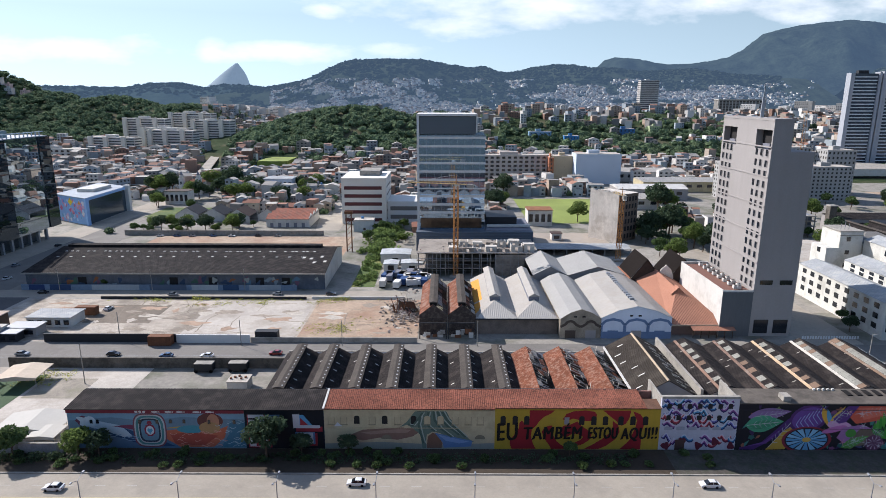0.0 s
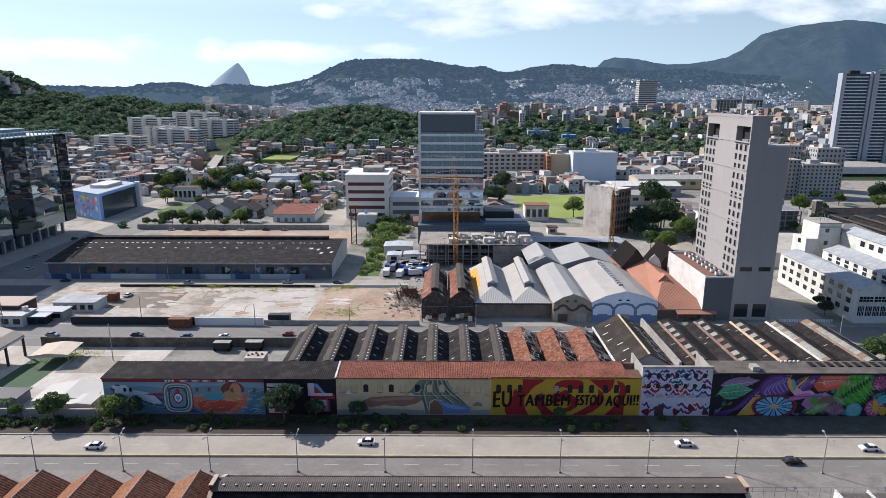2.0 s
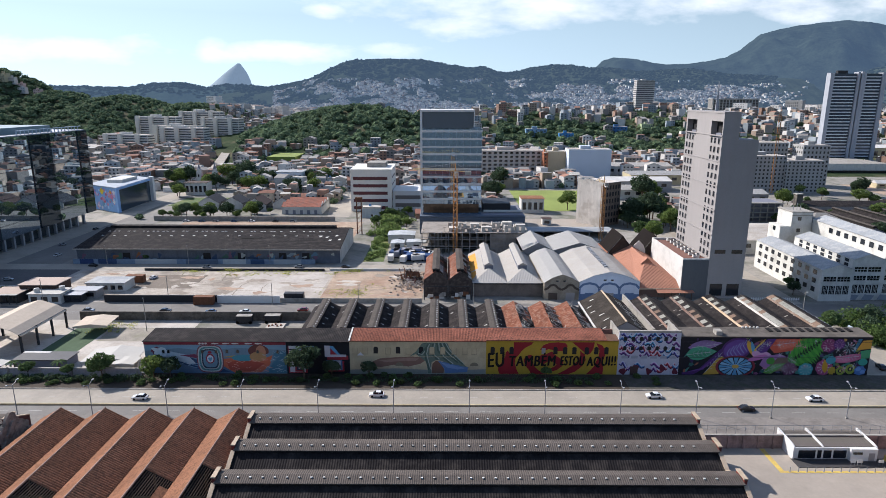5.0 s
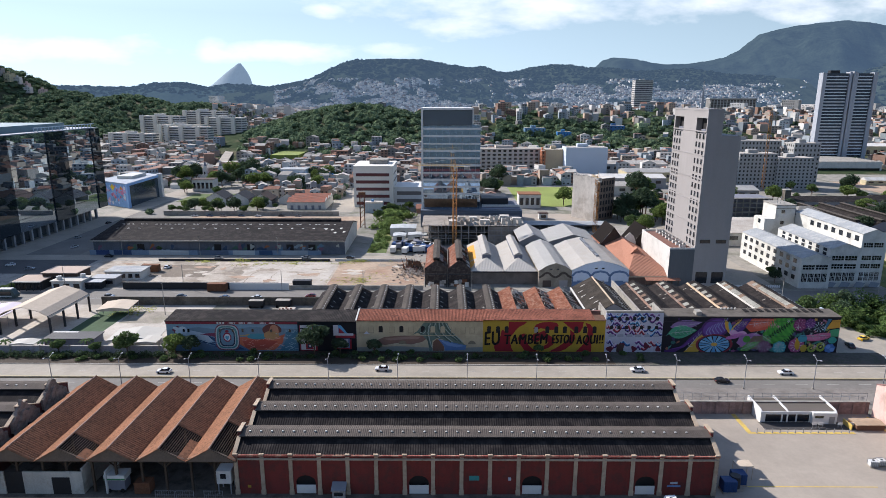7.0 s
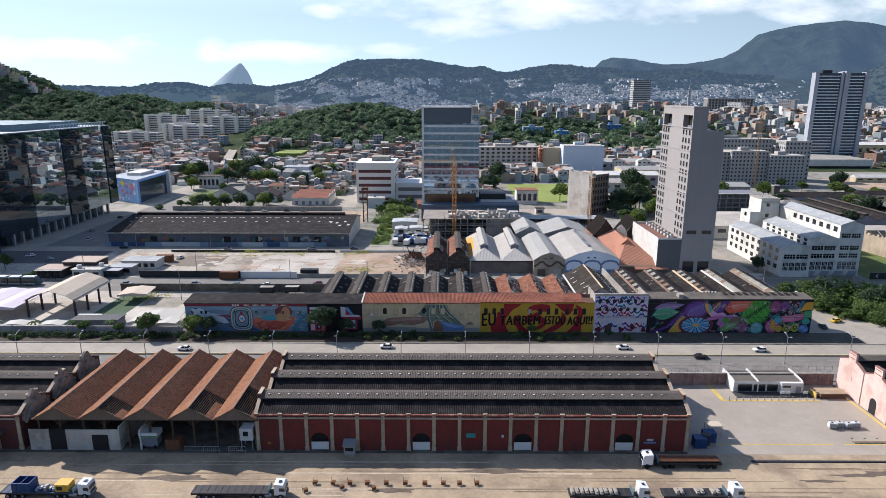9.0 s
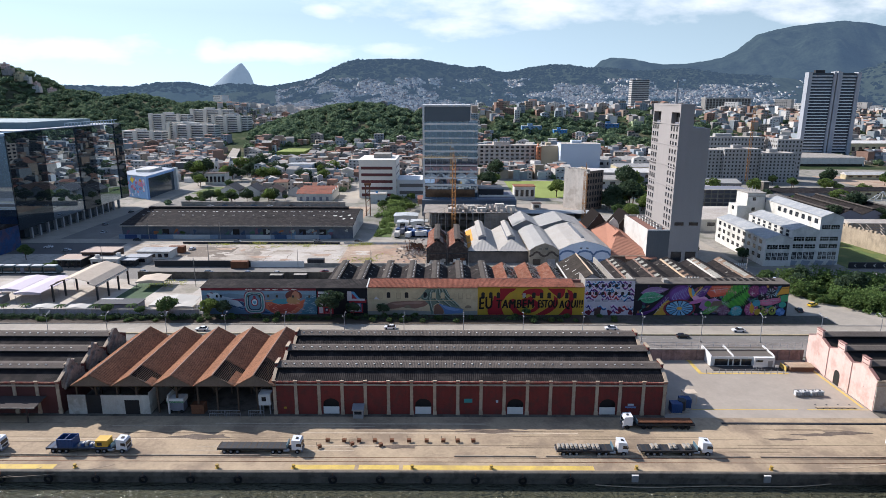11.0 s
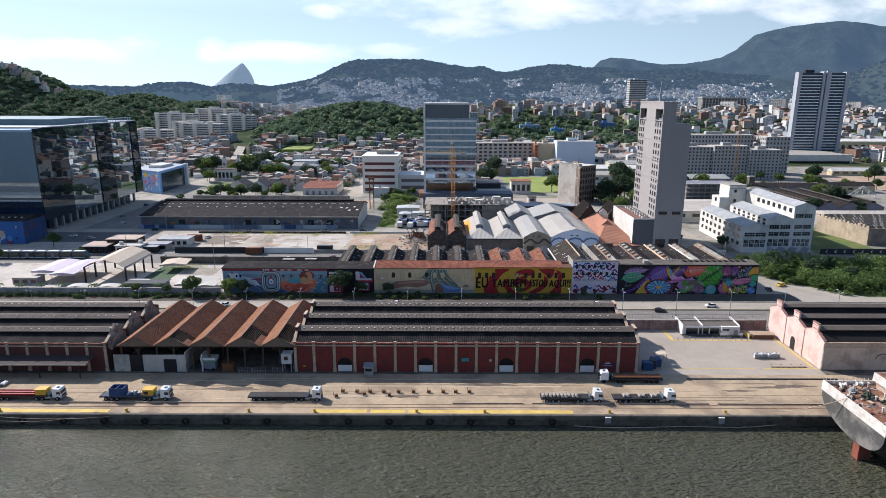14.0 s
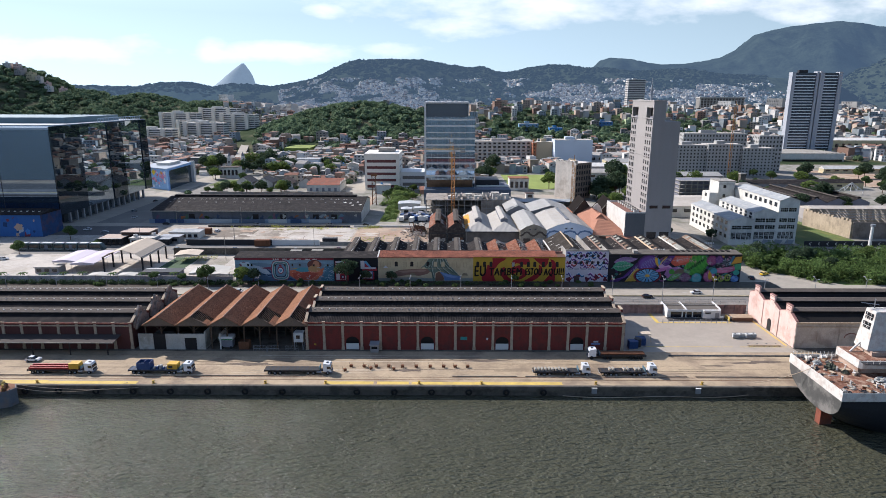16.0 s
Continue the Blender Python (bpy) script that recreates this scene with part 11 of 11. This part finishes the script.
# sheds and houses beyond the dirt field
for x, y, w, d, h, rf, lab in ((-121, 470, 14, 16, 6, mat("brown_tile_roof", "40322c", 0.9, var=0.25), "gabled store with a brown roof"), (-137, 474, 14, 16, 6, mat("dark_slate_roof", "2c2e33", 0.85, var=0.2), "gabled store with a dark slate roof"), (-105, 476, 12, 16, 6, mat("brown_tile_roof", "5b3f33"), "gabled store with a brown roof"), (-153, 476, 14, 16, 6, mat("dark_slate_roof", "2c2e33"), "gabled store with a dark slate roof")):
    t = gable_hall("gabled_store", x, w, y - d / 2, y + d / 2, h * 0.6, h * 0.6 + w * 0.3, rf, lab, group="gabled stores", monitor=False, walls=WHITE)
RS = thing("red_roofed_works", (-100.5, 449, 0), "white walled works under three faded red sheet roofs", "works")
RS.scale = (0.74, 1, 1)
part("wall", M().box(0, 33, 0, 0.4, 0, 4.6).box(0, 0.4, 0.4, 27, 0, 4.6).box(32.6, 33, 0.4, 27, 0, 5.4).box(0, 33, 27, 27.4, 0, 4.6), WHITE, RS)
for k in range(3):
    y0 = 0.2 + 9 * k
    part("roof_slope", M().ext_x([(y0 - 0.4, 4.6), (y0 + 5.6, 6.9), (y0 + 5.6, 7.0), (y0 - 0.4, 4.72)], -0.3, 32.5), mat("red_sheet_roof", "8a5442", 0.9, var=0.3, big=0.15, fine=1.0, ribs="x", rib_step=0.7, rib_depth=0.05, stain="6b5a50", stain_amount=0.4, stain_scale=0.4), RS, "faded red sheet slope")
    part("roof_slope", M().ext_x([(y0 + 5.604, 6.9), (y0 + 8.5, 4.9), (y0 + 8.5, 5.0), (y0 + 5.604, 7.0)], -0.3, 32.5), mat("red_sheet_roof", "8a5442"), RS)
    part("gable", M().ext_x([(y0, 4.6), (y0 + 8.6, 4.6), (y0 + 5.6, 7.2)], 32.504, 33), WHITE, RS)
for k in range(5):
    part("door", M().box(3 + k * 6, 5.4 + k * 6, -0.06, -0.004, 0, 2.6), GREY_DARK, RS)
shop(-183, 530, 16, 10, 9, WHITE, mat("brown_tile_roof", "5b3f33"), "white two storey house with a brown roof", wins=5)
shop(-129, 592, 22, 16, 10, BLUEWHITE, ROOF_BLUE, "pale blue rendered works hall", wins=6)
shop(55, 461, 14, 12, 9, WHITE, TILE, "white house with a red tile roof", wins=4)
shop(58, 420, 5, 5, 3.5, WHITE, mat("brown_tile_roof", "5b3f33"), "small white gatehouse with a brown roof", wins=1)
solid("field_wall", M().box(-170, -64, 427.6, 428.0, 0, 2.6).box(-170, -64, 427.5, 428.1, 2.6, 2.75), CONCRETE, "stained concrete wall behind the bare field", kind="structure")
for i, (x, c_) in enumerate(((-150, CAR_WHITE), (-141, CAR_BLUE), (-133, CAR_SILVER), (-122, CAR_BLUE), (-112, CAR_WHITE), (-98, CAR_BLACK), (-88, CAR_SILVER))):
    car(x, 424.6, c_, "parked car before the field wall", 0, 0.05)
CHU = thing("twin_towered_church", (-190, 566, 0), "white church with two small towers", "church")
CHU.scale = (0.82, 0.82, 0.74)
part("nave", M().box(-6, 6, 0, 24, 0, 11), WHITE, CHU)
part("roof", M().ext_y([(-6.3, 11), (6.3, 11), (0, 15)], -0.2, 24), TILE, CHU)
for s in (-7.6, 7.6):
    part("tower", M().box(s - 2, s + 2, -1, 4, 0, 17).box(s - 1.4, s + 1.4, -0.4, 3.4, 17, 20), WHITE, CHU)
    part("spire", M().tube((s, 1.5, 20), (s, 1.5, 25), 1.6, 0.1, n=8), GREY_DARK, CHU)
    part("louvre", M().box(s - 0.7, s + 0.7, -1.06, -1.004, 11, 14), DARK, CHU)
ramp = M()
for k in range(8):
    (xa, ya, za), (xb, yb, zb) = [(-217 - 68 * t, 655 + 260 * t, 4 + 7 * t) for t in (k / 8, (k + 1) / 8)]
    ramp.poly([(xa - 5, ya, za), (xa + 5, ya, za), (xb + 5, yb, zb), (xb - 5, yb, zb)]).poly([(xa - 5, ya, za), (xb - 5, yb, zb), (xb - 5, yb, zb - 1), (xa - 5, ya, za - 1)]).poly([(xa + 5, ya, za), (xb + 5, yb, zb), (xb + 5, yb, zb - 1), (xa + 5, ya, za - 1)])
solid("viaduct_road", ramp, ASPHALT_LIGHT, "pale viaduct road running inland", kind="structure")
slab("hill_lawn", -188, -158, 730, 778, 9.0, LAWN, "bright green sports field", 8)

for i, (x, y, w) in enumerate(((-796, 1172, 13), (-781, 1176, 10), (-770, 1170, 12), (-757, 1174, 15), (-742, 1172, 10), (-730, 1176, 8), (-768, 1158, 12), (-750, 1160, 10), (-722, 1164, 12), (-697, 1165, 11))):
    block("hilltop_house", x, y, w, 9, (6, 9, 7)[i % 3], (WHITE, PINK, GREY_WALL, CREAM)[i % 4], "pale house on the wooded hilltop", 2, 3, "hilltop houses", sides=False, z=height(x, y) + 4, win_w=0.3, win_h=0.35, pane=mat("far_pane", "33363a", 0.6))
for x, y, w, c, lab in ((146, 831, 17, "3f7fb5", "bright blue house on the slope"), (112, 846, 26, "7f9fb8", "pale blue house on the slope"), (223, 888, 24, "4a76a5", "blue walled house with a flat roof"), (262, 894, 14, "a9b48a", "pale green house on the slope")):
    block("coloured_house", x, y, w, 9, 8, paint(c), lab, 2, 5, "coloured houses", sides=False, z=height(x, y), win_w=0.3, win_h=0.4, pane=mat("far_pane", "33363a"))
slab("sandy_plot", 330, 640, 470, 590, 0.06, LOT_DIRT, "sandy open plot with dumped earth")
slab("far_lawn", 345, 640, 611, 662, 0.07, mat("dry_field_grass", "7d7c48", 0.95, var=0.35, big=0.05, fine=0.4, stain="56652f", stain_amount=0.6, stain_scale=0.05), "rough green field behind the plot")
# houses: a few shapes, set out over streets and slopes
HC_ = ["c0bcb4", "a89c8a", "cbc8c1", "967360", "98a0a6", "8d8882", "b09b85", "b9b5aa", "9aa3a5", "8f6453"]
RC = [mat("house_roof_tile", "8a5f4d", 0.92, var=0.3, big=0.1, fine=1, obj_random=0.2), mat("house_roof_grey", "8f8b84", 0.9, var=0.3, big=0.1, fine=1, obj_random=0.2), mat("house_roof_slab", "b0aaa0", 0.9, var=0.3, big=0.1, fine=1, obj_random=0.2), mat("house_roof_brown", "6d5143", 0.92, var=0.3, obj_random=0.2)]
TANK = mat("water_tank_blue", "4f7ea8", 0.7)
HP = []
rnd = random.Random(41)
for k in range(14):
    w, d, h = rnd.uniform(6, 11), rnd.uniform(7, 12), rnd.choice((3.2, 5.8, 6.2, 8.6))
    wm = mat("house_wall_%d" % (k % len(HC_)), HC_[k % len(HC_)], 0.88, var=0.2, big=0.15, fine=0.8, obj_random=0.15, streak=1)
    t = thing("house", (0, 0, 0), "small rendered city house", "house", "city houses")
    part("wall", M().box(-w / 2, w / 2, -d / 2, d / 2, -4, h), wm, t)
    if k % 3 == 0:
        part("roof", M().ext_y([(-w / 2 - 0.4, h), (w / 2 + 0.4, h), (0, h + w * 0.2)], -d / 2 - 0.4, d / 2 + 0.4), RC[0 if k % 2 else 3], t)
    elif k % 3 == 1:
        part("roof", M().ext_x([(-d / 2 - 0.4, h), (d / 2 + 0.4, h), (0, h + d * 0.18)], -w / 2 - 0.4, w / 2 + 0.4), RC[(k // 3) % 4], t)
    else:
        part("roof", M().box(-w / 2, w / 2, -d / 2, d / 2, h, h + 0.2).box(-w / 2, w / 2, -d / 2, -d / 2 + 0.2, h + 0.2, h + 0.9).box(-w / 2, -w / 2 + 0.2, -d / 2 + 0.2, d / 2, h + 0.2, h + 0.9), RC[2], t)
        part("water_tank", M().tube((w * 0.2, d * 0.1, h + 0.2), (w * 0.2, d * 0.1, h + 1.5), 0.8, n=10), TANK, t)
    fl = max(1, round(h / 3))
    for f in range(fl):
        for i in range(2):
            part("window", M().box(-w * 0.3 + i * w * 0.4, -w * 0.3 + i * w * 0.4 + 1.3, -d / 2 - 0.05, -d / 2 - 0.004, f * 2.8 + 1.0, f * 2.8 + 2.2), WIN, t)
        if f == 0:
            part("window", M().box(-w / 2 - 0.05, -w / 2 - 0.004, -1, 0.4, f * 2.8 + 1.0, f * 2.8 + 2.2), WIN, t)
    HP.append((t, w, d, h))

TAKEN = [(-240, -150, 440, 530), (-62, -30, 455, 500), (-20, 48, 390, 432), (50, 125, 370, 485), (-165, -70, 380, 486), (-36, -12, 450, 495), (100, 155, 625, 655), (25, 115, 640, 672), (195, 320, 535, 612), (380, 475, 720, 780),
         (-205, -165, 515, 595), (-145, -112, 578, 602), (-235, -208, 650, 720), (-255, -225, 720, 785), (-270, -240, 785, 850), (-290, -262, 850, 925), (120, 360, 370, 445), (120, 240, 488, 615), (150, 215, 640, 680), (-440, -365, 855, 880), (-390, -310, 885, 920), (-365, -295, 860, 885), (-425, -350, 915, 945), (-375, -305, 945, 975), (-330, -270, 910, 940), (-470, -390, 785, 815), (-192, -154, 700, 785), (265, 400, 598, 622), (240, 460, 445, 530), (370, 376, 636, 645), (-345, -196, 290, 425), (460, 640, 625, 660), (460, 590, 770, 830), (-205, -188, 260, 570), (-70, -56, 440, 625), (-30, -8, 360, 400), (-8, 45, 348, 390), (630, 750, 1530, 1590), (42, 112, 440, 560)]


def free(x, y, r=5):
    return not any(a - r < x < b + r and c - r < y < d + r for a, b, c, d in TAKEN)


def wooded(x, y):
    """Where trees, not houses, cover the slopes."""
    green = ((x + 110) / 150) ** 2 + ((y - 880) / 85) ** 2 < 1 or ((x + 30) / 70) ** 2 + ((y - 900) / 60) ** 2 < 1
    left = x < -430 and y > 960
    dark = ((x - 250) / 210) ** 2 + ((y - 900) / 60) ** 2 < 1 and noise.noise(Vector((x * 0.02, y * 0.02, 5))) > -0.1
    belt = ((x - 215) / 175) ** 2 + ((y - 835) / 75) ** 2 < 1 and noise.noise(Vector((x * 0.03, y * 0.03, 8))) > -0.28
    return green or left or belt or dark and (math.sin(x * 12.9898 + y * 78.233) * 43758.5453) % 1 < 0.55


TAKEN += [(-340, -268, 300, 430), (330, 660, 465, 668), (355, 434, 660, 735), (155, 205, 420, 450), (205, 305, 370, 480), (-102, -70, 440, 480)]
near = []
tries = 0
grid_used = {}
while len(near) < 112 and tries < 9000:
    tries += 1
    y = 440 + 330 * rnd.random() ** 1.2
    x = rnd.uniform(-0.70, 0.66) * y
    if not free(x, y) or wooded(x, y):
        continue
    cell = (int(x / 10), int(y / 11))
    if cell in grid_used:
        continue
    grid_used[cell] = 1
    near.append((x, y))
done = set()
for i, (x, y) in enumerate(near):
    t, w, d, h = HP[i % len(HP)]
    m = pose(x, y, height(x, y), 0, 0, rnd.choice((0, 90, 180, 270)) + rnd.uniform(-8, 8) if y > 640 else rnd.choice((0, 0, 90)) + rnd.uniform(-4, 4))
    if i < len(HP):
        t.matrix_basis = m
    else:
        copy_thing(t, m)

FAR_COLS = [mat("far_house_%d" % k, c, 0.9, var=0.2, big=0.05, fine=0.3, bump=0, island=0.25) for k, c in enumerate(("b3afa8", "998d7f", "c4c1bb", "856a5b", "8f979c", "7d7a76", "a08d7c", "8d9598"))] + [mat("far_roof_%d" % k, c, 0.9, var=0.25, big=0.05, fine=0.3, bump=0, island=0.25) for k, c in enumerate(("83604f", "7d7973", "9c978e"))] + [mat("far_window", "2a2d31", 0.4, var=0.2, bump=0)]


def far_house(m, x, y, z, w, d, h, rnd, a, pitched, pale=False, glazed=True):
    c, s = math.cos(a), math.sin(a)
    P = lambda u, v, q: (x + u * c - v * s, y + u * s + v * c, z + q)
    wi, ri = (rnd.choice((0, 2, 2)) if pale else rnd.randrange(8)), 8 + rnd.randrange(3)
    q = [(-w / 2, -d / 2), (w / 2, -d / 2), (w / 2, d / 2), (-w / 2, d / 2)]
    for i in range(4):
        (ax, ay), (bx, by) = q[i], q[(i + 1) % 4]
        m.poly([P(ax, ay, -6), P(bx, by, -6), P(bx, by, h), P(ax, ay, h)], wi)
    if pitched:
        r = w * 0.18
        m.poly([P(-w / 2, -d / 2, h), P(0, -d / 2, h + r), P(0, d / 2, h + r), P(-w / 2, d / 2, h)], ri)
        m.poly([P(w / 2, -d / 2, h), P(0, -d / 2, h + r), P(0, d / 2, h + r), P(w / 2, d / 2, h)], ri)
        m.poly([P(-w / 2, -d / 2, h), P(w / 2, -d / 2, h), P(0, -d / 2, h + r)], wi)
    else:
        m.poly([P(*q[0], h), P(*q[1], h), P(*q[2], h), P(*q[3], h)], ri)
    fl = max(1, int(h / 2.9)) if glazed else 0
    nw = max(2, int(w / 3.2))
    for f in range(min(fl, 14)):
        for i in range(min(nw, 7)):
            u0 = -w / 2 + w * (i + 0.25) / nw
            u1 = u0 + w * 0.45 / nw
            z0 = f * 2.9 + 0.9
            m.poly([P(u0, -d / 2 - 0.08, z0), P(u1, -d / 2 - 0.08, z0), P(u1, -d / 2 - 0.08, z0 + 1.3), P(u0, -d / 2 - 0.08, z0 + 1.3)], 11)


rnd = random.Random(52)
slope_houses = M()
near_used = {(int(x / 7), int(y / 8)) for x, y in near}
for i in range(9000):  # low crowded roofs among the nearer streets
    y = 450 + 420 * rnd.random()
    x = rnd.uniform(-0.62, 0.72) * y
    cell = (int(x / 7), int(y / 8))
    if cell in near_used or not free(x, y, 4) or wooded(x, y) or noise.noise(Vector((x * 0.03, y * 0.03, 2))) < -0.25:
        continue
    if any((cell[0] + a, cell[1] + b) in near_used and rnd.random() < 0.25 for a in (-1, 0, 1) for b in (-1, 0, 1)):
        continue
    near_used.add(cell)
    far_house(slope_houses, x, y, height(x, y), rnd.uniform(4, 7.5), rnd.uniform(4.5, 8), rnd.choice((2.8, 3.2, 5.5, 6, 6.5, 8.5)), rnd, rnd.choice((0, 1.57)) + rnd.uniform(-0.25, 0.25), rnd.random() < 0.55)
n = 0
while n < 4700:
    y = 560 + 1500 * rnd.random() ** 1.25
    x = rnd.uniform(-0.62, 0.80) * y
    if not free(x, y) or wooded(x, y):
        continue
    if y < 800 and (int(x / 10), int(y / 11)) in grid_used:
        continue
    if y < 800:
        grid_used[(int(x / 10), int(y / 11))] = 1
    n += 1
    far_house(slope_houses, x, y, height(x, y), rnd.uniform(6, 13), rnd.uniform(6, 11), rnd.choice((3.5, 6, 6.5, 9, 9, 12)), rnd, rnd.uniform(-0.4, 0.4) + rnd.choice((0, 1.57)), rnd.random() < 0.4)
solid("hillside_houses", slope_houses, FAR_COLS, "crowd of small houses covering the slopes", kind="stuff")

blocks_ = M()
for i in range(620):  # pale flats of the far valley on the left, and scattered towers to the right
    if i < 500:
        y = rnd.uniform(1350, 2200)
        x = rnd.uniform(-0.36, -0.20) * y
        h = rnd.uniform(12, 30)
    else:
        y = rnd.uniform(1300, 2100)
        x = rnd.uniform(0.42, 0.72) * y
        h = rnd.uniform(12, 34)
    far_house(blocks_, x, y, height(x, y), rnd.uniform(16, 36), rnd.uniform(14, 20), h, rnd, rnd.uniform(-1.1, -0.6), False, True)
solid("far_flats", blocks_, FAR_COLS, "crowd of pale high flats in the valley", kind="stuff")

bpy.context.view_layer.update()
deps = bpy.context.evaluated_depsgraph_get()


def ridge_height(ob, x, y):
    ok, p_, n_, i_ = ob.ray_cast(Vector((x, y, 2000)), Vector((0, 0, -1)))
    return p_.z if ok else None


def settled(x, y, z):
    """How thickly houses crowd this part of the ridge."""
    return noise.noise(Vector((x * 0.0045, y * 0.0045, 1))) + 1.1 * noise.noise(Vector((x * 0.014, y * 0.014, 3))) + 0.66 - z / 150


up = M()
n = tries = 0
while n < 11500 and tries < 90000:
    tries += 1
    y = rnd.uniform(1780, 2560)
    x = rnd.uniform(-0.26, 0.56) * y
    if x > 0.36 * y and rnd.random() < (x / y - 0.36) * 5:
        continue
    z = ridge_height(mid_range, x, y)
    if z is None or z < 5 or z > 130 or settled(x, y, z) < 0.05 and rnd.random() < 0.985:
        continue
    n += 1
    far_house(up, x, y, z - 1, rnd.uniform(5, 10), rnd.uniform(5, 9), rnd.choice((3, 3.5, 4, 5, 6)), rnd, rnd.uniform(-0.5, 0.5), rnd.random() < 0.3, rnd.random() < 0.6, False)
# these walls and roofs also emit a little, as painted haze
RIDGE_HAZE_COLS = [mat("ridge_house_%d" % k, c, 0.9, var=0.2, big=0.05, fine=0.3, bump=0, island=0.3, emit=(HAZE_GLOW, 0.15)) for k, c in enumerate(("a8a39b", "857f77", "bdb8b0", "776a60", "82868a", "6c6a68", "8f8377", "8a8c8c", "6d5a50", "686663", "7c7974", "33393f"))]
solid("ridge_houses", up, RIDGE_HAZE_COLS, "pale houses up the wooded ridge with a haze glow added", kind="stuff")
up = M()
n = tries = 0
while n < 420 and tries < 6000:
    tries += 1
    y = rnd.uniform(2650, 3300)
    x = rnd.uniform(0.36, 0.56) * y
    z = ridge_height(far_right, x, y)
    if z is None or z < 10 or z > 115:
        continue
    n += 1
    far_house(up, x, y, z, rnd.uniform(6, 12), rnd.uniform(6, 12), rnd.choice((4, 6, 9)), rnd, rnd.uniform(-0.5, 0.5), False, True)
solid("mountain_foot_houses", up, FAR_COLS, "pale houses at the foot of the mountain", kind="stuff")

# woods
woods = M()
rnd = random.Random(63)


def far_tree(m, x, y, z, r, rnd, n=58):
    m.blob((x, y, z + r * 0.45), (r * 0.85, r * 0.85, r * 0.6), seed=int(x * 7 + y), rough=0.4, n=6, m=4, mi=1)
    leaf_cloud(m, (x, y, z + r * 0.55), (r * 1.05, r * 1.05, r * 0.68), n, r * 0.2, rnd)


n = 0
while n < 4700:
    y = rnd.uniform(780, 1500)
    x = rnd.uniform(-0.80, 0.42) * y
    if not wooded(x, y) or not free(x, y, 2):
        continue
    if x > 45 and rnd.random() < 0.3:
        continue
    n += 1
    far_tree(woods, x, y, height(x, y), rnd.choice((2.6, 3.4, 4.2, 5.0, 5.8)) * rnd.uniform(0.85, 1.2), rnd, 64)
for cx, cy, r_, k in ((-144, 759, 26, 34), (-300, 640, 30, 24), (60, 720, 22, 16), (330, 650, 40, 30), (-60, 800, 30, 24)):
    for i in range(k):
        x, y = rnd.gauss(cx, r_ * 0.5), rnd.gauss(cy, r_ * 0.5)
        if free(x, y, 2):
            far_tree(woods, x, y, height(x, y), rnd.uniform(3.5, 6.5), rnd, 58)
for i in range(1700):
    y = rnd.uniform(560, 1400)
    x = rnd.uniform(-0.6, 0.8) * y
    if free(x, y):
        far_tree(woods, x, y, height(x, y), rnd.uniform(2.8, 5.6), rnd, 40)
for i in range(420):
    y = rnd.uniform(430, 780)
    x = rnd.uniform(-0.62, -0.05) * y
    if free(x, y, 3):
        far_tree(woods, x, y, height(x, y), rnd.uniform(2.2, 4.2), rnd, 60)
flats_at = [(-440, -360, 850, 890), (-392, -306, 885, 925), (-368, -290, 855, 892), (-428, -346, 912, 948), (-380, -300, 940, 978), (-335, -265, 905, 945)]
for i in range(420):
    x, y = rnd.uniform(-345, -150), rnd.uniform(770, 960)
    t_ = (y - 655) / 260
    if abs(x - (-217 - 68 * t_)) > 11 and not any(a < x < b and c < y < d for a, b, c, d in flats_at) and not (-192 < x < -154 and y < 785):
        far_tree(woods, x, y, height(x, y), rnd.uniform(2.5, 5.0), rnd, 40)
solid("hill_woods", woods, [mat("hill_leaves", "64735a", 0.95, through_light=0.38, spec=0.02, var=0.3, big=0.015, fine=0.1, bump=0, island=0.22), mat("hill_crowns", "56654a", 0.95, spec=0.02, var=0.35, big=0.015, fine=0.35, bump=1.5, island=0.2)], "dense woods over the hills", kind="stuff")

ridge_woods = M()
for ob, n, (ya, yb), (ba, bb) in ((mid_range, 6500, (1900, 2720), (-0.32, 0.50)), (far_left, 1600, (2700, 2980), (-0.75, -0.18)), (right_spur, 500, (1700, 2320), (0.6, 0.85))):
    for i in range(n):
        y = yb - (yb - ya) * rnd.random() ** 1.6
        x = rnd.uniform(ba, bb) * y
        z = ridge_height(ob, x, y)
        if z is None or z < 8 or ob is mid_range and settled(x, y, z) > 0.1:
            continue
        r = rnd.uniform(4, 8)
        ridge_woods.blob((x, y, z + r * 0.15), (r * rnd.uniform(0.9, 1.9), r, r * rnd.uniform(0.5, 1.0)), seed=i, rough=0.45, n=6, m=4)
# shares the ridge material and so its added haze glow
solid("ridge_woods", ridge_woods, FOREST_MID, "woods along the distant ridges", kind="stuff")
